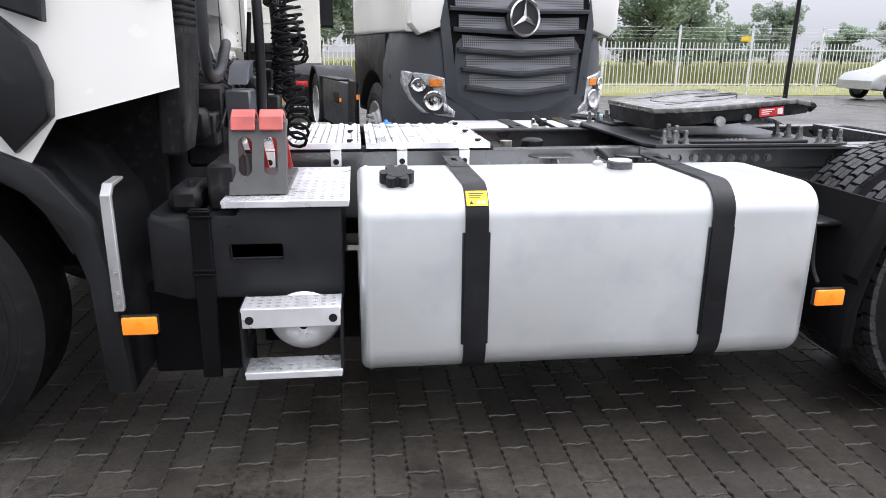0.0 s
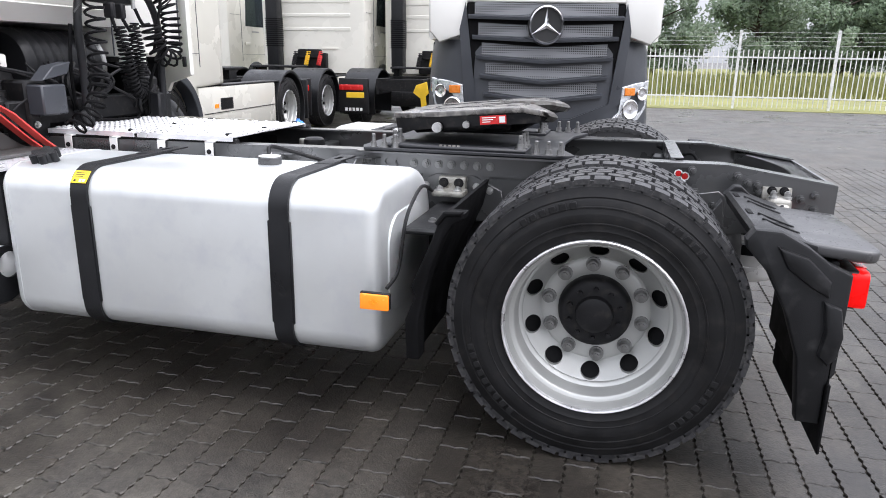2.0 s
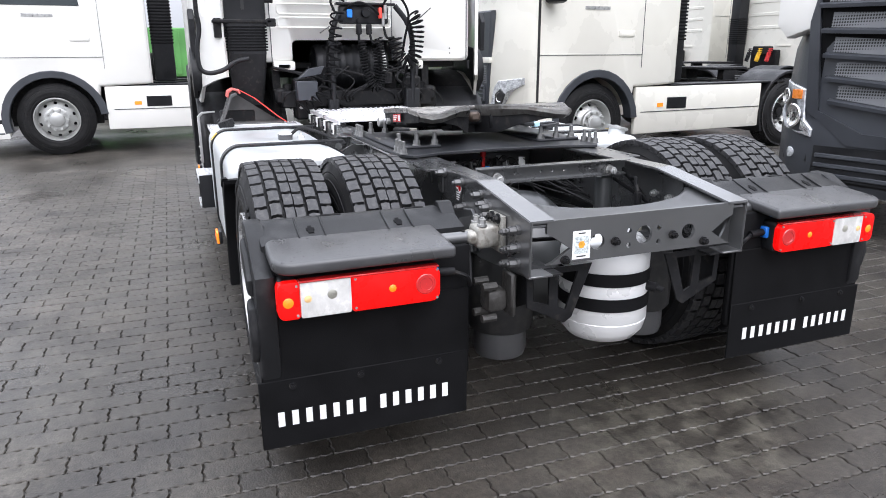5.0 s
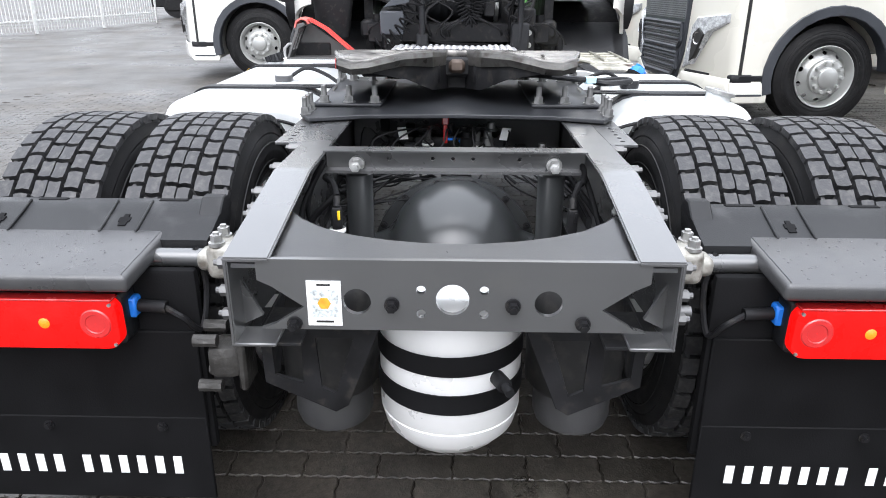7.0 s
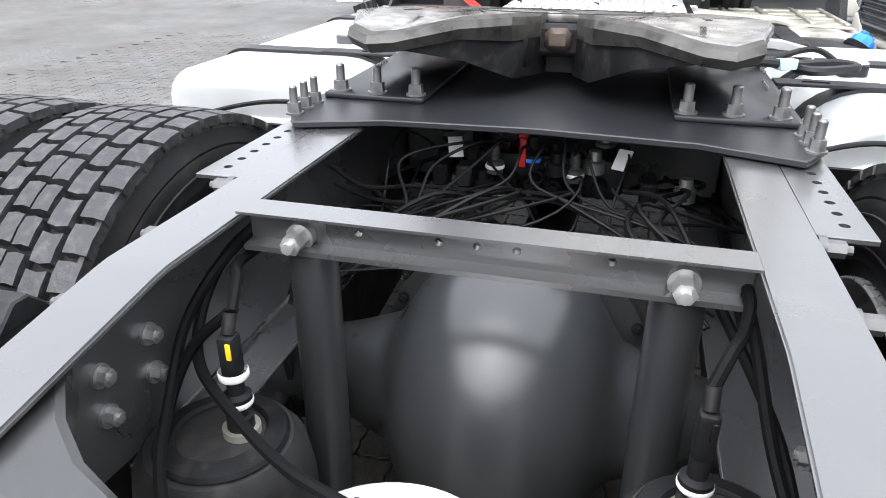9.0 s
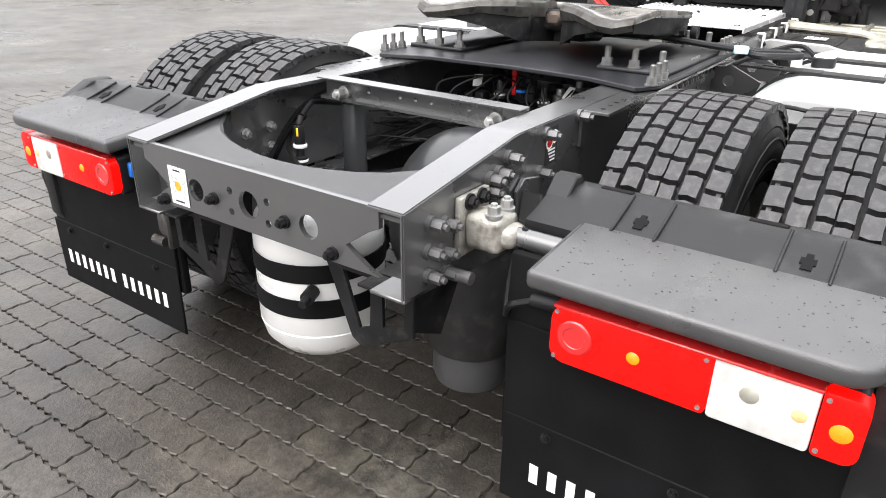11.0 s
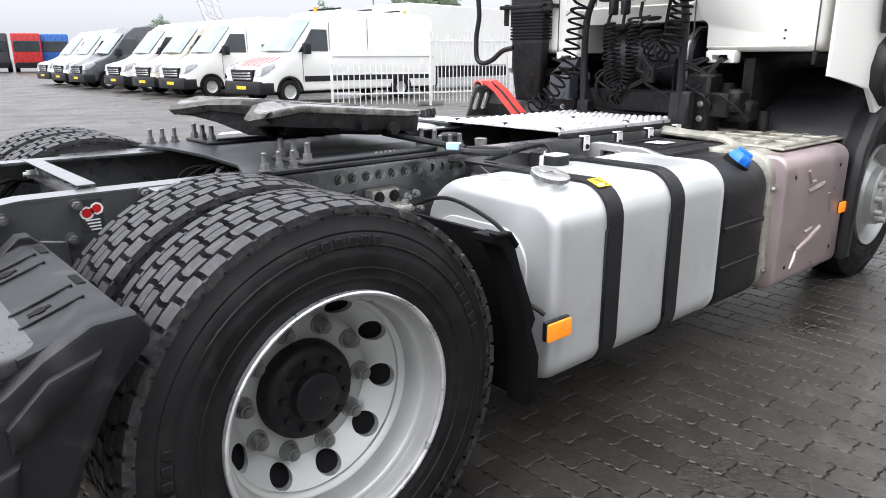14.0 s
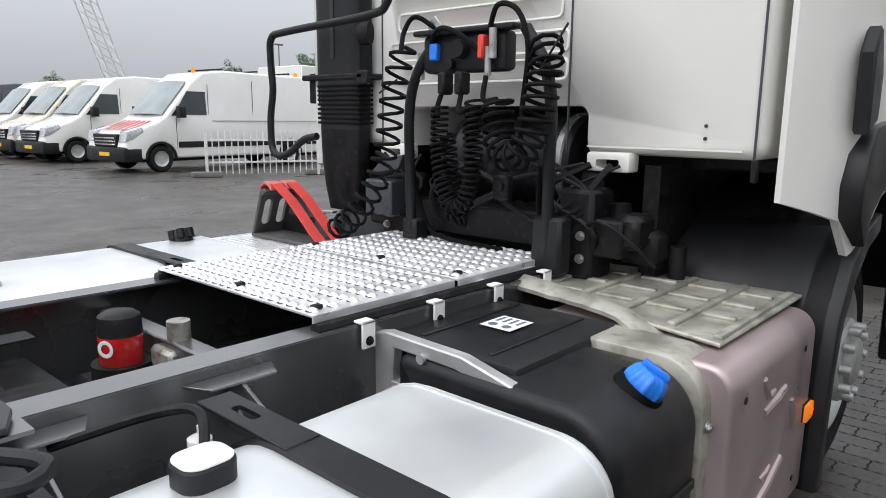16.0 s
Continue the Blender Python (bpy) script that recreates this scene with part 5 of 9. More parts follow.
for k, (x, y, z) in enumerate(((-0.36, -0.10, 0.86), (-0.36, 0.075, 0.855), (-0.37, -0.02, 0.88), (-0.37, 0.03, 0.87))):
    bm = B()
    lathe(bm, [(0.001, 0.055), (0.011, 0.055), (0.011, 0.02), (0.019, 0.016), (0.019, -0.01), (0.001, -0.01)], "z", (x, y, z - 0.02), 12)
    pu = part("pipe_union", bm, (OILED, OILED, DARK, DARK)[k], truck)
    bm = B()
    lathe(bm, [(0.0195, 0.0), (0.022, 0.002), (0.022, 0.007), (0.0195, 0.009)], "z", (x, y, z - 0.02), 16)
    part("clip_ring", bm, (LABEL, LABEL, BLUE, BLUE)[k], pu)
for k in range(7):
    bm = B()
    y0 = -0.10 + 0.028 * k
    zz = 0.88 + 0.006 * (k % 3)
    tube(bm, bend([(-0.36, y0, zz), (-0.30, y0 + 0.03 * (k - 4) * 0.5, zz + 0.03), (-0.24, y0 + 0.045 * (k - 4), zz - 0.01 * k), (-0.16, math.copysign(0.25, k - 3.5) + 0.01 * k, 0.80), (-0.05, math.copysign(0.37, k - 3.5), 0.76)], 7), 0.0034, 7)
    part("air_line", bm, LINE, truck)
for pts in ([(-0.12, -0.39, 0.90), (-0.16, -0.33, 0.845), (-0.245, -0.24, 0.825), (-0.26, -0.10, 0.82), (-0.263, 0.03, 0.825), (-0.22, 0.13, 0.80), (-0.16, 0.20, 0.76)], [(-0.12, -0.38, 0.86), (-0.20, -0.30, 0.80), (-0.25, -0.15, 0.80), (-0.27, 0.03, 0.81), (-0.22, 0.17, 0.78)]):
    bm = B()
    tube(bm, bend(pts, 8), 0.0048, 7)
    part("air_line", bm, LINE, truck)
for y, a in ((-0.188, 20), (0.172, -25)):
    bm = B()
    bx(bm, -0.024, 0.024, -0.016, 0.016, -0.001, 0.001)
    tg = part("paper_tag", bm, LABEL, truck, "white paper tag")
    tg.matrix_basis = pose(-0.35, y, 0.884, 0, 50, a)
bm = B()
bx(bm, -2.9, -0.95, -0.36, 0.36, 0.60, 0.72, 0.03)
bx(bm, -1.35, -1.05, -0.30, 0.30, 0.72, 0.83, 0.03)
cy(bm, (-2.6, 0, 0.55), (-0.2, 0, 0.56), 0.07, 16)
part("gearbox", bm, DARK, truck, "dark gearbox and shaft")
for x in (-1.6, -1.0, -0.75):
    bm = B()
    bx(bm, x - 0.03, x + 0.03, -0.42, 0.42, 0.68, 0.88, 0.006)
    part("crossmember", bm, FRAME, truck)


# ---- truck: things along the sides ----
def cap_star(x, y, z, tilt):
    bm = B()
    lathe(bm, [(0.001, 0.045), (0.03, 0.045), (0.036, 0.038), (0.038, 0.0)], "z", seg=24)
    for k in range(6):
        a = 2 * math.pi * k / 6
        cy(bm, (0.034 * math.cos(a), 0.034 * math.sin(a), 0.012), (0.034 * math.cos(a), 0.034 * math.sin(a), 0.044), 0.014, 10)
    c = part("filler_cap", bm, PLASTIC, tank_l, "black star-grip filler cap")
    c.matrix_basis = pose(x, y, z, tilt, 0, 0) @ Matrix.Scale(1.2, 4)
    bm = B()
    lathe(bm, [(0.034, -0.012), (0.044, -0.008), (0.050, -0.03)], "z", seg=28)
    n = part("filler_neck", bm, ALU, tank_l)
    n.matrix_basis = pose(x, y, z, tilt, 0, 0) @ Matrix.Scale(1.2, 4)


cap_star(-2.205, -1.090, 0.922, 18)
bm = B()
lathe(bm, [(0.001, 0.0495), (0.030, 0.0500), (0.057, 0.0490), (0.0600, 0.047), (0.0605, 0.034), (0.056, 0.032), (0.052, 0.032)], "z", seg=56)
for k in range(36):
    a = 2 * math.pi * k / 36
    cy(bm, (0.0598 * math.cos(a), 0.0598 * math.sin(a), 0.034), (0.0598 * math.cos(a), 0.0598 * math.sin(a), 0.0465), 0.0027, 5)
cap_r = part("filler_cap", bm, STEEL, tank_r, "grey ribbed metal filler cap")
cap_r.matrix_basis = pose(-0.855, 1.075, 0.922, -14, 0, 0)
bm = B()
prism(bm, rrect(-0.004, 0.026, -0.030, -0.002, 0.010, 5), "z", 0.049, 0.0535, 0.0015)
part("lock_cover", bm, STEEL, cap_r)
bm = B()
lathe(bm, [(0.0005, 0.0555), (0.006, 0.0555), (0.0075, 0.0535)], "z", (0.011, -0.016, 0), 16)
part("lock_disc", bm, CAST, cap_r)
bm = B()
cy(bm, (-0.010, -0.008, 0.0495), (-0.010, -0.008, 0.0530), 0.0075, 18)
part("cap_rivet", bm, STEEL, cap_r)
bm = B()
lathe(bm, [(0.050, 0.034), (0.050, -0.02), (0.060, -0.03)], "z", seg=40)
part("filler_neck", bm, ALU, cap_r, "light metal filler neck")
# flat inner ends of the straps, slotted, reaching to the rail brackets
for s, tk, xs, zt in ((1, tank_r, (-1.02, -1.39), 0.925), (-1, tank_l, (-1.955, -1.115), 0.930)):
    for x in xs:
        bm = B()
        bx(bm, x - 0.036, x + 0.036, min(s * 0.555, s * 0.83), max(s * 0.555, s * 0.83), zt + 0.004, zt + 0.0125, 0.002)
        se = part("strap_end", bm, PLASTIC, tk)
        bm = B()
        prism(bm, rrect(x - 0.011, x + 0.011, *sorted((s * 0.625, s * 0.70)), 0.010, 5), "z", zt - 0.01, zt + 0.03)
        cut(se, bm)
# yellow warning labels on the straps
for s, x, tk in ((-1, -1.955, tank_l), (1, -1.02, tank_r)):
    bm = B()
    bx(bm, -0.035, 0.035, -0.0006, 0.0006, -0.028, 0.028)
    lb = part("warning_label", bm, YELLOW, tk, "yellow warning label with dark bars")
    lb.matrix_basis = pose(x, s * 1.2008, 0.8985, s * 42, 0, 0) if s < 0 else pose(x, 1.150, 0.9285, 68, 0, 0) @ Matrix.Scale(0.92, 4)
    for k in range(3):
        bm = B()
        bx(bm, -0.026, 0.022 - 0.006 * k, -0.0012, 0.0012, 0.016 - 0.008 * k, 0.019 - 0.008 * k)
        part("bar", bm, INK, lb)
    bm = B()
    prism(bm, [(-0.026, -0.022), (-0.012, -0.022), (-0.019, -0.009)], "y", -0.0013, 0.0013)
    part("warning_triangle", bm, INK, lb)
    bm = B()
    bx(bm, 0.0, 0.010, -0.0013, 0.0013, -0.022, -0.010)
    bx(bm, 0.015, 0.026, -0.0013, 0.0013, -0.022, -0.010)
    part("pictogram", bm, PRINT, lb)
# printed pictograms on the right-hand tank
bm = B()
for gx, gy in ((-0.855, 0.775), (-0.885, 0.835), (-0.845, 0.885)):
    for k in range(6):
        bx(bm, gx - 0.022, gx + 0.020 - 0.004 * (k % 3), gy + 0.006 * k, gy + 0.006 * k + 0.003, 0.9302, 0.9308)
    for q in (-1, 1):
        tube(bm, [(gx - 0.028, gy + 0.017 - q * 0.024, 0.9305), (gx + 0.028, gy + 0.017 + q * 0.024, 0.9305)], 0.0012, 4)
    bx(bm, gx + 0.030, gx + 0.044, gy + 0.004, gy + 0.020, 0.9302, 0.9308)
bm.transform(Matrix.Translation((0, 0, -0.005)))
part("printed_mark", bm, mat("grey_print", (0.40, 0.40, 0.40), 0.6), tank_r, "grey printed pictograms")
# level sensors
for x, y, tk in ((-1.345, -0.84, tank_l), (-1.23, 0.80, tank_r)):
    bm = B()
    prism(bm, rrect(x - 0.045, x + 0.045, y - 0.04, y + 0.04, 0.03, 5), "z", 0.92, 0.960, 0.004)
    sn = part("level_sensor", bm, PLASTIC if y > 0 else SHELF, tk, "black fuel level sensor")
    bm = B()
    prism(bm, rrect(x - 0.042, x + 0.042, y - 0.037, y + 0.037, 0.027, 5), "z", 0.960, 0.964, 0.001)
    part("sensor_lid", bm, LABEL, sn)
    s = 1 if y > 0 else -1
    bm = B()
    tube(bm, bend([(x - 0.02, y - s * 0.03, 0.95), (x - 0.05, y - s * 0.10, 0.985), (x - 0.02, y - s * 0.2, 0.96), (x + 0.1, y - s * 0.33, 0.90)], 6), 0.009, 7)
    part("sensor_cable", bm, DARK, sn)
    bm = B()
    lathe(bm, [(0.0005, 0.962), (0.004, 0.962), (0.004, 0.948), (0.010, 0.946), (0.020, 0.940), (0.021, 0.90)], "z", (x - 0.05, y - s * 0.10, 0), 18)
    part("breather", bm, CLEAR, sn)
# weld rims at the tank ends
for tk, pr, xs in ((tank_l, prof_l, (-2.335, -0.748)), (tank_r, prof_r, (-1.75, -0.745))):
    part("weld_rim", band(pr, xs[0] + 0.028, xs[0] + 0.040, 0.0025, lambda u, v: True), ALU, tk)
    # shallow raised field in the rear end
    bm = B()
    s = 1 if pr[0][0] > 0 else -1
    x = max(xs)
    prism(bm, [(s * u, v) for u, v in rrect(0.66, 1.10, 0.42, 0.80, 0.12, 6)], "x", x - 0.01, x + 0.008, 0.006, 2)
    part("end_field", bm, ALU, tk)
    bm = B()
    tube(bm, bend([(x + 0.02, s * 0.55, 0.80), (x + 0.03, s * 0.75, 0.86), (x + 0.05, s * 0.95, 0.84), (x + 0.06, s * 1.08, 0.78), (x + 0.05, s * 1.13, 0.62), (x + 0.03, s * 1.2, 0.57)], 6), 0.007, 7)
    part("marker_cable", bm, DARK, tk)


def side_marker(x, y, z, s, parent=truck):
    bm = B()
    bx(bm, x - 0.055, x + 0.055, min(y, y - s * 0.018), max(y, y - s * 0.018), z - 0.030, z + 0.032, 0.006, 2)
    b = part("side_marker", bm, PLASTIC, parent, "orange side marker lamp")
    bm = B()
    bx(bm, x - 0.052, x + 0.052, min(y - s * 0.004, y + s * 0.010), max(y - s * 0.004, y + s * 0.010), z - 0.029, z + 0.027, 0.005, 2)
    part("marker_lens", bm, ORANGE, b)
    bm = B()
    for dx, dz in ((0.009, 0), (-0.009, 0), (0, 0.009), (0, -0.009)):
        cy(bm, (x + dx, y + s * 0.009, z + dz), (x + dx, y + s * 0.0115, z + dz), 0.0062, 10)
    part("lit_diode", bm, AMBER, b)


side_marker(-0.733, -1.285, 0.549, -1)
side_marker(-3.007, -1.275, 0.535, -1)
side_marker(-0.73, 1.243, 0.534, 1)
side_marker(-3.06, 1.195, 0.565, 1)

# added black sheets in place of shade under the battery box and behind the steps
for x0, x1, y, z1 in ((-3.04, -2.70, -1.04, 0.60), (-2.70, -2.34, -0.80, 0.62)):
    bm = B()
    bx(bm, x0, x1, y - 0.012, y + 0.012, 0.27, z1, 0.006)
    part("splash_panel", bm, FLAP, truck, "added black sheet standing in for shade")

# battery box with its strap and grip recess
bm = B()
prism(bm, [(-2.99, 0.60), (-2.90, 0.572), (-2.385, 0.572), (-2.385, 0.878), (-2.70, 0.878), (-2.72, 0.852), (-2.93, 0.846), (-2.975, 0.86), (-2.99, 0.84)], "y", -1.165, -0.55, 0.016, 2)
bat = part("battery_box", bm, PLASTIC, truck, "black plastic battery box cover")
bm = B()
bx(bm, -2.745, -2.575, -1.25, -1.145, 0.700, 0.755, 0.006)
cut(bat, bm)
bm = B()
bx(bm, -2.74, -2.58, -1.145, -1.14, 0.702, 0.755)
bx(bm, -2.74, -2.58, -1.17, -1.15, 0.698, 0.703)
part("grip", bm, PLASTIC, bat)
bm = B()
bx(bm, -2.858, -2.795, -1.176, -1.163, 0.30, 0.875, 0.004)
for z in (0.655, 0.67, 0.845, 0.86):
    bx(bm, -2.862, -2.79, -1.182, -1.17, z, z + 0.008, 0.002)
part("cover_strap", bm, FLAP, bat)
bm = B()
bx(bm, -2.93, -2.83, -1.12, -0.9, 0.85, 0.93, 0.02)
bx(bm, -2.81, -2.72, -1.10, -0.85, 0.85, 1.0, 0.01)
cy(bm, (-2.86, -1.09, 0.86), (-2.86, -1.09, 0.95), 0.012, 8)
part("terminal_cover", bm, DARK, bat)
bm = B()
prism(bm, [(-1.255, 0.575), (-1.235, 0.575), (-1.235, 0.93), (-1.21, 0.955), (-1.12, 0.962), (-1.12, 0.972), (-1.22, 0.968), (-1.255, 0.935)], "x", -3.085, -3.055, 0.002)
part("edge_bracket", bm, ALUCAST, truck, "bare metal edge bracket")
bolts("bracket_bolt", [(-3.07, -1.255, 0.60), (-3.07, -1.255, 0.63), (-3.07, -1.255, 0.70)], "y", 0.008, 0.008, truck, STEEL, -1)


def perforated(name, x0, x1, y0, y1, z, nx, ny, parent, material, label, lip=0.028, hx=0.013, hy=0.007):
    """A sheet with rows of real oblong holes and a folded front lip."""
    bm = B()
    dx, dy = (x1 - x0) / nx, (y1 - y0) / ny
    for i in range(nx):
        for j in range(ny):
            cx, cyy = x0 + dx * (i + 0.5), y0 + dy * (j + 0.5)
            O = [(x0 + dx * i, y0 + dy * j), (cx, y0 + dy * j), (x0 + dx * (i + 1), y0 + dy * j), (x0 + dx * (i + 1), cyy), (x0 + dx * (i + 1), y0 + dy * (j + 1)), (cx, y0 + dy * (j + 1)), (x0 + dx * i, y0 + dy * (j + 1)), (x0 + dx * i, cyy)]
            I = [(cx + hx * math.cos(a), cyy + hy * math.sin(a)) for a in (radians(225 + 45 * k) for k in range(8))]
            vo = [bm.verts.new((*p, z)) for p in O]
            vi = [bm.verts.new((*p, z + 0.002)) for p in I]
            vd = [bm.verts.new((*p, z - 0.006)) for p in I]
            for k in range(8):
                q = (k + 1) % 8
                bm.faces.new((vo[k], vo[q], vi[q], vi[k]))
                bm.faces.new((vi[k], vi[q], vd[q], vd[k]))
    bmesh.ops.remove_doubles(bm, verts=bm.verts[:], dist=0.0003)
    if lip:
        bx(bm, x0 - 0.008, x1 + 0.008, y0 - 0.010, y0 - 0.002, z - lip, z + 0.002, 0.002)
    bx(bm, x0 - 0.010, x0, y0 - 0.008, y1, z - 0.008, z + 0.001)
    bx(bm, x1, x1 + 0.010, y0 - 0.008, y1, z - 0.008, z + 0.001)
    tread_ = part(name, bm, material, parent, label)
    # black sheet added close below, standing in for the shade inside the holes
    bm = B()
    bx(bm, x0, x1, y0, y1, z - 0.0125, z - 0.0085)
    part("underside", bm, FLAP, tread_, "added black sheet that shades the holes")
    return tread_


perforated("walkway_plate", -2.745, -2.37, -1.19, -0.54, 0.899, 12, 22, truck, PLATE, "perforated aluminium walkway plate", 0.02, 0.010, 0.006)
# steps with black cheeks
steps = []
for z, lp2 in ((0.585, 0.062), (0.371, 0.022)):
    st = perforated("step_tread", -2.69, -2.405, -1.30, -1.19, z, 10, 4, truck, PLATE, "perforated aluminium step", lp2, 0.009, 0.006)
    steps.append(st)
bolts("step_bolt", [(-2.675, -1.31, 0.55), (-2.42, -1.31, 0.55)], "y", 0.010, 0.006, steps[0], DARK, -1)
for x in (-2.703, -2.397):
    bm = B()
    prism(bm, [(-1.30, 0.58), (-1.05, 0.585), (-1.05, 0.39), (-1.19, 0.345), (-1.30, 0.35)], "x", x - 0.004, x + 0.004, 0.002)
    chk = part("step_cheek", bm, PLASTIC, truck)
    bm = B()
    cy(bm, (x - 0.03, -1.17, 0.50), (x + 0.03, -1.17, 0.50), 0.055, 20)
    cut(chk, bm)
bm = B()
lathe(bm, [(0.001, -1.20), (0.06, -1.192), (0.10, -1.165), (0.122, -1.12), (0.125, -1.07), (0.125, -0.6)], "y", (-2.52, 0, 0.49), 36)
part("air_tank", bm, ATANK, truck, "grey painted air tank end behind the step")
bm = B()
cy(bm, (-2.52, -1.198, 0.49), (-2.52, -1.215, 0.49), 0.014, 12)
part("tank_plug", bm, DARK, truck)

# splash guard and wing behind each front wheel
for s in (-1, 1):
    bm = B()
    o = [(-3.62, 1.14), (-3.42, 1.10), (-3.24, 1.01), (-3.13, 0.86), (-3.085, 0.68), (-3.06, 0.29)]
    i = [(-3.14, 0.29), (-3.155, 0.66), (-3.20, 0.82), (-3.30, 0.94), (-3.45, 1.03), (-3.62, 1.07)]
    prism(bm, o + i, "y", -1.24, -1.12, 0.010, 2)
    prism(bm, o + [(-3.09, 0.29), (-3.11, 0.67), (-3.16, 0.85), (-3.26, 0.98), (-3.43, 1.07), (-3.62, 1.11)], "y", -1.2, -0.55)
    part("front_wing", mirror(bm, s), PLASTIC, truck, "black plastic wing behind the front wheel")
    bm = B()
    cy(bm, (FRONT_AXLE, -0.9, 0.505), (FRONT_AXLE, 0.9, 0.505), 0.07, 14)
    if s > 0:
        part("front_axle", bm, DARK, truck)
    else:
        bm.free()

# wheel chocks with red straps, standing on the walkway
chock = thing("wheel_chock", "grey slotted wheel chocks strapped with red webbing on the walkway", "wheel chock", at=Matrix.Translation((-0.318, 0, 0)) @ Matrix.Diagonal((0.88, 1, 1, 1)))
bm = B()
prism(bm, [(-1.10, 0.905), (-1.115, 0.905), (-1.03, 1.125), (-0.99, 1.135), (-0.98, 1.12), (-1.02, 1.10)], "x", -2.755, -2.545, 0.004)
bx(bm, -2.755, -2.545, -1.11, -0.66, 0.903, 0.918, 0.003)
for x in (-2.752, -2.56):
    prism(bm, [(-1.10, 0.915), (-1.0, 1.12), (-0.98, 1.12), (-0.70, 0.93), (-0.66, 0.915)], "x", x, x + 0.012, 0.001)
body = part("chock_body", bm, mat("worn_grey_plastic", (0.075, 0.074, 0.072), 0.5, 0, 0.2, 12, 0.3, 300), chock)
bm = B()
for x in (-2.69, -2.61):
    prism(bm, rrect(x - 0.022, x + 0.022, 0.96, 1.08, 0.02, 5), "y", -1.2, -0.95)
cut(body, bm)
for x in (-2.70, -2.60):
    bm = B()
    prism(bm, [(-1.055, 1.105), (-1.045, 1.145), (-1.01, 1.165), (-0.97, 1.155), (-0.955, 1.13), (-0.965, 1.125), (-0.98, 1.145), (-1.01, 1.152), (-1.035, 1.135), (-1.045, 1.10)], "x", x - 0.043, x + 0.043, 0.003)
    part("chock_handle", bm, PINK, chock, "faded red handle")
    bm = B()
    sheet(bm, [[(x - 0.03, -0.97, 1.152), (x + 0.03, -0.97, 1.152)], [(x - 0.03, -0.86, 1.09), (x + 0.03, -0.86, 1.09)], [(x - 0.03, -0.70, 0.955), (x + 0.03, -0.70, 0.955)], [(x - 0.03, -0.64, 0.912), (x + 0.03, -0.64, 0.912)]], (0, 0.004, 0.005))
    part("strap", bm, REDS, chock, "red webbing strap")

# catwalk: two dimpled plates with white clips
for x0, x1 in ((-2.83, -2.315), (-2.295, -1.765)):
    cwk = thing("catwalk_plate", "silver dimpled aluminium catwalk plate over the chassis", "plate", "catwalk plates")
    bm = B()
    prism(bm, [(-0.425, 0.955), (-0.425, 0.978), (0.375, 0.978), (0.375, 0.955), (0.368, 0.955), (0.368, 0.971), (-0.418, 0.971), (-0.418, 0.955)], "x", x0, x1, 0.001)
    part("sheet", bm, PLATE, cwk)
    bm = B()
    n = int((x1 - x0) / 0.062)
    for i in range(n):
        x = x0 + 0.03 + i * (x1 - x0 - 0.06) / (n - 1)
        for j in range(19):
            y = -0.385 + j * 0.040 
            if y > 0.35:
                continue
            lathe(bm, [(0.017, 0.978), (0.013, 0.983), (0.007, 0.9865), (0.0005, 0.9875)], "z", (0, 0, 0), 8)
            for v in bm.verts[-32:]:
                v.co.x, v.co.y = v.co.x * 0.95 + x, v.co.y + y
    slots = B()
    for i in range(n):
        x = x0 + 0.03 + i * (x1 - x0 - 0.06) / (n - 1)
        for j in range(19):
            y = -0.385 + j * 0.040 
            if y <= 0.35:
                prism(slots, [(x + 0.0120, y - 0.013), (x + 0.0180, y - 0.009), (x + 0.0205, y), (x + 0.0180, y + 0.009), (x + 0.0120, y + 0.013), (x + 0.0160, y)], "z", 0.9782, 0.9792)
    tagged(part("slot_pattern", slots, DARK, cwk), kind="stuff")
    ob = part("dimple_pattern", bm, PLATE, cwk)
    tagged(ob, kind="stuff")
    for y in (-0.38, -0.02, 0.33):
        bm = B()
        bx(bm, x1 - 0.06, x1 - 0.03, y - 0.012, y + 0.012, 0.978, 0.990, 0.004)
        part("hold_down", bm, DARK, cwk)
for x in (-2.69, -2.42, -2.145, -1.88):
    for s in (-1, 1):
        bm = B()
        yy = s * 0.40
        bx(bm, x - 0.022, x + 0.022, min(s * 0.36, s * 0.450), max(s * 0.36, s * 0.450), 0.948, 0.955, 0.002)
        bx(bm, x - 0.022, x + 0.022, min(s * 0.443, s * 0.450), max(s * 0.443, s * 0.450), 0.885, 0.955, 0.002)
        cl = part("clip", bm, LABEL, truck, "white painted plate clip")
        bolts("clip_bolt", [(x, s * 0.45, 0.905)], "y", 0.009, 0.010, cl, DARK, s)
for s in (-1, 1):
    bm = B()
    tube(bm, [(-3.0, s * 0.40, 0.945), (-1.75, s * 0.40, 0.950)], 0.018, 8)
    part("plate_bearer", bm, DARK, truck)


# oil filter and fittings between the rails
bm = B()
lathe(bm, [(0.001, 0.955), (0.04, 0.954), (0.052, 0.945), (0.055, 0.93), (0.055, 0.895)], "z", (-1.495, -0.09, 0), 32)
flt = part("filter_canister", bm, DARK, truck, "black and red filter canister")
bm = B()
lathe(bm, [(0.0552, 0.895), (0.0555, 0.82), (0.048, 0.81)], "z", (-1.495, -0.09, 0), 32)
part("filter_band", bm, REDOFF, flt, "red band")
bm = B()
lathe(bm, [(0.013, 0.0), (0.018, 0.001), (0.023, 0.0)], "x", (0, 0, 0), 20)
o = part("filter_mark", bm, PRINT, flt)
o.matrix_basis = pose(-1.445, -0.065, 0.868, 0, 0, 28)
bm = B()
cy(bm, (-1.495, -0.09, 0.74), (-1.495, -0.09, 0.82), 0.075, 24)
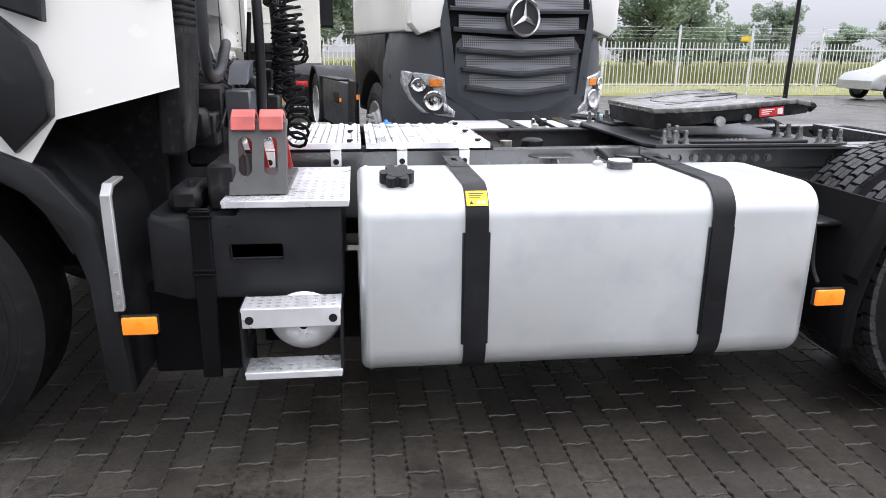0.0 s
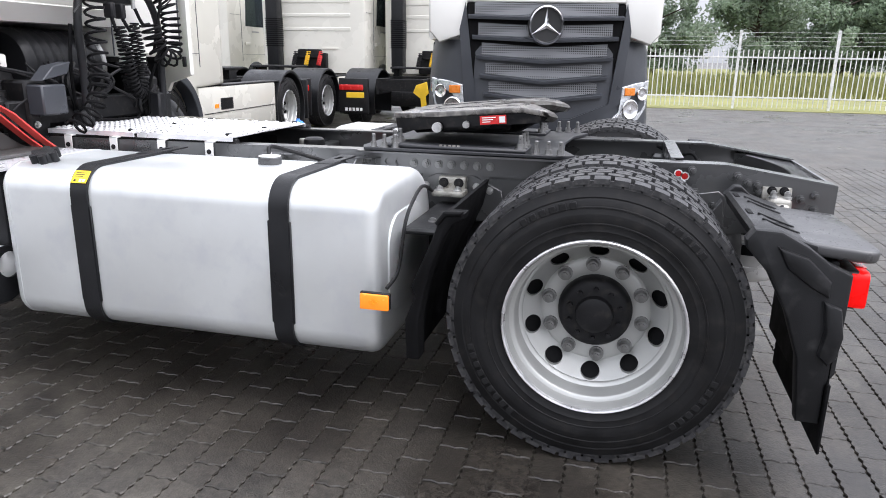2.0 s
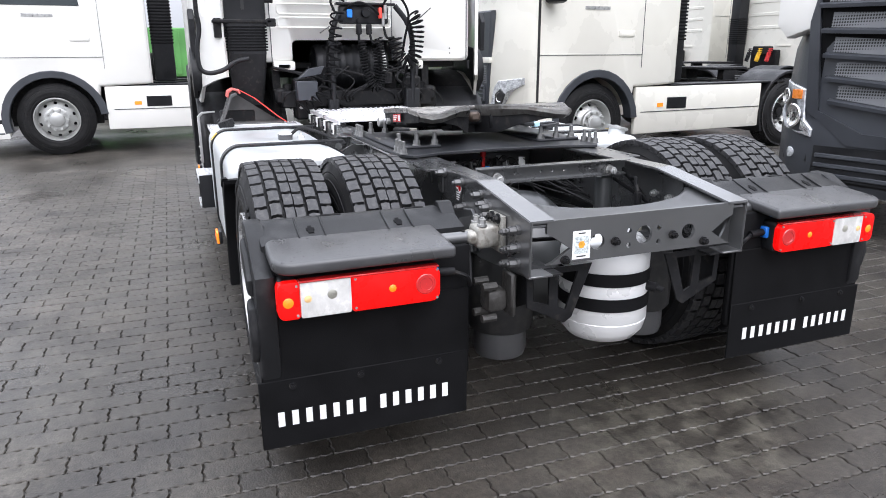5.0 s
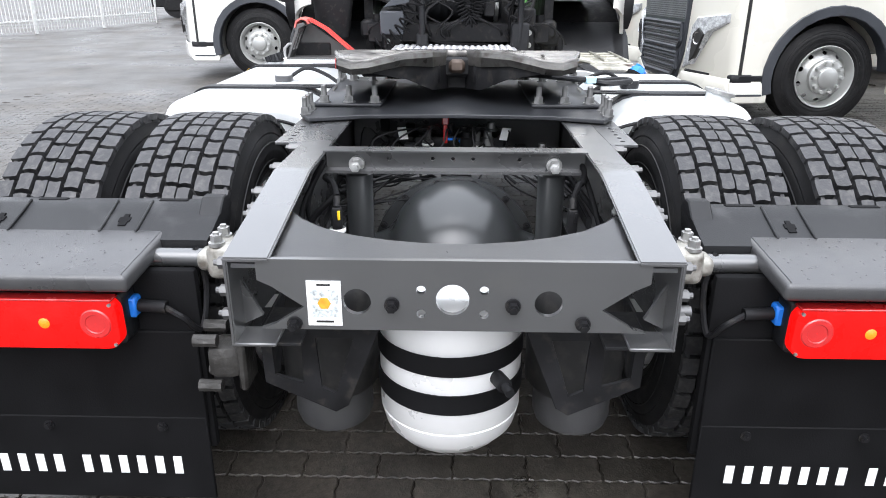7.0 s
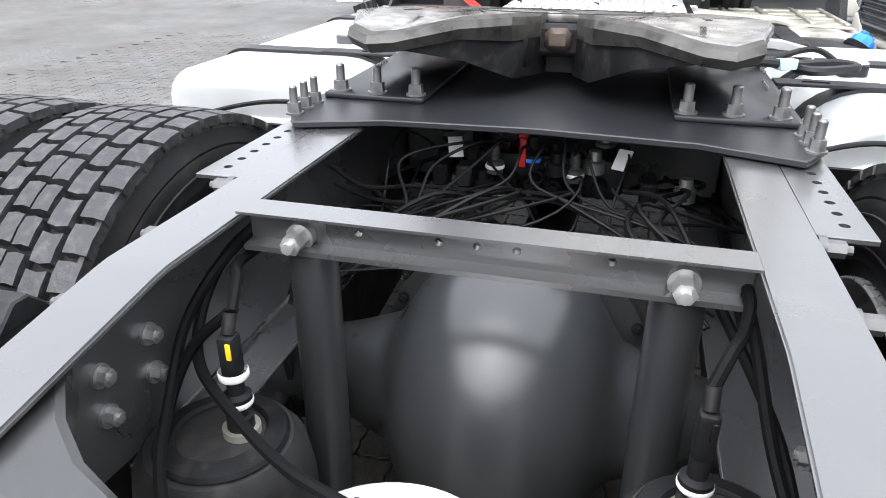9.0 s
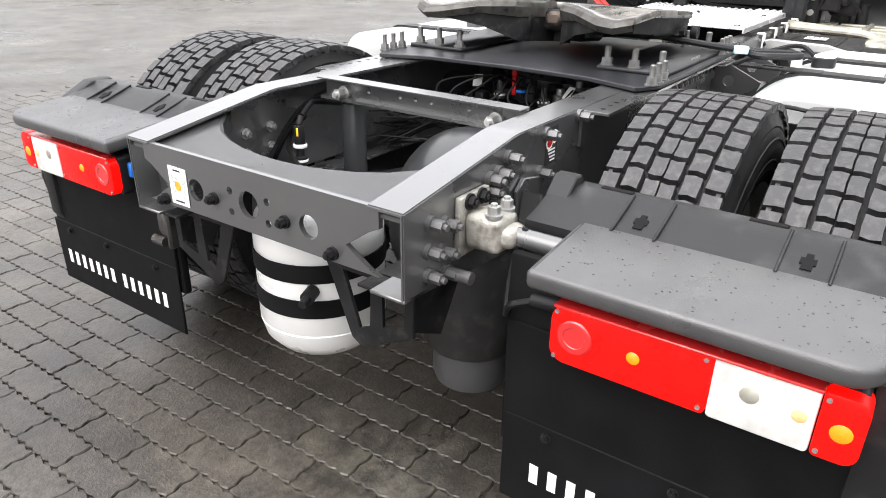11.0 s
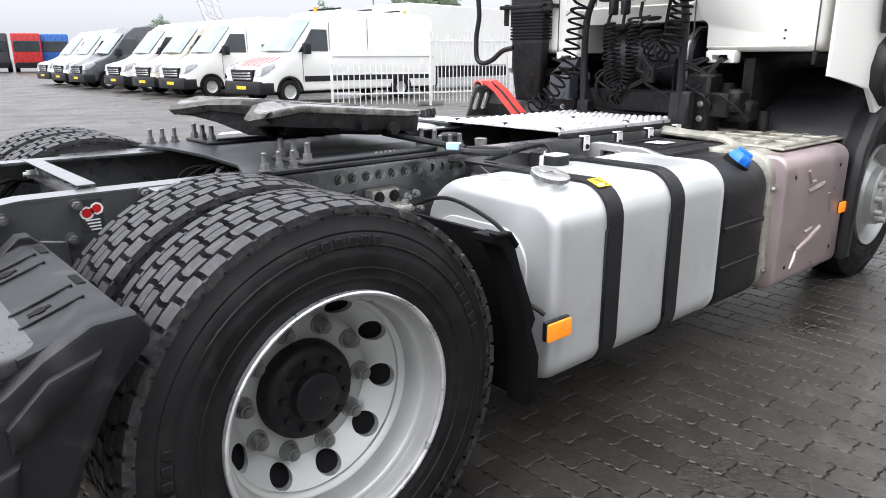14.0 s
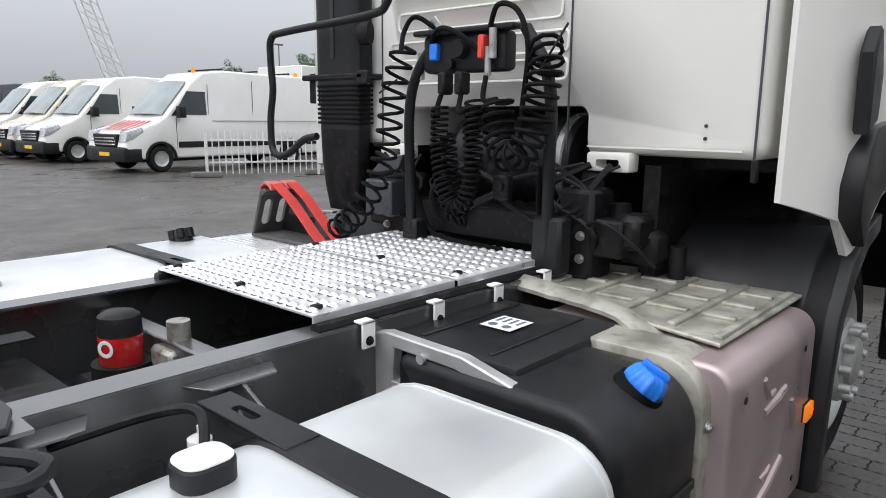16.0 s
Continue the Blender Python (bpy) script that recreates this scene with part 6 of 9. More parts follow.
bx(bm, -1.62, -1.40, -0.2, 0.05, 0.70, 0.78, 0.02)
part("filter_head", bm, DARK, flt)
bm = B()
cy(bm, (-1.60, 0.02, 0.80), (-1.60, 0.02, 0.93), 0.03, 14)
bx(bm, -1.66, -1.55, -0.05, 0.06, 0.80, 0.86, 0.01)
cy(bm, (-1.50, 0.07, 0.80), (-1.50, 0.07, 0.825), 0.035, 16)
part("air_dryer", bm, CAST, truck)
bm = B()
bx(bm, -1.32, -1.20, -0.24, -0.16, 0.905, 0.91, 0.001)
tube(bm, bend([(-1.24, -0.18, 0.90), (-1.2, -0.1, 0.86), (-1.22, -0.02, 0.80)], 5), 0.008, 6)
tube(bm, bend([(-1.15, -0.25, 0.80), (-1.10, -0.15, 0.83), (-1.02, -0.1, 0.78)], 5), 0.012, 6)
part("sensor_bracket", bm, DARK, truck)
# shelf brackets on the rail over the right-hand tank
for s in (-1, 1):
    for x in (-1.49, -1.10):
        bm = B()
        prism(bm, [(x - 0.11, s * 0.434), (x + 0.10, s * 0.434), (x + 0.07, s * 0.495), (x - 0.08, s * 0.50)], "z", 0.917, 0.923, 0.001)
        prism(bm, [(s * 0.434, 0.80), (s * 0.434, 0.917), (s * 0.50, 0.917), (s * 0.62, 0.86), (s * 0.60, 0.80)], "x", x - 0.004, x + 0.004, 0.001)
        bk = part("tank_bracket", bm, FRAME, truck)
        bm = B()
        cy(bm, (x - 0.02, s * 0.50, 0.855), (x + 0.02, s * 0.50, 0.855), 0.022, 16)
        cut(bk, bm)

# ---- truck: right side ahead of the tank ----
# urea tank with blue cap
bm = B()
prism(bm, rrect(0.52, 1.135, 0.25, 0.885, 0.1, 8, (0.14, 0.03, 0.04, 0.09)), "x", -2.30, -1.90, 0.03, 3)
urea = part("urea_tank", bm, PLASTIC, truck, "black plastic urea tank with blue cap")
bm = B()
prism(bm, [(-2.28, 0.60), (-1.92, 0.60), (-1.92, 0.625), (-2.28, 0.625)], "y", 1.13, 1.142, 0.004)
prism(bm, [(-2.28, 0.44), (-1.92, 0.44), (-1.92, 0.455), (-2.28, 0.455)], "y", 1.13, 1.14, 0.004)
part("tank_rib", bm, PLASTIC, urea)
bm = B()
lathe(bm, [(0.001, 0.045), (0.030, 0.045), (0.040, 0.036), (0.046, 0.015), (0.046, 0.0)], "z", seg=64)
for v in bm.verts:
    q = 1 + 0.09 * max(0.0, math.cos(8 * math.atan2(v.co.y, v.co.x))) * min(1.0, math.hypot(v.co.x, v.co.y) / 0.04)
    v.co.x, v.co.y = v.co.x * q, v.co.y * q
bx(bm, -0.012, 0.012, -0.034, 0.034, 0.040, 0.058, 0.006, 2)
bc = part("blue_cap", bm, BLUE, urea, "blue plastic screw cap")
bc.matrix_basis = pose(-2.145, 1.055, 0.872, -35, 0, 25)
bm = B()
lathe(bm, [(0.048, -0.002), (0.056, 0.004), (0.060, -0.02)], "z", seg=28)
ring = part("cap_ring", bm, FLAP, urea)
ring.matrix_basis = bc.matrix_basis.copy()
# grey cast arch ahead of the fuel tank
bm = B()
prism(bm, [(0.43, 0.66), (0.43, 0.915), (0.47, 0.925), (0.72, 0.918), (0.86, 0.885), (0.99, 0.79), (0.97, 0.77), (0.85, 0.85), (0.70, 0.882), (0.50, 0.888), (0.48, 0.66)], "x", -1.95, -1.915, 0.004)
arch_p = part("cast_arch", bm, ALUCAST, truck, "grey cast metal support arch")
for k in range(6):
    y = 0.56 + 0.07 * k
    bm = B()
    prism(bm, [(y, 0.872), (y + 0.012, 0.872), (y + 0.035, 0.80), (y + 0.023, 0.80)], "x", -1.945, -1.92)
    part("web", bm, ALUCAST, arch_p)
bm = B()
prism(bm, [(0.48, 0.800), (0.72, 0.795), (0.84, 0.765), (0.95, 0.690), (0.94, 0.675), (0.83, 0.748), (0.71, 0.778), (0.48, 0.782)], "x", -1.948, -1.917, 0.003)
part("lower_flange", bm, ALUCAST, arch_p)
for y, z in ((0.60, 0.905), (0.86, 0.872)):
    bm = B()
    cy(bm, (-1.915, y, z - 0.02), (-1.905, y, z - 0.02), 0.013, 14)
    part("boss", bm, ALUCAST, arch_p)
bm = B()
bx(bm, -2.46, -1.97, 0.42, 0.84, 0.60, 0.905, 0.02, 2)
for y in (0.52, 0.74):
    bx(bm, -2.42, -2.0, y - 0.008, y + 0.008, 0.903, 0.911, 0.003)
cov = part("cover_box", bm, PLASTIC, truck, "black plastic cover with a white label")
bm = B()
bx(bm, -2.275, -2.165, 0.575, 0.675, 0.9115, 0.9125)
wl_ = part("white_label", bm, LABEL, cov, "white paper label with dark bars")
BLUE_INK = mat("blue_grey_print", (0.12, 0.15, 0.22), 0.6)
for k in range(4):
    bm = B()
    bx(bm, -2.265, -2.22, 0.585 + 0.022 * k, 0.595 + 0.022 * k, 0.9126, 0.9130)
    part("bar", bm, BLUE_INK, wl_)
for y in (0.60, 0.645):
    bm = B()
    cy(bm, (-2.192, y, 0.9126), (-2.192, y, 0.913), 0.014, 14)
    part("dot", bm, BLUE_INK, wl_)
# silencer guard: bare rear collar, mauve outer skin, bare ribbed lid
bm = B()
prism(bm, rrect(0.50, 1.14, 0.27, 0.900, 0.1, 8, (0.12, 0.03, 0.04, 0.08)), "x", -2.46, -2.30, 0.006, 2)
col = part("guard_collar", bm, BARE, truck, "dull bare metal end collar")
bolts("collar_bolt", [(-2.325, 1.143, 0.74), (-2.325, 1.143, 0.36)], "y", 0.012, 0.012, col, STEEL)
bm = B()
prism(bm, rrect(0.56, 1.19, 0.26, 0.885, 0.1, 8, (0.07, 0.03, 0.03, 0.06)), "x", -3.075, -2.35, 0.016, 3)
gd = part("silencer_guard", bm, SHIELD, truck, "mauve metallic silencer heat shield with pressed ribs")
for x, z in ((-2.44, 0.785), (-2.44, 0.36), (-2.96, 0.79), (-2.96, 0.37)):
    bm = B()
    lathe(bm, [(0.001, -0.012), (0.010, -0.011), (0.012, -0.002), (0.022, 0.001), (0.028, 0.0)], "y", (x, 1.1905, z), 18)
    dn = part("fixing_dent", bm, SHIELD, gd)
    bm = B()
    cy(bm, (x, 1.189, z), (x, 1.1925, z), 0.010, 8)
    part("fixing", bm, DARK, gd)
for a, b_, r in (((-2.60, 0.70), (-2.78, 0.72), 0.012), ((-2.55, 0.42), (-2.80, 0.50), 0.012), ((-2.55, 0.42), (-2.50, 0.34), 0.011), ((-2.58, 0.80), (-2.62, 0.74), 0.010), ((-2.86, 0.66), (-2.90, 0.56), 0.010), ((-2.62, 0.50), (-2.70, 0.51), 0.009), ((-2.62, 0.74), (-2.68, 0.74), 0.009)):
    bm = B()
    tube(bm, [(a[0], 1.188, a[1]), ((a[0] + b_[0]) / 2, 1.192, (a[1] + b_[1]) / 2), (b_[0], 1.188, b_[1])], r, 8)
    part("pressed_rib", bm, SHIELD, gd)
bm = B()
prism(bm, [(-2.65, 0.353), (-2.465, 1.11), (-3.21, 1.12), (-3.285, 1.04), (-3.16, 0.366)], "z", 0.893, 0.905, 0.004)
lid = part("guard_lid", bm, BARE, truck, "dull bare metal ribbed lid")
for y in (0.44, 0.60, 0.78, 0.95, 1.09):
    bm = B()
    bx(bm, -3.13, -2.675 + (y - 0.353) * 0.24, y - 0.012, y + 0.012, 0.904, 0.917, 0.005, 2)
    part("pressed_rib", bm, BARE, lid)
for x in (-2.70, -2.86, -3.02):
    for y0, y1 in ((0.46, 0.58), (0.63, 0.76), (0.80, 0.93), (0.97, 1.07)):
        bm = B()
        bx(bm, x - 0.013, x + 0.013, y0, y1, 0.904, 0.916, 0.005, 2)
        part("pressed_rib", bm, BARE, lid)
bm = B()
rk = random.Random(8)
rows = []
for i in range(7):
    x = -2.53 + 0.017 * i
    rows.append([(x + rk.uniform(-0.004, 0.004) - 0.13 * (1 - j / 14), 0.36 + 0.042 * j, 0.925 - 0.05 * max(0, j / 14 - 0.75) * 4 + 0.018 * math.sin(i / 6 * math.pi) * (1.6 - j / 14) + rk.uniform(0, 0.003)) for j in range(15)])
sheet(bm, rows, (0, 0, -0.012))
part("insulation_mat", bm, BARE, truck, "pale grey insulation strip along the black cover")


# ---- truck: cab ----
bm = B()
bx(bm, -4.95, -2.985, -1.04, 1.02, 1.335, 3.7, 0.05, 3)
cab = part("cab_shell", bm, WHITE, truck, "white cab with a dark recess in its rear wall")
bm = B()
prism(bm, rrect(-0.50, 0.405, 1.20, 1.505, 0.04, 5), "x", -3.6, -2.9)
cut(cab, bm)
bm = B()
bx(bm, -3.62, -3.60, -0.6, 0.5, 1.2, 1.6)
bx(bm, -4.8, -3.30, -1.0, 1.0, 1.28, 1.334, 0.01)
part("cab_floor", bm, DARK, truck)
for z, y0, y1 in ((1.60, -0.60, 0.31), (1.70, -0.60, 0.31), (1.82, -0.55, 0.28)):
    bm = B()
    tube(bm, [(-2.982, y, v) for y, v in rrect(y0, y1, z, z + 0.075, 0.02, 4)], 0.006, 6, True)
    part("pressed_rib", bm, WHITE, cab)
for y in (0.32, 0.985, -0.66):
    bm = B()
    bx(bm, -2.988, -2.981, y - 0.003, y + 0.003, 1.34, 3.5)
    part("panel_seam", bm, GREY, cab)
bm = B()
bx(bm, -2.986, -2.980, 0.405, 0.95, 1.36, 1.366)
part("panel_fold", bm, WHITE, cab)
for y in (-0.57, 0.50):
    bm = B()
    bx(bm, -3.04, -2.96, y - 0.085, y + 0.085, 1.275, 1.345, 0.012, 2)
    lug = part("lift_lug", bm, WHITE, cab, "white slotted lug under the rear wall")
    bm = B()
    bx(bm, -3.1, -2.9, y - 0.045, y + 0.045, 1.29, 1.32, 0.006)
    cut(lug, bm)
for y, z in ((0.83, 1.40), (0.83, 1.44), (0.36, 1.47)):
    bm = B()
    cy(bm, (-2.984, y, z), (-2.980, y, z), 0.006, 8)
    part("rivet", bm, INK, cab)
# side panels: set back at the rear corner, widening forwards, cut for the wheel
for s in (-1, 1):
    def yv(x):
        return -(1.02 + 0.21 * min(1.0, max(0.0, (-2.90 - x) / 0.45)) ** 0.6)
    xs = [-2.885 if s < 0 else -2.955, -2.96, -3.0, -3.10, -3.20, -3.30, -3.42, -3.6, -3.8, -4.0, -4.2, -4.6, -5.0]
    def zlow(x):
        if x > -3.22:
            return 1.235 + (x + 2.885) * 0.27
        d = abs(x - FRONT_AXLE)
        return max(0.505 + math.sqrt(max(0.0, 0.74 ** 2 - d * d)) if d < 0.74 else 0.55, 0.55)
    bm = B()
    rows = []
    for z in (0.0, 0.25, 0.5, 0.75, 1.0):
        rows.append([(x, yv(x), zlow(x) + (3.6 - zlow(x)) * z) for x in xs])
    R_ = [[bm.verts.new(p) for p in row] for row in rows]
    for A_, C_ in zip(R_, R_[1:]):
        for i in range(len(xs) - 1):
            bm.faces.new((A_[i], A_[i + 1], C_[i + 1], C_[i]))
    bmesh.ops.recalc_face_normals(bm, faces=bm.faces[:])
    bmesh.ops.solidify(bm, geom=bm.faces[:], thickness=0.025)
    bmesh.ops.recalc_face_normals(bm, faces=bm.faces[:])
    sp = part("side_panel", mirror(bm, s), WHITE, cab, "white cab side panel", 50)
    bm = B()
    pts = [(-3.20, 1.16), (-3.19, 1.26), (-3.22, 1.36), (-3.30, 1.44), (-3.45, 1.46), (-3.70, 1.42), (-3.95, 1.36), (-4.3, 1.1), (-4.45, 0.75), (-4.5, 0.5), (-4.42, 0.5), (-4.36, 0.72), (-4.22, 1.0), (-3.95, 1.2), (-3.70, 1.24), (-3.50, 1.22), (-3.36, 1.15), (-3.30, 1.06)]
    prism(bm, pts, "y", -1.252, -1.18, 0.010, 2)
    part("arch_trim", mirror(bm, s), PLASTIC, cab, "black wheel arch trim")
    bm = B()
    prism(bm, [(-3.18, 1.42), (-3.16, 1.66), (-3.22, 1.74), (-3.30, 1.60), (-3.30, 1.46)], "y", -1.246, -1.20, 0.008)
    part("grip_recess", mirror(bm, s), PLASTIC, cab, "black grip recess")
    bm = B()
    prism(bm, [(-4.5, 0.35), (-4.95, 0.30), (-5.05, 1.3), (-4.45, 1.0)], "y", -1.25, -1.15, 0.02, 2)
    part("front_step_panel", mirror(bm, s), PLASTIC, cab)
    bm = B()
    bx(bm, -2.98, -2.955, -1.005, -0.985, 1.27, 1.34, 0.004)
    part("panel_stay", mirror(bm, s), DARK, cab)
    # dark wheel housing under the cab
    bm = B()
    o = arch(FRONT_AXLE, 0.505, 0.74, 20, 165, 12)
    i = arch(FRONT_AXLE, 0.505, 0.70, 165, 20, 12)
    prism(bm, o + i, "y", -1.2, -0.62)
    bx(bm, -4.4, -3.05, -0.66, -0.60, 0.55, 1.30)
    part("wheel_housing", mirror(bm, s), DARK, cab)
# engine and rear cab support, dark behind the hoses
bm = B()
bx(bm, -4.4, -3.12, -0.42, 0.42, 0.70, 1.28, 0.08, 2)
part("engine", bm, DARK, truck, "dark engine block")
bm = B()
ridge = [q for k in range(9) for q in ((0.186, -0.265 + 0.06 * k), (0.193, -0.255 + 0.06 * k), (0.193, -0.245 + 0.06 * k), (0.186, -0.235 + 0.06 * k))]
lathe(bm, [(0.001, -0.30), (0.17, -0.30), (0.185, -0.28)] + ridge + [(0.185, 0.28), (0.17, 0.30), (0.001, 0.30)], "y", (-3.20, 0.0, 1.29), 32)
part("filter_housing", bm, PLASTIC, truck, "round ribbed black filter housing")
bm = B()
lathe(bm, [(0.186, 0.245), (0.194, 0.25), (0.194, 0.275), (0.186, 0.28)], "y", (-3.20, 0.0, 1.29), 28)
part("clamp_ring", bm, STEEL, truck)
bm = B()
bx(bm, -2.98, -2.86, -0.62, 0.62, 0.99, 1.12, 0.01)
for s in (-1, 1):
    bx(bm, -3.0, -2.84, s * 0.45 - 0.07, s * 0.45 + 0.07, 0.90, 1.22, 0.015)
    cy(bm, (-2.97, s * 0.56, 1.0), (-2.97, s * 0.56, 1.17), 0.036, 16)
    bx(bm, -3.02, -2.88, s * 0.62 - 0.05, s * 0.62 + 0.05, 1.02, 1.14, 0.02)
part("cab_support", bm, DARK, truck, "black rear cab support beam")
bolts("support_bolt", [(-2.838, 0.42, 0.98), (-2.838, 0.48, 0.98), (-2.838, 0.42, 1.06), (-2.838, 0.48, 1.06), (-2.838, -0.42, 1.06), (-2.838, -0.48, 1.0)], "x", 0.013, 0.02, truck, STEEL)
bm = B()
bx(bm, -3.08, -2.96, 0.55, 0.70, 0.96, 1.08, 0.02)
tube(bm, bend([(-2.84, 0.50, 1.10), (-2.80, 0.58, 1.12), (-2.82, 0.68, 1.06), (-2.88, 0.74, 0.98)], 5), 0.006, 6)
cy(bm, (-3.1, 0.72, 0.88), (-3.1, 0.72, 1.02), 0.03, 14)
part("side_fitting", bm, DARK, truck)

# air intake stack
bm = B()
prism(bm, rrect(-2.90, -2.66, -0.90, -0.60, 0.05, 5), "z", 1.60, 3.4, 0.004)
prism(bm, rrect(-2.89, -2.67, -0.89, -0.61, 0.05, 5), "z", 1.40, 1.62)
stack = part("air_intake", bm, PLASTIC, truck, "black air intake stack with ribbed bellows")
stack.matrix_basis = Matrix.Translation((-1.646, -0.10, 0)) @ Matrix.Diagonal((0.4583, 1, 1, 1))
bm = B()
R_ = []
for (x0, x1, y0, y1, z) in ((-2.89, -2.67, -0.89, -0.61, 1.42), (-2.90, -2.68, -0.89, -0.62, 1.30), (-2.92, -2.70, -0.88, -0.64, 1.14), (-2.93, -2.74, -0.87, -0.66, 1.02)):
    R_.append([bm.verts.new((u, v, z)) for u, v in rrect(x0, x1, y0, y1, 0.05, 4)])
for A_, C_ in zip(R_, R_[1:]):
    for i in range(len(A_)):
        j = (i + 1) % len(A_)
        bm.faces.new((A_[i], A_[j], C_[j], C_[i]))
bm.faces.new(R_[-1])
bmesh.ops.recalc_face_normals(bm, faces=bm.faces[:])
part("intake_boot", bm, DARK, stack)
for k in range(9):
    bm = B()
    z = 1.425 + 0.021 * k
    prism(bm, rrect(-2.905, -2.655, -0.905, -0.595, 0.055, 5), "z", z, z + 0.011, 0.003)
    part("bellows_fold", bm, FLAP, stack)
bm = B()
bx(bm, -2.92, -2.64, -0.99, -0.56, 1.625, 1.65, 0.006)
bx(bm, -2.90, -2.72, -0.98, -0.90, 1.52, 1.66, 0.006)
bx(bm, -2.70, -2.64, -0.60, -0.53, 1.60, 1.66, 0.008)
cy(bm, (-2.72, -0.61, 1.82), (-2.72, -0.54, 1.82), 0.05, 12)
part("intake_clamp", bm, DARK, stack)
bm = B()
bx(bm, -2.656, -2.652, -0.78, -0.755, 1.72, 2.1, 0.001)
part("groove", bm, INK, stack)
bm = B()
tube(bm, bend([(-2.75, -0.37, 1.98), (-2.75, -0.39, 1.90), (-2.75, -0.50, 1.865), (-2.75, -1.05, 1.84), (-2.755, -1.18, 1.82), (-2.76, -1.20, 1.72), (-2.76, -1.19, 1.58), (-2.76, -1.215, 1.45), (-2.76, -1.21, 1.31), (-2.755, -1.15, 1.27), (-2.75, -1.05, 1.29), (-2.75, -0.95, 1.35), (-2.76, -0.86, 1.37)], 6), 0.017, 10)
part("grab_rail", bm, PLASTIC, truck, "black bent grab rail")

# hose stand: two tubes, connector panel, coils
bm = B()
for s, y in ((-1, -0.24), (1, 0.41)):
    pts = [(-2.74, y, 0.98), (-2.73, y, 1.25), (-2.73, y, 1.50), (-2.74, y - s * 0.04, 1.64), (-2.76, y - s * 0.13, 1.76)]
    tube(bm, bend(pts, 6), 0.021, 10)
bx(bm, -2.80, -2.72, -0.28, -0.20, 0.95, 1.06, 0.01)
bx(bm, -2.80, -2.72, 0.35, 0.47, 0.93, 1.13, 0.012)
part("hose_stand", bm, PLASTIC, truck, "black tubular hose stand")
bm = B()
bx(bm, -2.80, -2.725, -0.17, 0.22, 1.62, 1.76, 0.02, 2)
bx(bm, -2.76, -2.70, -0.20, 0.27, 1.755, 1.775, 0.006)
pnl = part("connector_panel", bm, PLASTIC, truck, "black connector panel with plugs")
bm = B()
bx(bm, -2.727, -2.700, -0.115, -0.075, 1.665, 1.725, 0.005)
part("blue_plug", bm, BLUE, pnl, "blue plug")
bm = B()
bx(bm, -2.72, -2.68, 0.13, 0.155, 1.66, 1.74, 0.005)
part("red_plug", bm, mat("red_plastic", (0.7, 0.06, 0.04), 0.4), pnl, "red plug")
bm = B()
lathe(bm, [(0.001, -2.69), (0.03, -2.69), (0.034, -2.70), (0.034, -2.73)], "x", (0, 0.03, 1.70), 20)
lathe(bm, [(0.001, -2.70), (0.02, -2.70), (0.02, -2.73)], "x", (0, -0.02, 1.65), 14)
for y in (-0.03, 0.05):
    bx(bm, -2.73, -2.67, y - 0.018, y + 0.018, 1.54, 1.62, 0.008)
part("socket", bm, DARK, pnl)
for pa, pb, rad in (((-2.70, 0.185, 1.66), (-2.70, 0.185, 1.76), 0.014), ((-2.70, 0.165, 1.70), (-2.70, 0.165, 1.60), 0.012), ((-2.75, -0.20, 1.70), (-2.75, -0.20, 1.60), 0.014)):
    bm = B()
    cy(bm, pa, pb, rad, 12)
    part("steel_coupling", bm, STEEL, pnl)
bm = B()
prism(bm, [(-0.16, 1.77), (-0.10, 1.77), (-0.10, 1.80), (-0.13, 1.83), (-0.17, 1.81)], "x", -2.76, -2.75, 0.002)
part("lifting_eye", bm, STEEL, pnl)


def hose(path, turns, r, wire, label="black coiled hose", n=10):
    bm = B()
    tube(bm, coil(path, turns, r, wire, n), wire, 6)
    return part("coiled_hose", bm, FLAP, truck, label)


hose([(-2.66, -0.02, 1.50), (-2.64, 0.0, 1.30), (-2.64, 0.05, 1.15), (-2.65, 0.11, 1.16), (-2.66, 0.14, 1.30), (-2.68, 0.12, 1.52)], 38, 0.029, 0.0058)
hose([(-2.67, 0.01, 1.40), (-2.68, 0.03, 1.22), (-2.69, 0.07, 1.18), (-2.69, 0.11, 1.25), (-2.69, 0.10, 1.45)], 22, 0.026, 0.0055)
hose([(-2.66, 0.24, 1.52), (-2.64, 0.27, 1.38), (-2.62, 0.34, 1.33), (-2.63, 0.40, 1.40), (-2.66, 0.43, 1.60), (-2.70, 0.40, 1.70)], 18, 0.052, 0.0075)
hose([(-2.66, -0.20, 1.72), (-2.63, -0.23, 1.55), (-2.62, -0.25, 1.38), (-2.60, -0.29, 1.22), (-2.57, -0.38, 1.08), (-2.58, -0.52, 0.995)], 15, 0.046, 0.0072)
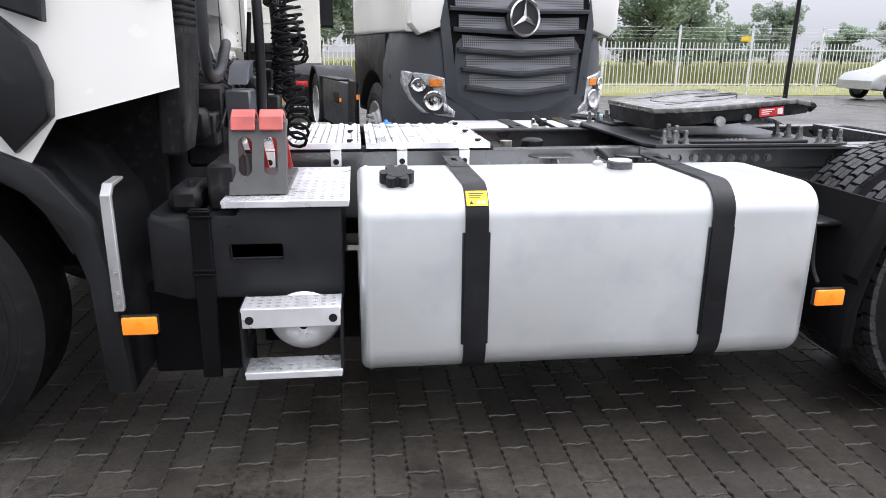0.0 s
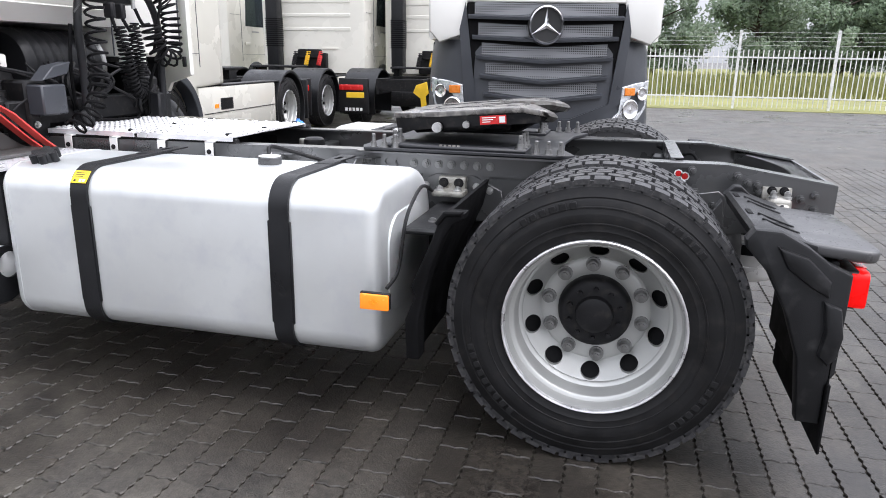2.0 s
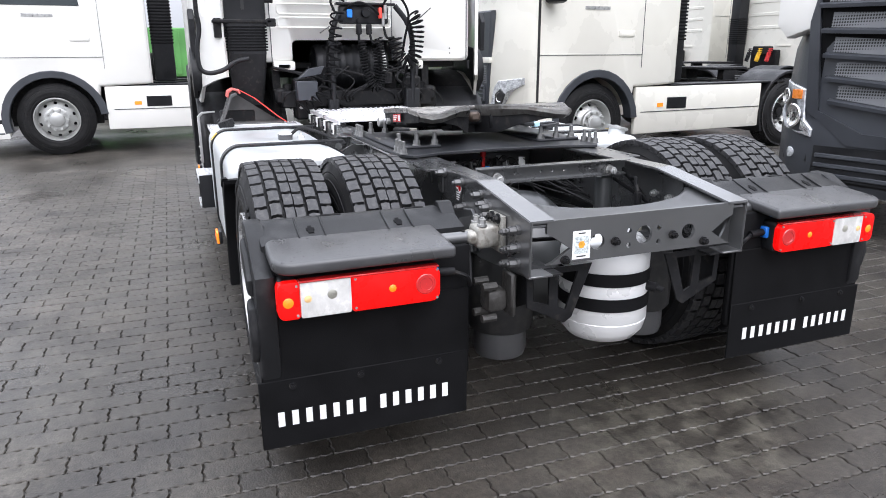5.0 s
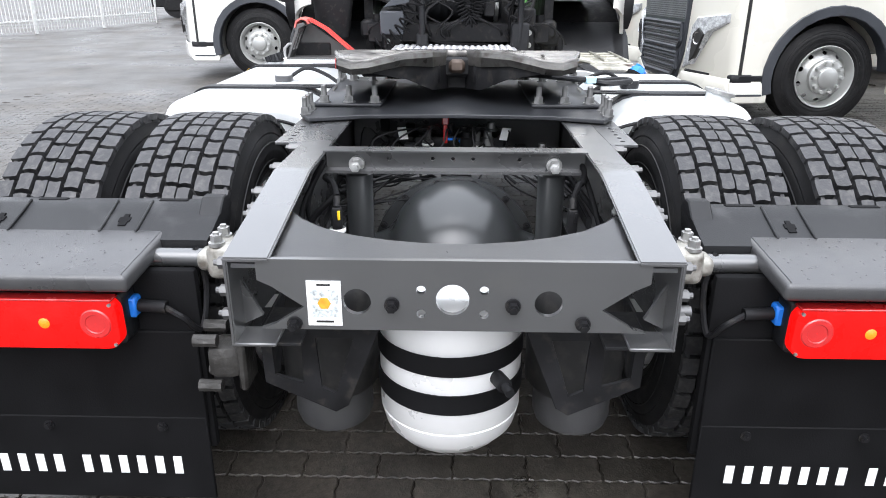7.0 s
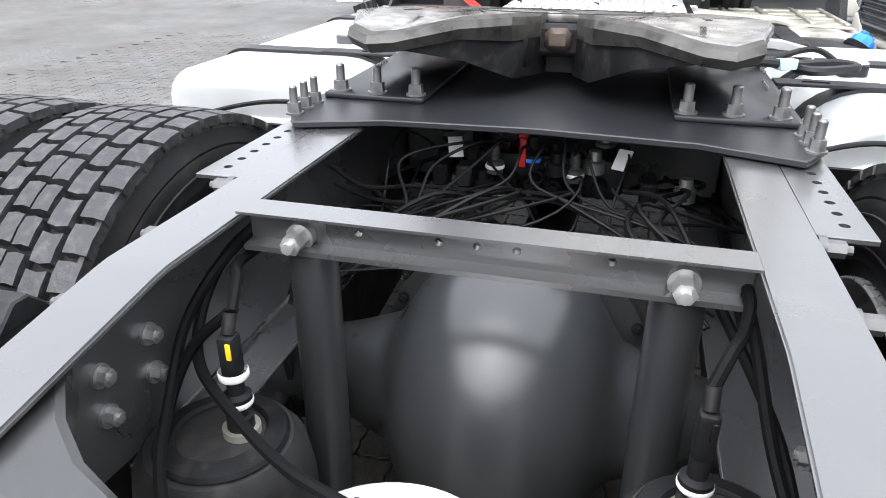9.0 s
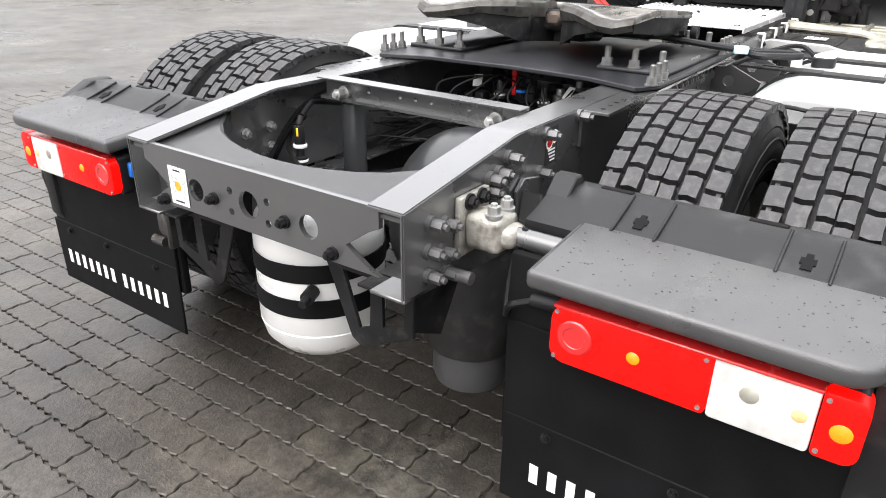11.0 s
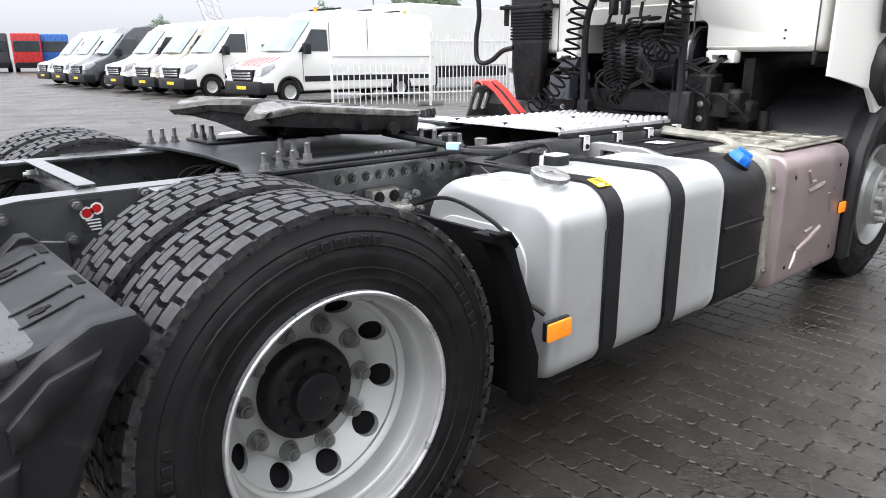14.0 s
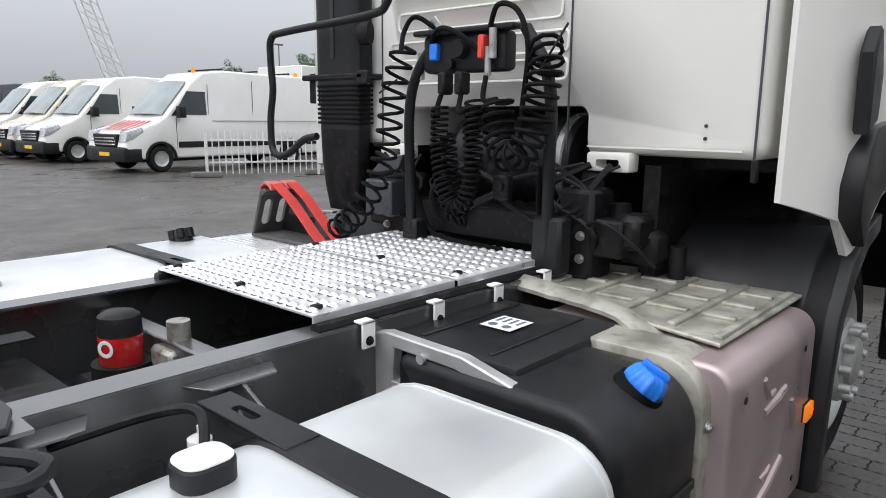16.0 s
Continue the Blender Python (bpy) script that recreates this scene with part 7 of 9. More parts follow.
for pts in ([(-2.76, -0.12, 1.78), (-2.72, -0.20, 1.83), (-2.70, -0.24, 1.78), (-2.66, -0.22, 1.70)], [(-2.70, 0.17, 1.76), (-2.68, 0.22, 1.83), (-2.67, 0.31, 1.80), (-2.66, 0.36, 1.68), (-2.68, 0.33, 1.50), (-2.70, 0.31, 1.36)],
            [(-2.70, -0.03, 1.58), (-2.67, -0.04, 1.50), (-2.66, -0.03, 1.46)], [(-2.70, 0.05, 1.56), (-2.66, 0.07, 1.48), (-2.66, 0.12, 1.50)], [(-2.69, 0.165, 1.60), (-2.66, 0.18, 1.52), (-2.66, 0.24, 1.52)],
            [(-2.75, -0.16, 1.70), (-2.68, -0.05, 1.77), (-2.67, 0.05, 1.75), (-2.69, 0.13, 1.69)], [(-2.76, -0.26, 1.50), (-2.78, -0.27, 1.25), (-2.80, -0.22, 1.05), (-2.76, -0.1, 1.0), (-2.76, 0.2, 0.985)], [(-2.74, 0.37, 1.30), (-2.78, 0.34, 1.15), (-2.80, 0.36, 1.02)]):
    bm = B()
    tube(bm, bend(pts, 7), 0.0095, 7)
    part("cable", bm, FLAP, truck, "black cable")
for a, b_ in (((-2.68, 0.40, 1.62), (-2.62, 0.53, 1.74)), ((-2.68, -0.26, 1.60), (-2.66, -0.34, 1.55))):
    bm = B()
    cy(bm, a, b_, 0.004, 6)
    part("cable_tie", bm, INK, truck)
bm = B()
bx(bm, -2.84, -2.74, -0.52, -0.36, 1.05, 1.20, 0.008)
prism(bm, [(-0.50, 1.22), (-0.33, 1.25), (-0.30, 1.31), (-0.42, 1.29)], "x", -2.83, -2.75, 0.004)
part("dummy_coupling", bm, GREY, truck, "grey plastic hose parking box")
bm = B()
bx(bm, -2.77, -2.73, 0.17, 0.24, 1.17, 1.26, 0.008)
cy(bm, (-2.73, 0.205, 1.22), (-2.72, 0.205, 1.22), 0.02, 14)
part("work_socket", bm, DARK, truck)
rg = random.Random(9)
for k in range(14):
    bm = B()
    y = rg.uniform(-0.55, 0.55)
    pts = [(-2.86 - rg.uniform(0, 0.1), y, 0.98), (-2.84, y + rg.uniform(-0.1, 0.1), 1.08), (-2.86, y + rg.uniform(-0.2, 0.2), 1.2), (-2.95, y + rg.uniform(-0.2, 0.2), 1.30)]
    tube(bm, bend(pts, 5), rg.choice((0.006, 0.009, 0.012)), 6)
    part("engine_hose", bm, DARK, truck)


# ---- parked trucks ----
def add_wheel(src, parent, m):
    w = share(src, m, parent)
    for c in src.children:
        share(c, c.matrix_basis.copy(), w)
    return w


def grille_mesh_material():
    m = mat("perforated_grille", (0.035, 0.037, 0.04), 0.5, 0, 0.1, 4, 0)
    n, l = m.node_tree.nodes, m.node_tree.links
    tc, vo = n.new("ShaderNodeTexCoord"), n.new("ShaderNodeTexVoronoi")
    vo.inputs["Scale"].default_value, vo.inputs["Randomness"].default_value = 46.0, 0.0
    l.new(tc.outputs["Object"], vo.inputs["Vector"])
    r = n.new("ShaderNodeMapRange")
    r.inputs["From Min"].default_value, r.inputs["From Max"].default_value = 0.30, 0.42
    l.new(vo.outputs["Distance"], r.inputs["Value"])
    mx = n.new("ShaderNodeMixRGB")
    mx.inputs[1].default_value, mx.inputs[2].default_value = (0.002, 0.002, 0.002, 1), (0.17, 0.175, 0.185, 1)
    l.new(r.outputs[0], mx.inputs[0])
    l.new(mx.outputs[0], n["Principled BSDF"].inputs["Base Color"])
    return m


MESH = grille_mesh_material()
LENS = mat("clear_headlamp_glass", (0.62, 0.64, 0.66), 0.12, 0.3, 0.4, 22, 0.3, 60, coat=0.8, second=(0.3, 0.31, 0.32), amount=0.5)
TINT = mat("orange_indicator_lens", (0.75, 0.22, 0.03), 0.25, 0, 0.1, 20, 0.1)
PLATE_Y = mat("yellow_number_plate", (0.85, 0.55, 0.03), 0.4, 0, 0.05, 10, 0)


def chassis_back(t, axle, end, skirt, skirt_mat, plate=True, lamp_mat=REDOFF, stripe=True):
    """The rear of a tractor: rails, skirts, drive wheels, mudguards, lamps; rearwards is +y."""
    bm = B()
    for s in (-1, 1):
        bx(bm, s * 0.43 - 0.04, s * 0.43 + 0.04, 1.2, end, 0.66, 0.95, 0.006)
    bx(bm, -0.4, 0.4, end - 0.06, end, 0.72, 0.95, 0.006)
    bx(bm, -0.35, 0.35, axle - 0.5, axle + 0.3, 0.4, 0.7, 0.05, 2)
    part("chassis", bm, DARK, t)
    bm = B()
    prism(bm, [(-0.48, axle - 0.75), (0.48, axle - 0.75), (0.45, axle - 0.05), (0.15, axle + 0.1), (0, axle - 0.25), (-0.15, axle + 0.1), (-0.45, axle - 0.05)], "z", 1.12, 1.16, 0.008)
    bx(bm, -0.5, 0.5, axle - 0.85, axle - 0.1, 0.95, 0.97)
    bx(bm, 0.33, 0.45, axle - 0.55, axle - 0.3, 0.97, 1.12)
    bx(bm, -0.45, -0.33, axle - 0.55, axle - 0.3, 0.97, 1.12)
    part("fifth_wheel", bm, DARK, t, "dark fifth-wheel coupling")
    for s in (-1, 1):
        m = pose(s * 1.07, axle, 0.505, 0, 0, 90 if s > 0 else -90)
        add_wheel(wheel_l, t, m)
        bm = B()
        o = arch(axle, 0.505, 0.62, 205, -25, 16)
        i = arch(axle, 0.505, 0.58, -25, 205, 16)
        pts = [(p[0], p[1]) for p in o] + [(p[0], p[1]) for p in i]
        prism(bm, pts, "x", s * 0.58, s * 1.25, 0.006)
        part("rear_mudguard", bm, PLASTIC, t, "black plastic mudguard")
        if skirt:
            bm = B()
            y0, y1 = skirt
            x0, x1 = (1.16, 1.225) if s > 0 else (-1.225, -1.16)
            bx(bm, x0, x1, y0, y1, 0.33, 0.95, 0.02, 2)
            sk = part("side_skirt", bm, skirt_mat, t, "white plastic side skirt")
            bm = B()
            bx(bm, s * 1.227 - 0.004, s * 1.227 + 0.004, y0 + 0.1, y1 - 0.02, 0.615, 0.625)
            part("seam", bm, INK, sk)
            bm = B()
            bx(bm, s * 1.227 - 0.006, s * 1.227 + 0.006, y0 + 0.55, y0 + 0.9, 0.65, 0.80, 0.004)
            part("recess", bm, PLASTIC, sk)
            bm = B()
            bx(bm, s * 1.229 - 0.006, s * 1.229 + 0.006, y0 + 0.38, y0 + 0.48, 0.68, 0.73, 0.003)
            part("side_marker", bm, ORANGE, sk, "orange side marker")
            bm = B()
            bx(bm, min(s * 1.0, s * 1.22), max(s * 1.0, s * 1.22), y0 + 0.6, y1 + 0.5, 0.95, 0.975, 0.010, 2)
            part("skirt_top", bm, PLASTIC, t)
        bm = B()
        bx(bm, min(s * 0.62, s * 1.22), max(s * 0.62, s * 1.22), end - 0.05, end + 0.02, 0.28, 0.95, 0.02, 2)
        gd = part("mud_flap", bm, PLASTIC, t, "black mudguard back with rubber flap")
        bm = B()
        bx(bm, min(s * 0.72, s * 1.2), max(s * 0.72, s * 1.2), end + 0.015, end + 0.05, 0.72, 0.83, 0.012, 2)
        part("tail_lamp", bm, lamp_mat, t, "red rear lamp cluster")
        if stripe:
            bm = B()
            bx(bm, min(s * 0.78, s * 1.16), max(s * 0.78, s * 1.16), end + 0.018, end + 0.032, 0.50, 0.64, 0.006)
            part("warning_plate", bm, ORANGE, t, "orange reflective warning plate")
        bm = B()
        for k in range(5):
            x = s * 0.92 - 0.15 + k * 0.075
            bx(bm, x - 0.026, x + 0.026, end + 0.02, end + 0.0225, 0.33, 0.39)
        part("marking", bm, PRINT, gd)


def rear_stack(t, s, y, wall, z1=3.4):
    bm = B()
    bx(bm, s * 0.85 - 0.14, s * 0.85 + 0.14, y, y + 0.30, 1.0, z1, 0.03, 2)
    st = part("air_intake", bm, PLASTIC, t, "ribbed black air intake")
    first = None
    for k in range(14):
        if first is None:
            bm = B()
            bx(bm, s * 0.85 - 0.15, s * 0.85 + 0.15, y - 0.005, y + 0.31, 1.55, 1.575, 0.006)
            first = part("bellows_fold", bm, FLAP, st)
        else:
            share(first, Matrix.Translation((0, 0, 0.045 * k)), st)


def hoses(t, y, mats, z=1.75):
    bm = B()
    bx(bm, -0.38, 0.38, y - 0.10, y + 0.05, 0.98, 1.42, 0.03, 2)
    bx(bm, -0.28, 0.28, y + 0.03, y + 0.12, 1.3, 1.5, 0.02)
    part("hose_bracket", bm, DARK, t)
    for k, mm in enumerate(mats):
        x = -0.3 + 0.6 * k / max(1, len(mats) - 1)
        bm = B()
        tube(bm, coil([(x, y + 0.14, 1.45), (x + 0.05, y + 0.2, 1.15), (x + 0.02, y + 0.16, 1.35)], 12, 0.045, 0.008, 7), 0.009, 5)
        part("coiled_hose", bm, mm, t, "coiled brake hose")


RED_HOSE = mat("red_hose", (0.6, 0.03, 0.03), 0.5)
YEL_HOSE = mat("yellow_hose", (0.8, 0.5, 0.02), 0.5)


def cab_truck(name, label, at, paint, group="", cab_len=2.55, wb=3.62, skirt=True, detail_back=True):
    """A cab-over tractor, front towards -y, its left side towards +x."""
    t = thing(name, label, "truck", group, at)
    cx = 1.22

    def nose(mesh):
        """Draws the outer thirds of a front part back round the cab's corner."""
        for x in (-0.72, 0.72):
            bmesh.ops.bisect_plane(mesh, geom=mesh.verts[:] + mesh.edges[:] + mesh.faces[:], plane_co=(x, 0, 0), plane_no=(1, 0, 0))
        for v in mesh.verts:
            k = max(0.0, abs(v.co.x) - 0.72) / 0.52
            if v.co.y < 0.72:
                v.co.y += 0.24 * k * k * (1 - max(0.0, v.co.y) / 0.72)
        return mesh

    side = [(0.10, 0.30), (cx - 0.62, 0.30)] + arch(cx, 0.505, 0.62, 180, 20, 14) + [(cx + 0.62, 0.95), (cab_len, 0.98), (cab_len, 3.75), (0.75, 3.85), (0.42, 3.3), (0.06, 2.05), (0.0, 1.3), (0.0, 0.45)]
    bm = B()
    prism(bm, side, "x", -1.24, 1.24, 0.05, 3)
    cab = part("cab_body", nose(bm), paint, t, "off-white painted cab")
    for s in (-1, 1):
        bm = B()
        pts = arch(cx, 0.505, 0.68, 195, 5, 16) + arch(cx, 0.505, 0.58, 5, 195, 16)
        prism(bm, pts, "x", s * 1.10, s * 1.258, 0.008)
        part("wheel_arch", bm, GREY, t, "dark grey wheel arch trim")
        bm = B()
        prism(bm, arch(cx, 0.505, 0.60, 190, -10, 16), "x", s * 0.55, s * 0.86)
        part("wheel_housing", bm, DARK, t)
        add_wheel(front_l, t, pose(s * 1.03, cx, 0.505, 0, 0, 90 if s > 0 else -90))
        x = s * 1.243
        bm = B()
        prism(bm, [(0.40, 2.05), (0.62, 2.95), (1.62, 2.95), (1.70, 2.05)], "x", x - 0.006, x + 0.006, 0.004)
        part("side_window", bm, SCREEN, cab, "dark side window")
        for y0, y1, z0, z1 in ((1.92, 1.925, 1.2, 3.3), (0.34, 1.92, 1.36, 1.365), (1.94, 2.45, 2.30, 2.306)):
            bm = B()
            bx(bm, x - 0.004, x + 0.004, y0, y1, z0, z1)
            part("panel_seam", bm, GREY, cab)
        bm = B()
        bx(bm, x - 0.008, x + 0.005, 0.300, 0.332, 0.50, 2.2)
        part("corner_seam", bm, INK, cab, "black gap behind the corner panel")
        bm = B()
        bx(bm, x - 0.03, x + 0.012, 1.52, 1.78, 1.58, 1.66, 0.012, 2)
        part("door_handle", bm, paint, cab)
        bm = B()
        bx(bm, x - 0.003, x + 0.003, 0.98, 1.36, 1.90, 1.94)
        part("marking", bm, STEEL, cab)
        bm = B()
        bx(bm, s * 1.26, s * 1.50, 0.35, 0.55, 1.95, 2.75, 0.05, 2)
        cy(bm, (s * 1.2, 0.45, 2.7), (s * 1.3, 0.45, 2.7), 0.02, 8)
        part("mirror", bm, PLASTIC, cab, "black door mirror")
        bm = B()
        prism(bm, [(s * 0.62, 0.54), (s * 0.80, 0.60), (s * 0.98, 0.92), (s * 1.16, 1.02), (s * 1.16, 1.10), (s * 0.84, 1.06), (s * 0.76, 0.98)], "y", -0.022, 0.08, 0.010)
        hl = part("headlight", nose(bm), LENS, cab, "tall clear headlight with dark trim")
        bm = B()
        prism(bm, [(s * 0.78, 0.62), (s * 0.84, 0.66), (s * 0.96, 0.90), (s * 0.88, 0.96), (s * 0.80, 0.90)], "y", -0.030, 0.02, 0.006)
        part("lamp_pod", nose(bm), INK, hl)
        bm = B()
        lathe(bm, [(0.001, 0.0), (0.03, 0.006), (0.05, 0.0), (0.06, -0.012)], "y", (s * 0.885, -0.026, 0.86), 18)
        part("reflector", nose(bm), CHROME, hl)
        bm = B()
        bx(bm, min(s * 0.66, s * 1.25), max(s * 0.66, s * 1.25), -0.012, 0.30, 0.435, 0.54, 0.012)
        part("bumper_slot", nose(bm), PLASTIC, cab)
        bm = B()
        bx(bm, min(s * 1.20, s * 1.252), max(s * 1.20, s * 1.252), 0.305, cx - 0.60, 0.475, 0.53, 0.008)
        part("side_strip", bm, PLASTIC, cab)
        bm = B()
        bx(bm, min(s * 1.19, s * 1.255), max(s * 1.19, s * 1.255), 0.22, cx - 0.60, 0.26, 0.47, 0.02, 2)
        st = part("step", bm, paint, cab)
        bm = B()
        bx(bm, min(s * 1.245, s * 1.262), max(s * 1.245, s * 1.262), 0.26, cx - 0.66, 0.33, 0.35, 0.004)
        part("step_edge", bm, GREY, st)
    # grille: dark trapezium, two pressed frames with slats, mesh above
    bm = B()
    prism(bm, [(-0.46, 0.385), (0.46, 0.385), (0.60, 0.70), (0.66, 1.30), (0.70, 1.90), (-0.70, 1.90), (-0.66, 1.30), (-0.60, 0.70)], "y", -0.035, 0.05, 0.02)
    gr = part("grille", bm, GREY, t, "dark grille with pressed frames")
    for z0, z1, w0, w1 in ((0.45, 0.685, 0.40, 0.52), (0.74, 0.98, 0.50, 0.57)):
        bm = B()
        prism(bm, [(-w0, z0), (w0, z0), (w1, z0 + 0.07), (w1, z1), (-w1, z1), (-w1, z0 + 0.07)], "y", -0.045, -0.03)
        part("grille_panel", bm, MESH, gr)
        bm = B()
        tube(bm, [(x, -0.05, z) for x, z in ((-w0, z0), (w0, z0), (w1, z0 + 0.07), (w1, z1), (-w1, z1), (-w1, z0 + 0.07))], 0.020, 6, True)
        part("grille_frame", bm, GREY, gr, "grey pressed grille frame")
        for q in range(3):
            bm = B()
            z = z0 + 0.075 + q * 0.055
            bx(bm, -w1 * 0.96, w1 * 0.96, -0.068, -0.04, z, z + 0.022, 0.005)
            part("slat", bm, GREY, gr)
    bm = B()
    bx(bm, -0.60, 0.60, -0.042, -0.03, 1.03, 1.24)
    part("upper_mesh", bm, MESH, gr)
    bm = B()
    bx(bm, -0.68, 0.68, -0.05, 0.02, 1.27, 1.34, 0.012, 2)
    part("grille_bar", bm, paint, gr)
    bm = B()
    prism(bm, [(-1.24, 0.29), (1.24, 0.29), (1.24, 0.50), (0.62, 0.52), (0.46, 0.36), (-0.46, 0.36), (-0.62, 0.52), (-1.24, 0.50)], "y", -0.035, 0.20, 0.03, 3)
    part("bumper", nose(bm), paint, t, "off-white front bumper")
    bm = B()
    sheet(bm, [[(-1.12, 0.03, 2.12), (-0.56, 0.03, 2.12), (0.56, 0.03, 2.12), (1.12, 0.03, 2.12)], [(-1.05, 0.36, 3.2), (-0.5, 0.36, 3.2), (0.5, 0.36, 3.2), (1.05, 0.36, 3.2)]], (0, -0.02, 0.003))
    part("windscreen", nose(bm), SCREEN, cab, "dark windscreen")
    bm = B()
    for k in range(4):
        bx(bm, -0.9, 0.9, cab_len - 0.01, cab_len + 0.012, 1.9 + k * 0.3, 1.98 + k * 0.3, 0.01)
    bx(bm, -0.6, -0.2, cab_len - 0.01, cab_len + 0.02, 1.5, 1.53)
    part("rear_rib", bm, paint, cab)
    axle = cx + wb
    chassis_back(t, axle, axle + 0.85, (cx + 0.66, axle - 0.60) if skirt else None, paint, stripe=skirt)
    rear_stack(t, 1, cab_len + 0.05, 0)
    hoses(t, cab_len + 0.15, (RED_HOSE, YEL_HOSE, DARK))
    return t


cab_truck("parked_truck", "off-white tractor unit with black grille facing the yard lane", pose(-6.13, 2.33, 0, 0, 0, 5.0), CREAM, "parked trucks")
cab_truck("parked_truck", "off-white tractor unit parked behind the cab", pose(-9.6, 2.35, 0, 0, 0, 4.0), CREAM, "parked trucks")
cab_truck("parked_truck", "off-white tractor unit with long white skirts standing crosswise", pose(-9.75, -4.25, 0, 0, 0, 3), WHITE, "parked trucks")
cab_truck("parked_truck", "off-white tractor seen from behind with red and yellow hoses", pose(-7.1, 14.38, 0, 0, 0, 182.3), CREAM, "parked trucks")
cab_truck("parked_truck", "off-white tractor far along the row seen from behind", pose(-10.73, 14.73, 0, 0, 0, 182.3), CREAM, "parked trucks")
cab_truck("parked_truck", "off-white tractor at the far end of the row", pose(-14.4, 15.0, 0, 0, 0, 182.3), CREAM, "parked trucks")
flag_truck = cab_truck("parked_truck", "white tractor unit seen from behind with yellow flag", pose(-4.4, 15.2, 0, 0, 0, 182.3), CREAM, "parked trucks", skirt=False)
bm = B()
bx(bm, 0.6, 0.95, 6.022, 6.034, 0.60, 0.70, 0.004)
part("number_plate", bm, PLATE_Y, flag_truck, "yellow number plate with dark bars")
bm = B()
prism(bm, [(-0.62, 0.92), (-0.42, 0.86), (-0.36, 0.72), (-0.5, 0.62), (-0.52, 0.44), (-0.62, 0.5), (-0.6, 0.66), (-0.66, 0.72)], "y", 6.02, 6.05, 0.008)
part("tow_flag", bm, YEL_HOSE, flag_truck, "yellow plastic cover")


def grey_front_truck():
    """The tractor with the wide grey grille, its front towards -y."""
    t = thing("grey_grille_truck", "white tractor unit with dark grey bumper and chrome-ringed emblem", "truck", "parked trucks", pose(-0.77, 3.56, 0, 0, 0, 12.5) @ Matrix.Diagonal((0.91, 1, 1, 1)))
    side = [(0.05, 1.53), (2.25, 1.53), (2.25, 3.8), (0.7, 3.85), (0.35, 3.2), (0.06, 2.02)]
    bm = B()
    prism(bm, side, "x", -1.22, 1.22, 0.04, 3)
    cab = part("cab_body", bm, WHITE, t, "white painted cab")
    bm = B()
    prism(bm, [(0.80, 1.526), (0.80, 0.98), (1.0, 0.98)] + arch(1.40, 0.505, 0.64, 125, 20, 10) + [(2.1, 0.95), (2.25, 0.98), (2.25, 1.526)], "x", -1.21, 1.21, 0.02, 2)
    part("lower_side", bm, PLASTIC, t, "black lower cab side with wheel arches")
    # white front panel whose lower corners reach down beside the grille
    for s in (-1, 1):
        bm = B()
        prism(bm, [(s * 0.80, 1.88), (s * 0.84, 1.72), (s * 0.87, 1.57), (s * 1.10, 1.50), (s * 1.20, 1.60), (s * 1.21, 2.1), (s * 0.8, 2.1)], "y", -0.09, 0.08, 0.03, 2)
        part("corner_panel", bm, WHITE, cab)
        # grey bumper corner, wrapped round to the side
        bm = B()
        outline = [(0.0, -0.10), (0.70, -0.10), (0.96, -0.04), (1.14, 0.10), (1.235, 0.34), (1.24, 0.86)]

        def wrap(mesh):
            """Lays flat front parts round the bumper's corner."""
            for v in mesh.verts:
                for (xa, ya), (xb, yb) in zip(outline, outline[1:]):
                    if xa <= abs(v.co.x) <= xb:
                        v.co.y += ya + (yb - ya) * (abs(v.co.x) - xa) / (xb - xa) + 0.10
                        break

        levels = [(0.32, 0.96, 0.05), (0.42, 1.0, 0.0), (0.66, 1.0, -0.01), (0.80, 1.0, -0.02), (1.15, 0.985, 0.0), (1.42, 0.965, 0.0), (1.53, 0.94, 0.02)]
        rows = [[(s * x * k, y + dy, z) for x, y in outline] for z, k, dy in levels]
        sheet(bm, rows)
        bmesh.ops.recalc_face_normals(bm, faces=bm.faces[:])
        corner = part("bumper_corner", bm, GREY, t, "dark grey plastic bumper corner", 60)
        bm = B()
        prism(bm, [(s * 0.84, 1.11), (s * 0.98, 1.145), (s * 1.19, 1.17), (s * 1.20, 1.06), (s * 1.15, 0.90), (s * 1.06, 0.79), (s * 0.88, 0.76), (s * 0.74, 0.742), (s * 0.73, 0.80), (s * 0.82, 0.875)], "y", -0.140, 0.02, 0.010)
        wrap(bm)
        hl = part("headlight", bm, LENS, t, "clear headlight with orange indicator")
        for x, z, r in ((0.95, 0.90, 0.085), (1.085, 1.045, 0.058)):
            bm = B()
            lathe(bm, [(0.001, 0.0), (r * 0.5, 0.008), (r * 0.8, 0.0), (r, -0.012), (r * 1.12, -0.002)], "y", (s * x, -0.146, z), 24)
            wrap(bm)
            part("reflector", bm, CHROME, hl)
        bm = B()
        bx(bm, min(s * 0.87, s * 0.99), max(s * 0.87, s * 0.99), -0.146, -0.12, 1.03, 1.105, 0.006)
        wrap(bm)
        part("indicator", bm, TINT, hl, "orange indicator lens")
        for k in range(7):
            bm = B()
            x = s * (0.765 + k * 0.014)
            bx(bm, x - 0.006, x + 0.006, -0.146, -0.12, 0.77 + k * 0.004, 0.82 + k * 0.010, 0.002)
            wrap(bm)
            part("lens_rib", bm, CHROME, hl)
        bm = B()
        prism(bm, [(s * 0.76, 0.53), (s * 1.05, 0.53), (s * 1.12, 0.62), (s * 1.05, 0.68), (s * 0.76, 0.66)], "y", -0.108, -0.02, 0.010)
        wrap(bm)
        fg = part("fog_lamp_recess", bm, PLASTIC, t)
        bm = B()
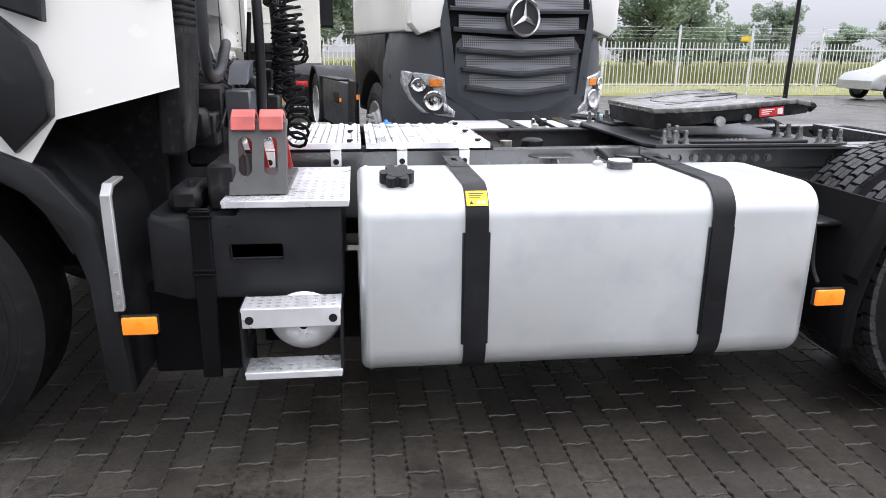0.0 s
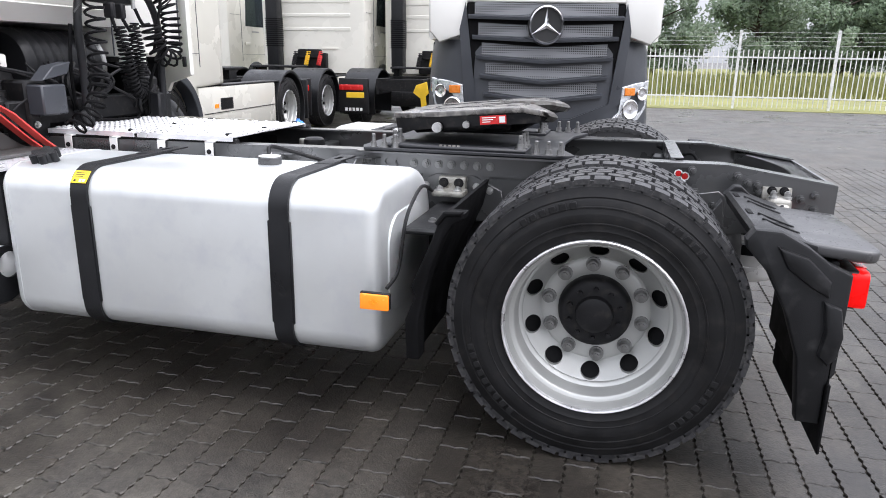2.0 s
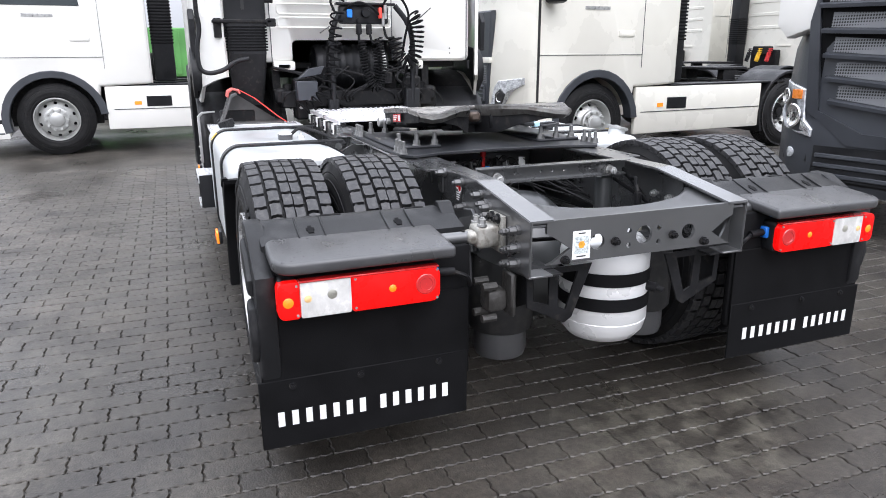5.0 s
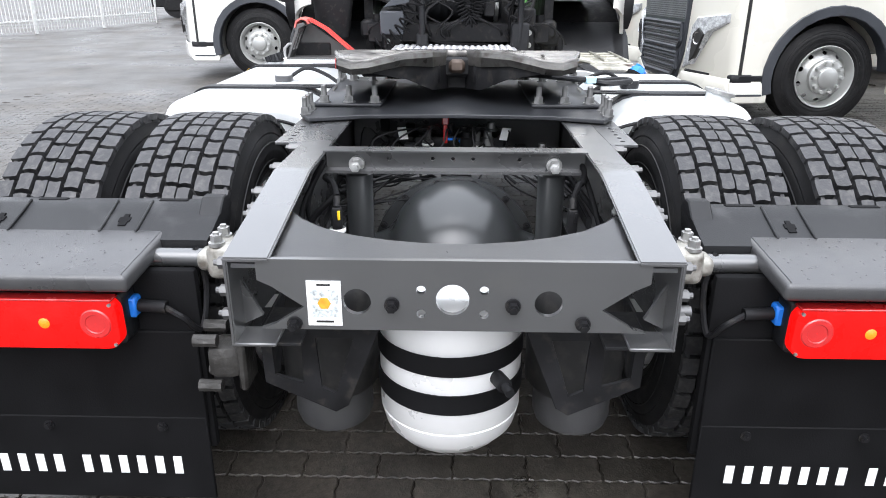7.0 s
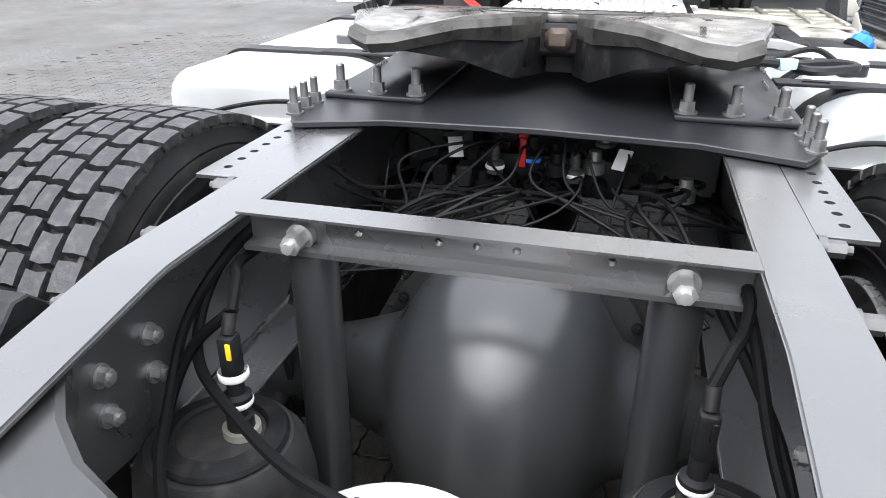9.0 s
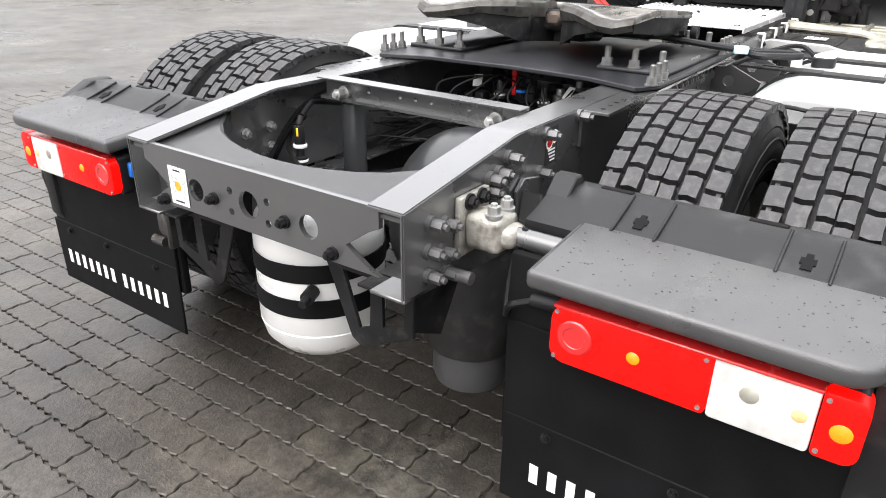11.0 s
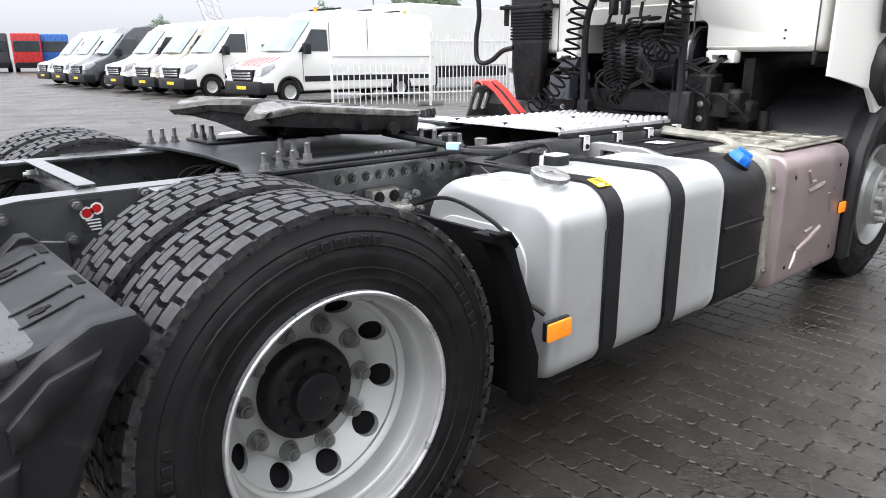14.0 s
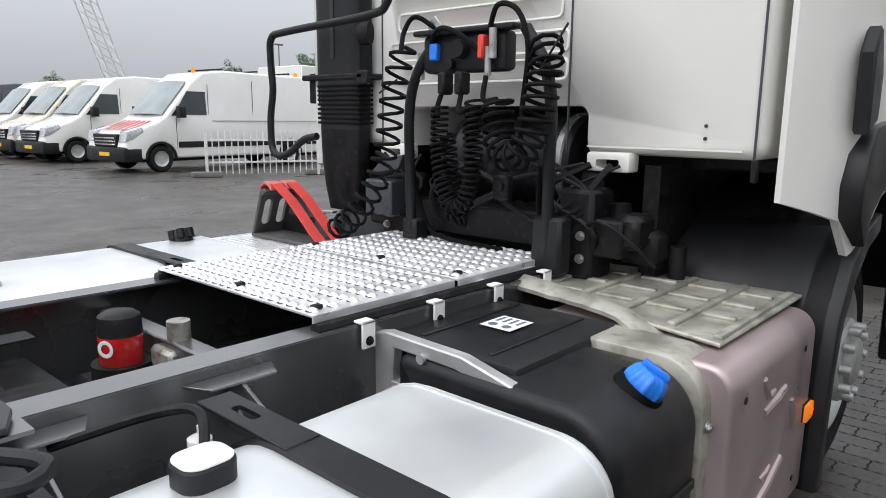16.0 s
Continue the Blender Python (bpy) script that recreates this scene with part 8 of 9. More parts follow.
        lathe(bm, [(0.001, -0.115), (0.03, -0.118), (0.042, -0.112), (0.045, -0.09)], "y", (s * 0.95, -0.005, 0.60), 20)
        wrap(bm)
        part("fog_lamp", bm, LENS, fg, "round fog lamp")
        add_wheel(front_l, t, pose(s * 1.03, 1.40, 0.505, 0, 0, 90 if s > 0 else -90))
        bm = B()
        bx(bm, s * 1.2 - 0.03, s * 1.2 + 0.03, 2.2, 2.6, 0.4, 1.0, 0.02)
        part("side_step", bm, PLASTIC, t)
        bm = B()
        bx(bm, s * 1.30 - 0.1, s * 1.30 + 0.1, 0.35, 0.55, 1.95, 2.8, 0.05, 2)
        part("mirror_housing", bm, PLASTIC, t)
        bm = B()
        bx(bm, s * 1.243 - 0.006, s * 1.243 + 0.006, 1.95, 2.05, 0.78, 0.84, 0.004)
        part("side_marker", bm, ORANGE, t, "orange side marker")
    # grille: dark field, five chevron slats with perforated bands
    bm = B()
    prism(bm, [(-0.72, 0.90), (0.0, 0.86), (0.72, 0.90), (0.76, 1.2), (0.82, 1.86), (-0.82, 1.86), (-0.76, 1.2)], "y", -0.09, 0.05, 0.01)
    gr = part("grille", bm, FLAP, t, "dark grey grille with perforated bands")
    for k, z in enumerate((1.74, 1.555, 1.375, 1.20, 1.03)):
        w = 0.80 - 0.045 * k
        d = 0.012 + 0.013 * k
        bm = B()
        sheet(bm, [[(-w, -0.115, z + 0.018), (0, -0.135, z + 0.018 - d), (w, -0.115, z + 0.018)], [(-w, -0.155, z + 0.004), (0, -0.175, z + 0.004 - d), (w, -0.155, z + 0.004)], [(-w, -0.15, z - 0.022), (0, -0.17, z - 0.022 - d), (w, -0.15, z - 0.022)]], (0, 0.05, 0))
        part("slat", bm, GREY, gr)
        bm = B()
        ww = w * 0.92
        sheet(bm, [[(-ww, -0.098, z + 0.13), (0, -0.112, z + 0.13 - d), (ww, -0.098, z + 0.13)], [(-ww, -0.112, z + 0.02), (0, -0.13, z + 0.02 - d), (ww, -0.112, z + 0.02)]], (0, 0.02, 0))
        part("perforated_band", bm, MESH, gr)
    # sloping side frames of the grille
    for s in (-1, 1):
        bm = B()
        sheet(bm, [[(s * 0.83, -0.10, 1.87), (s * 0.70, -0.13, 0.95), (s * 0.30, -0.15, 0.80), (0, -0.155, 0.79)], [(s * 0.89, -0.09, 1.62), (s * 0.82, -0.11, 0.95), (s * 0.42, -0.13, 0.70), (0, -0.135, 0.70)]], (0, 0.06, 0))
        bmesh.ops.recalc_face_normals(bm, faces=bm.faces[:])
        part("grille_frame", bm, GREY, gr)
    bm = B()
    bx(bm, -0.82, 0.82, -0.10, 0.05, 1.87, 2.1, 0.012)
    part("front_panel", bm, WHITE, cab)
    bm = B()
    bx(bm, -0.72, 0.72, -0.115, 0.02, 0.40, 0.70, 0.02)
    part("lower_intake", bm, PLASTIC, t)
    for k in range(3):
        bm = B()
        bx(bm, -0.68, 0.68, -0.13, -0.10, 0.44 + k * 0.075, 0.475 + k * 0.075, 0.006)
        part("slat", bm, GREY, gr)
    # emblem: ring and three arms
    bm = B()
    lathe(bm, [(0.150, -0.205), (0.162, -0.222), (0.175, -0.205), (0.162, -0.19), (0.150, -0.205)], "y", (0, 0, 1.665), 48)
    for a in (90, 210, 330):
        d, n = Vector((math.cos(radians(a)), 0, math.sin(radians(a)))), Vector((-math.sin(radians(a)), 0, math.cos(radians(a))))
        c = Vector((0, -0.205, 1.665))
        vs = [bm.verts.new(p) for p in (c + n * 0.026, c + d * 0.155, c - n * 0.026, c + Vector((0, -0.022, 0)))]
        for q in ((0, 1, 3), (1, 2, 3), (0, 3, 2)):
            bm.faces.new([vs[i] for i in q])
    bmesh.ops.recalc_face_normals(bm, faces=bm.faces[:])
    em = part("emblem", bm, CHROME, gr, "chrome ring emblem", 20)
    bm = B()
    lathe(bm, [(0.001, -0.18), (0.152, -0.185), (0.162, -0.16), (0.185, -0.15), (0.185, -0.08)], "y", (0, 0, 1.665), 48)
    part("emblem_disc", bm, INK, em)
    bm = B()
    for k in range(6):
        x = 0.42 + k * 0.052
        bx(bm, x, x + 0.036, -0.106, -0.098, 1.905, 1.94)
    part("marking", bm, STEEL, cab)
    chassis_back(t, 5.2, 6.0, (2.7, 4.5), GREY)
    bm = B()
    bx(bm, -1.1, 1.1, 2.2, 2.3, 1.0, 3.5)
    part("rear_wall", bm, WHITE, cab)
    return t


grey_front_truck()


# ---- vans and yard edge ----
STRIPE = mat("red_warning_stripe", (0.62, 0.07, 0.07), 0.4, 0, 0.08, 6, 0)
VANGREY = mat("dark_grey_van_paint", (0.06, 0.065, 0.07), 0.3, 0, 0.05, 2, 0, coat=0.5)
BEIGE = mat("beige_van_paint", (0.62, 0.58, 0.47), 0.3, 0, 0.05, 2, 0, coat=0.5)
FENCE = mat("white_fence_paint", (0.72, 0.72, 0.70), 0.5, 0, 0.12, 6, 0.1, 120, second=(0.45, 0.44, 0.42), amount=0.2)
CONCRETE = mat("weathered_concrete", (0.17, 0.16, 0.145), 0.85, 0, 0.25, 5, 0.5, 80)


def van_wheel(t, x, y):
    bm = B()
    lathe(bm, [(0.20, -0.10), (0.23, -0.115), (0.31, -0.11), (0.34, -0.08), (0.345, 0.0), (0.34, 0.08), (0.31, 0.11)], "y", seg=32)
    tyre = part("wheel", bm, RUBBER, t, "black van tyre with steel wheel")
    tyre.matrix_basis = pose(x, y, 0.345, 0, 0, 0 if y < 0 else 180)
    bm = B()
    lathe(bm, [(0.001, -0.07), (0.05, -0.075), (0.06, -0.06), (0.15, -0.06), (0.18, -0.075), (0.205, -0.105)], "y", seg=28)
    for k in range(8):
        a = 2 * math.pi * k / 8
        cy(bm, (0.12 * math.cos(a), -0.062, 0.12 * math.sin(a)), (0.12 * math.cos(a), -0.066, 0.12 * math.sin(a)), 0.022, 8)
    part("rim", bm, SILVER, tyre)


def van(label, at, paint, length=6.9, wb=4.3, striped=False, beacon=False):
    """A panel van, its front towards +x."""
    t = thing("panel_van", label, "van", "parked vans", at)
    fx = -0.95
    rx = fx - wb
    A = lambda c: arch(c, 0.345, 0.42, 0, 180, 10)
    low = [(0.0, 0.30)] + [(p[0], p[1]) for p in A(fx)] + [(p[0], p[1]) for p in A(rx)] + [(-length, 0.35)]
    side = low + [(-length - 0.02, 0.9), (-length + 0.12, 2.55), (-length + 0.3, 2.66), (-3.0, 2.70), (-2.35, 2.62), (-1.95, 2.35), (-1.10, 1.42), (-0.85, 1.28), (-0.18, 1.05), (-0.02, 0.80), (0.03, 0.5)]
    bm = B()
    prism(bm, side, "y", -0.98, 0.98, 0.07, 3)
    for v in bm.verts:
        if v.co.z > 1.2:
            v.co.y *= 1 - 0.07 * (v.co.z - 1.2)
    body = part("body", bm, paint, t, "painted van body")
    bm = B()
    sheet(bm, [[(-1.12, -0.82, 1.47), (-1.05, 0, 1.50), (-1.12, 0.82, 1.47)], [(-1.90, -0.76, 2.34), (-1.86, 0, 2.38), (-1.90, 0.76, 2.34)]], (0.02, 0, 0.02))
    part("windscreen", bm, WSCREEN, t, "windscreen mirroring the pale sky")
    for s in (-1, 1):
        bm = B()
        k = lambda z: s * (0.985 * (1 - 0.07 * (z - 1.2)) + 0.002)
        sheet(bm, [[(-1.28, k(1.45), 1.45), (-1.72, k(1.48), 1.48), (-2.35, k(1.48), 1.48)], [(-1.55, k(1.75), 1.75), (-1.80, k(2.1), 2.1), (-2.35, k(2.1), 2.1)]], (0, -s * 0.01, 0))
        part("side_window", bm, SCREEN, t, "dark door window")
        bm = B()
        prism(bm, [(-1.60, 1.40), (-1.40, 1.40), (-1.40, 1.70), (-1.60, 1.70)], "y", s * 1.0, s * 1.20, 0.03, 2)
        part("mirror", bm, PLASTIC, t)
        bm = B()
        prism(bm, [(0.005, 0.80), (-0.05, 1.05), (-0.45, 1.16), (-0.50, 1.04), (-0.20, 0.84)], "y", s * 0.62, s * 0.985, 0.02, 2)
        part("headlight", bm, LENS, t, "clear headlight")
        bm = B()
        bx(bm, -length + 0.2, rx + 0.5 + wb - 1.0, s * 0.985 - 0.01, s * 0.985 + 0.012, 0.62, 0.78, 0.006)
        part("rubbing_strip", bm, PLASTIC, t)
        bm = B()
        for x0, x1, z0, z1 in ((-2.42, -2.41, 0.5, 2.3), (-1.42, -1.41, 0.6, 1.42), (-3.9, -3.89, 0.5, 2.45), (-length + 0.1, -2.5, 1.32, 1.33)):
            y = s * 0.99 * (1 - 0.035 * max(0, z1 - 1.2))
            bx(bm, x0, x1, y - 0.012, y + 0.004, z0, z1)
        part("panel_seam", bm, GREY, t)
        van_wheel(t, fx, s * 0.86)
        van_wheel(t, rx, s * 0.86)
        for c in (fx, rx):
            bm = B()
            prism(bm, arch(c, 0.345, 0.445, 0, 180, 12) + arch(c, 0.345, 0.395, 180, 0, 12), "y", min(s * 0.94, s * 0.992), max(s * 0.94, s * 0.992))
            part("wheel_arch", bm, PLASTIC, t)
    bm = B()
    bx(bm, -length + 0.3, -0.4, -0.72, 0.72, 0.26, 0.85, 0.03)
    part("underbody", bm, DARK, t)
    bm = B()
    bx(bm, -0.45, 0.07, -0.985, 0.985, 0.28, 0.66, 0.06, 2)
    part("bumper", bm, PLASTIC, t, "black plastic bumper")
    bm = B()
    prism(bm, [(-0.55, 0.66), (0.55, 0.66), (0.62, 0.98), (-0.62, 0.98)], "x", -0.06, 0.035, 0.02)
    g = part("grille", bm, PLASTIC, t)
    for k in range(3):
        bm = B()
        bx(bm, 0.03, 0.045, -0.5, 0.5, 0.70 + 0.08 * k, 0.73 + 0.08 * k, 0.004)
        part("slat", bm, CHROME, g)
    bm = B()
    bx(bm, 0.068, 0.078, -0.26, 0.26, 0.42, 0.52, 0.003)
    part("number_plate", bm, PLATE_Y, t, "yellow number plate")
    if striped:
        for k in range(6):
            bm = B()
            rows = []
            for j in range(7):
                x = -0.15 - 0.125 * j
                z = (1.066 if x > -0.2 else 1.05 - (x + 0.18) * 0.343 if x > -0.85 else 1.28 - (x + 0.85) * 0.56) + 0.014
                y0 = (-0.80 + 0.285 * k) * (1 - 0.02 * j)
                rows.append([(x, y0, z), (x, y0 + 0.105, z)])
            sheet(bm, rows, (0, 0, 0.004))
            part("bonnet_stripe", bm, STRIPE, t, "red warning stripe on white bonnet")
    if beacon:
        bm = B()
        cy(bm, (-2.5, 0.2, 2.64), (-2.5, 0.2, 2.78), 0.06, 14, 0.05)
        part("beacon", bm, ORANGE, t, "orange beacon on the roof")
        bm = B()
        cy(bm, (-5.9, 0.5, 2.66), (-5.9, 0.5, 2.80), 0.06, 14, 0.05)
        part("beacon", bm, ORANGE, t, "orange beacon on the roof")
        bm = B()
        for x in (-3.0, -4.2, -5.4):
            bx(bm, x - 0.03, x + 0.03, -0.8, 0.8, 2.72, 2.76)
        part("roof_rack", bm, DARK, t)
    return t


van("white panel van with red-striped bonnet and orange beacons", pose(-8.45, -16.75, 0, 0, 0, 4), WHITE, striped=True, beacon=True)
van("white panel van with black bumper in the row", pose(-8.34, -21.9, 0, 0, 0, 4), WHITE, 6.2, 3.9)
van("beige panel van in the row of vans", pose(-8.22, -24.3, 0, 0, 0, 4), BEIGE, 6.2, 3.9)
van("white panel van at the middle of the row", pose(-8.09, -27.2, 0, 0, 0, 4), WHITE, 6.2, 3.9)
van("dark grey panel van in the row", pose(-7.85, -31.6, 0, 0, 0, 4), VANGREY, 6.4, 3.9)
van("white panel van near the far end of the row", pose(-7.93, -35.0, 0, 0, 0, 4), WHITE, 6.2, 3.9)
van("white panel van at the far end of the row", pose(-8.05, -38.5, 0, 0, 0, 4), WHITE, 6.2, 3.9)


def palisade(label, at, length, top, bars, posts, wires=False, group="yard fence"):
    """A white fence along +x, each bar and post a part."""
    t = thing("fence", label, "fence", group, at)
    bm = B()
    bx(bm, -0.014, 0.014, -0.006, 0.006, 0.06, top, 0.003)
    bar = part("picket", bm, FENCE, t)
    for k in range(1, bars):
        share(bar, Matrix.Translation((length * k / bars, 0, 0)), t)
    for z in (0.35, top - 0.22):
        bm = B()
        bx(bm, 0, length, -0.028, -0.006, z - 0.022, z + 0.022, 0.003)
        part("cross_rail", bm, FENCE, t)
    pst = None
    for k in range(posts + 1):
        if pst is None:
            bm = B()
            bx(bm, -0.035, 0.035, -0.075, -0.029, 0, top + (0.55 if wires else 0.05), 0.004)
            pst = part("post", bm, FENCE, t)
        else:
            share(pst, Matrix.Translation((length * k / posts, 0, 0)), t)
    if wires:
        for k in range(4):
            bm = B()
            z = top + 0.12 + 0.12 * k
            cy(bm, (0, -0.05, z), (length, -0.05, z), 0.0035, 4)
            part("wire", bm, STEEL, t)
    return t


for k in range(5):
    palisade("white steel picket fence with wires along the grass verge", pose(-26 + 10.6 * k, 18.1 + 0.045 * 10.6 * k, 0, 0, 0, 2.6), 10.6, 1.72, 76, 4, True)
palisade("white mobile fence panel on concrete feet", pose(-9.5, -13.7, 0, 0, 0, 180 - 22), 2.75, 1.1, 18, 1)
for k in range(4):
    palisade("white mobile fence panel on concrete feet", pose(-12.1 - 2.7 * k, -12.7 + 0.55 * k, 0, 0, 0, 180 - 12), 2.7, 1.95, 22, 1)
for x, y in ((-9.5, -13.7), (-12.1, -12.7), (-14.7, -12.1)):
    bm = B()
    bx(bm, -0.36, 0.36, -0.11, 0.11, 0, 0.13, 0.02, 2)
    blk = part("concrete_foot", bm, CONCRETE, None)
    blk.matrix_basis = pose(x, y, -0.001, 0, 0, 160)
    tagged(blk, "weathered concrete foot under the fence post", "concrete block", "fence feet")

# ---- verge, field and trees ----
GRASS = mat("mown_grass", (0.19, 0.195, 0.06), 0.9, 0, 0.3, 0.5, 0.8, 40, second=(0.27, 0.25, 0.09), amount=0.6)
REEDS = mat("tall_dry_grass", (0.22, 0.22, 0.075), 0.9, 0, 0.35, 0.8, 0.8, 30, second=(0.10, 0.14, 0.045), amount=0.6)
BARK = mat("tree_bark", (0.07, 0.055, 0.045), 0.9, 0, 0.3, 6, 0.6, 40)
LEAF = mat("summer_leaves", (0.078, 0.104, 0.068), 0.6, 0, 0.4, 0.6, 0, second=(0.095, 0.118, 0.08), amount=0.5)
ln, ll = LEAF.node_tree.nodes, LEAF.node_tree.links
l_add, l_tr = ln.new("ShaderNodeAddShader"), ln.new("ShaderNodeBsdfTranslucent")
l_tr.inputs["Color"].default_value = (0.16, 0.205, 0.145, 1)
l_out = ln["Material Output"]
ll.new(ln["Principled BSDF"].outputs[0], l_add.inputs[0])
ll.new(l_tr.outputs[0], l_add.inputs[1])
ll.new(l_add.outputs[0], l_out.inputs["Surface"])
bm = B()
bx(bm, -90, 110, 18.6, 140, -0.3, 0.012)
tagged(part("verge", bm, GRASS, None), "green grass verge and field behind the fence", "grass", kind="structure").matrix_basis = pose(0, 0, 0, 0, 0, 2.6)

rng = random.Random(5)
verts, faces = [], []
for i in range(26000):
    x, y = rng.uniform(-45, 70), rng.uniform(26, 44)
    h, a, w = rng.uniform(0.45, 1.0), rng.uniform(0, math.pi), rng.uniform(0.03, 0.09)
    dx, dy = w * math.cos(a), w * math.sin(a)
    n = len(verts)
    lx, ly = rng.uniform(-0.2, 0.2), rng.uniform(-0.2, 0.2)
    verts += [(x - dx, y - dy, 0), (x + dx, y + dy, 0), (x + lx, y + ly, h)]
    faces.append((n, n + 1, n + 2))
me = bpy.data.meshes.new("tall_grass")
me.from_pydata(verts, [], faces)
me.materials.append(REEDS)
tagged(new("tall_grass", me), "tall yellow-green grass of the field", "grass", kind="stuff")


def tree(at, height, spread, seed, leaves=15000, size=0.27):
    """A broadleaf tree: tapered trunk, limbs, and leaf clumps about the limb ends."""
    r = random.Random(seed)
    t = thing("tree", "broad green deciduous tree beyond the fence", "tree", "trees", at)
    bm = B()
    tips = []
    trunk = [(0, 0, 0), (0.1, 0, height * 0.2), (0.0, 0.15, height * 0.45), (0.1, 0, height * 0.75)]
    for a, b, ra, rb in zip(trunk, trunk[1:], (0.28, 0.22, 0.15), (0.22, 0.15, 0.06)):
        cy(bm, a, b, ra, 9, rb)
    for k in range(22):
        z = height * r.uniform(0.10, 0.75)
        a = r.uniform(0, 2 * math.pi)
        L = spread * r.uniform(0.55, 1.0) * (1.05 - 0.5 * z / height)
        p = Vector((0.05, 0.05, z))
        m = p + Vector((L * 0.5 * math.cos(a), L * 0.5 * math.sin(a), L * 0.22))
        q = p + Vector((L * math.cos(a), L * math.sin(a), L * r.uniform(0.25, 0.7)))
        cy(bm, p, m, 0.08, 6, 0.05)
        cy(bm, m, q, 0.05, 6, 0.015)
        tips += [m, q, m.lerp(q, 0.5)]
    part("trunk", bm, BARK, t)
    for k in range(16):
        a, q = r.uniform(0, 2 * math.pi), spread * r.uniform(0.2, 0.85)
        tips.append(Vector((q * math.cos(a), q * math.sin(a), height * r.uniform(0.07, 0.3))))
    tips += [Vector((0, 0, height * 0.82)), Vector((0.4, 0.3, height * 0.9)), Vector((-0.4, 0.2, height * 0.78))]
    clumps = []
    for c in tips:
        for k in range(3):
            clumps.append((c + Vector((r.gauss(0, 0.5), r.gauss(0, 0.5), r.gauss(0, 0.45))), r.uniform(0.45, 1.05)))
    V, Fc = [], []
    for i in range(leaves):
        c, rad = r.choice(clumps)
        d = Vector((r.gauss(0, 1), r.gauss(0, 1), r.gauss(0, 0.8))).normalized() * rad * r.uniform(0.5, 1.05)
        p = c + d
        if p.z < height * 0.05:
            continue
        u = Vector((r.gauss(0, 1), r.gauss(0, 1), r.gauss(0, 1))).normalized()
        w = u.orthogonal().normalized()
        s = size * r.uniform(0.5, 1.1)
        n = len(V)
        V += [p - u * s, p + w * s * 0.45, p + u * s, p - w * s * 0.45]
        Fc.append((n, n + 1, n + 2, n + 3))
    me = bpy.data.meshes.new("crown")
    me.from_pydata([tuple(v) for v in V], [], Fc)
    me.materials.append(LEAF)
    c = new("crown", me)
    c.parent = t
    return t


rng = random.Random(11)
protos = [tree(pose(2.0, 62, 0), 11.0, 5.0, 1), tree(pose(10.5, 64, 0), 10.0, 5.2, 2), tree(pose(-6, 60, 0), 12.0, 5.0, 3)]
row = [(18, 66, 0.95), (26, 63, 1.0), (-13, 64, 1.0), (-20, 62, 0.95), (-28, 64, 1.05), (-36, 66, 1.0), (14, 74, 1.0), (22, 76, 1.1), (-10, 72, 1.1), (34, 72, 0.9)]
for k, (x, y, f) in enumerate(row):
    c = copy_thing(protos[k % 3], pose(x, y, 0, 0, 0, rng.uniform(0, 360)))
    c.scale = (f, f, f)
for k in range(10):
    c = copy_thing(protos[k % 3], pose(44 + 9 * k, 96 + rng.uniform(-6, 6), 0, 0, 0, rng.uniform(0, 360)))
    c.scale = (0.9, 0.9, rng.uniform(0.55, 0.95))
for k, (x, y, f) in enumerate(((-62, -96, 0.9), (-78, -84, 0.8), (-58, -70, 0.85), (-40, -110, 0.7), (-66, -74, 1.0))):
    c = copy_thing(protos[k % 3], pose(x, y, 0, 0, 0, 70 * k))
    c.scale = (f, f, f)

pole = thing("lamp_pole", "dark leaning steel pole beside the fence", "pole", "", pose(11.4, 17.9, 0, 0, 0.6, 0))
bm = B()
cy(bm, (0, 0, 0), (0, 0, 7.5), 0.075, 12, 0.05)
part("shaft", bm, DARK, pole)
bm = B()
bx(bm, -0.18, 0.18, -0.10, -0.075, -0.03, 0.13, 0.006)
sg = part("sign", bm, YELLOW, None)
sg.matrix_basis = pose(10.9, 19.84, 1.80)
tagged(sg, "small yellow warning sign on the fence wire", "sign")


def car(at):
    t = thing("parked_car", "silver hatchback parked before the fence", "car", "", at)
    side = [(0.0, 0.35)] + arch(-0.8, 0.30, 0.35, 0, 180, 8) + arch(-3.3, 0.30, 0.35, 0, 180, 8) + [(-4.0, 0.4), (-4.02, 0.9), (-3.75, 1.05), (-3.2, 1.42), (-1.9, 1.46), (-1.1, 1.0), (-0.2, 0.82), (0, 0.6)]
    bm = B()
    prism(bm, side, "y", -0.83, 0.83, 0.07, 3)
    part("body", bm, SILVER, t, "silver car body")
    bm = B()
    for s in (-1, 1):
        prism(bm, [(-1.3, 0.98), (-1.95, 1.38), (-3.1, 1.36), (-3.5, 1.05)], "y", s * 0.80, s * 0.838)
    part("side_window", bm, SCREEN, t)
    for x in (-0.8, -3.3):
        for s in (-1, 1):
            bm = B()
            lathe(bm, [(0.19, -0.09), (0.30, -0.09), (0.31, 0.05)], "y", seg=24)
            w = part("wheel", bm, RUBBER, t)
            w.matrix_basis = pose(x, s * 0.75, 0.31, 0, 0, 0 if s < 0 else 180)
            bm = B()
            lathe(bm, [(0.001, -0.06), (0.10, -0.065), (0.19, -0.095)], "y", seg=20)
            part("hubcap", bm, SILVER, w)
    return t


car(pose(13.2, 17.2, 0, 0, 0, 180))


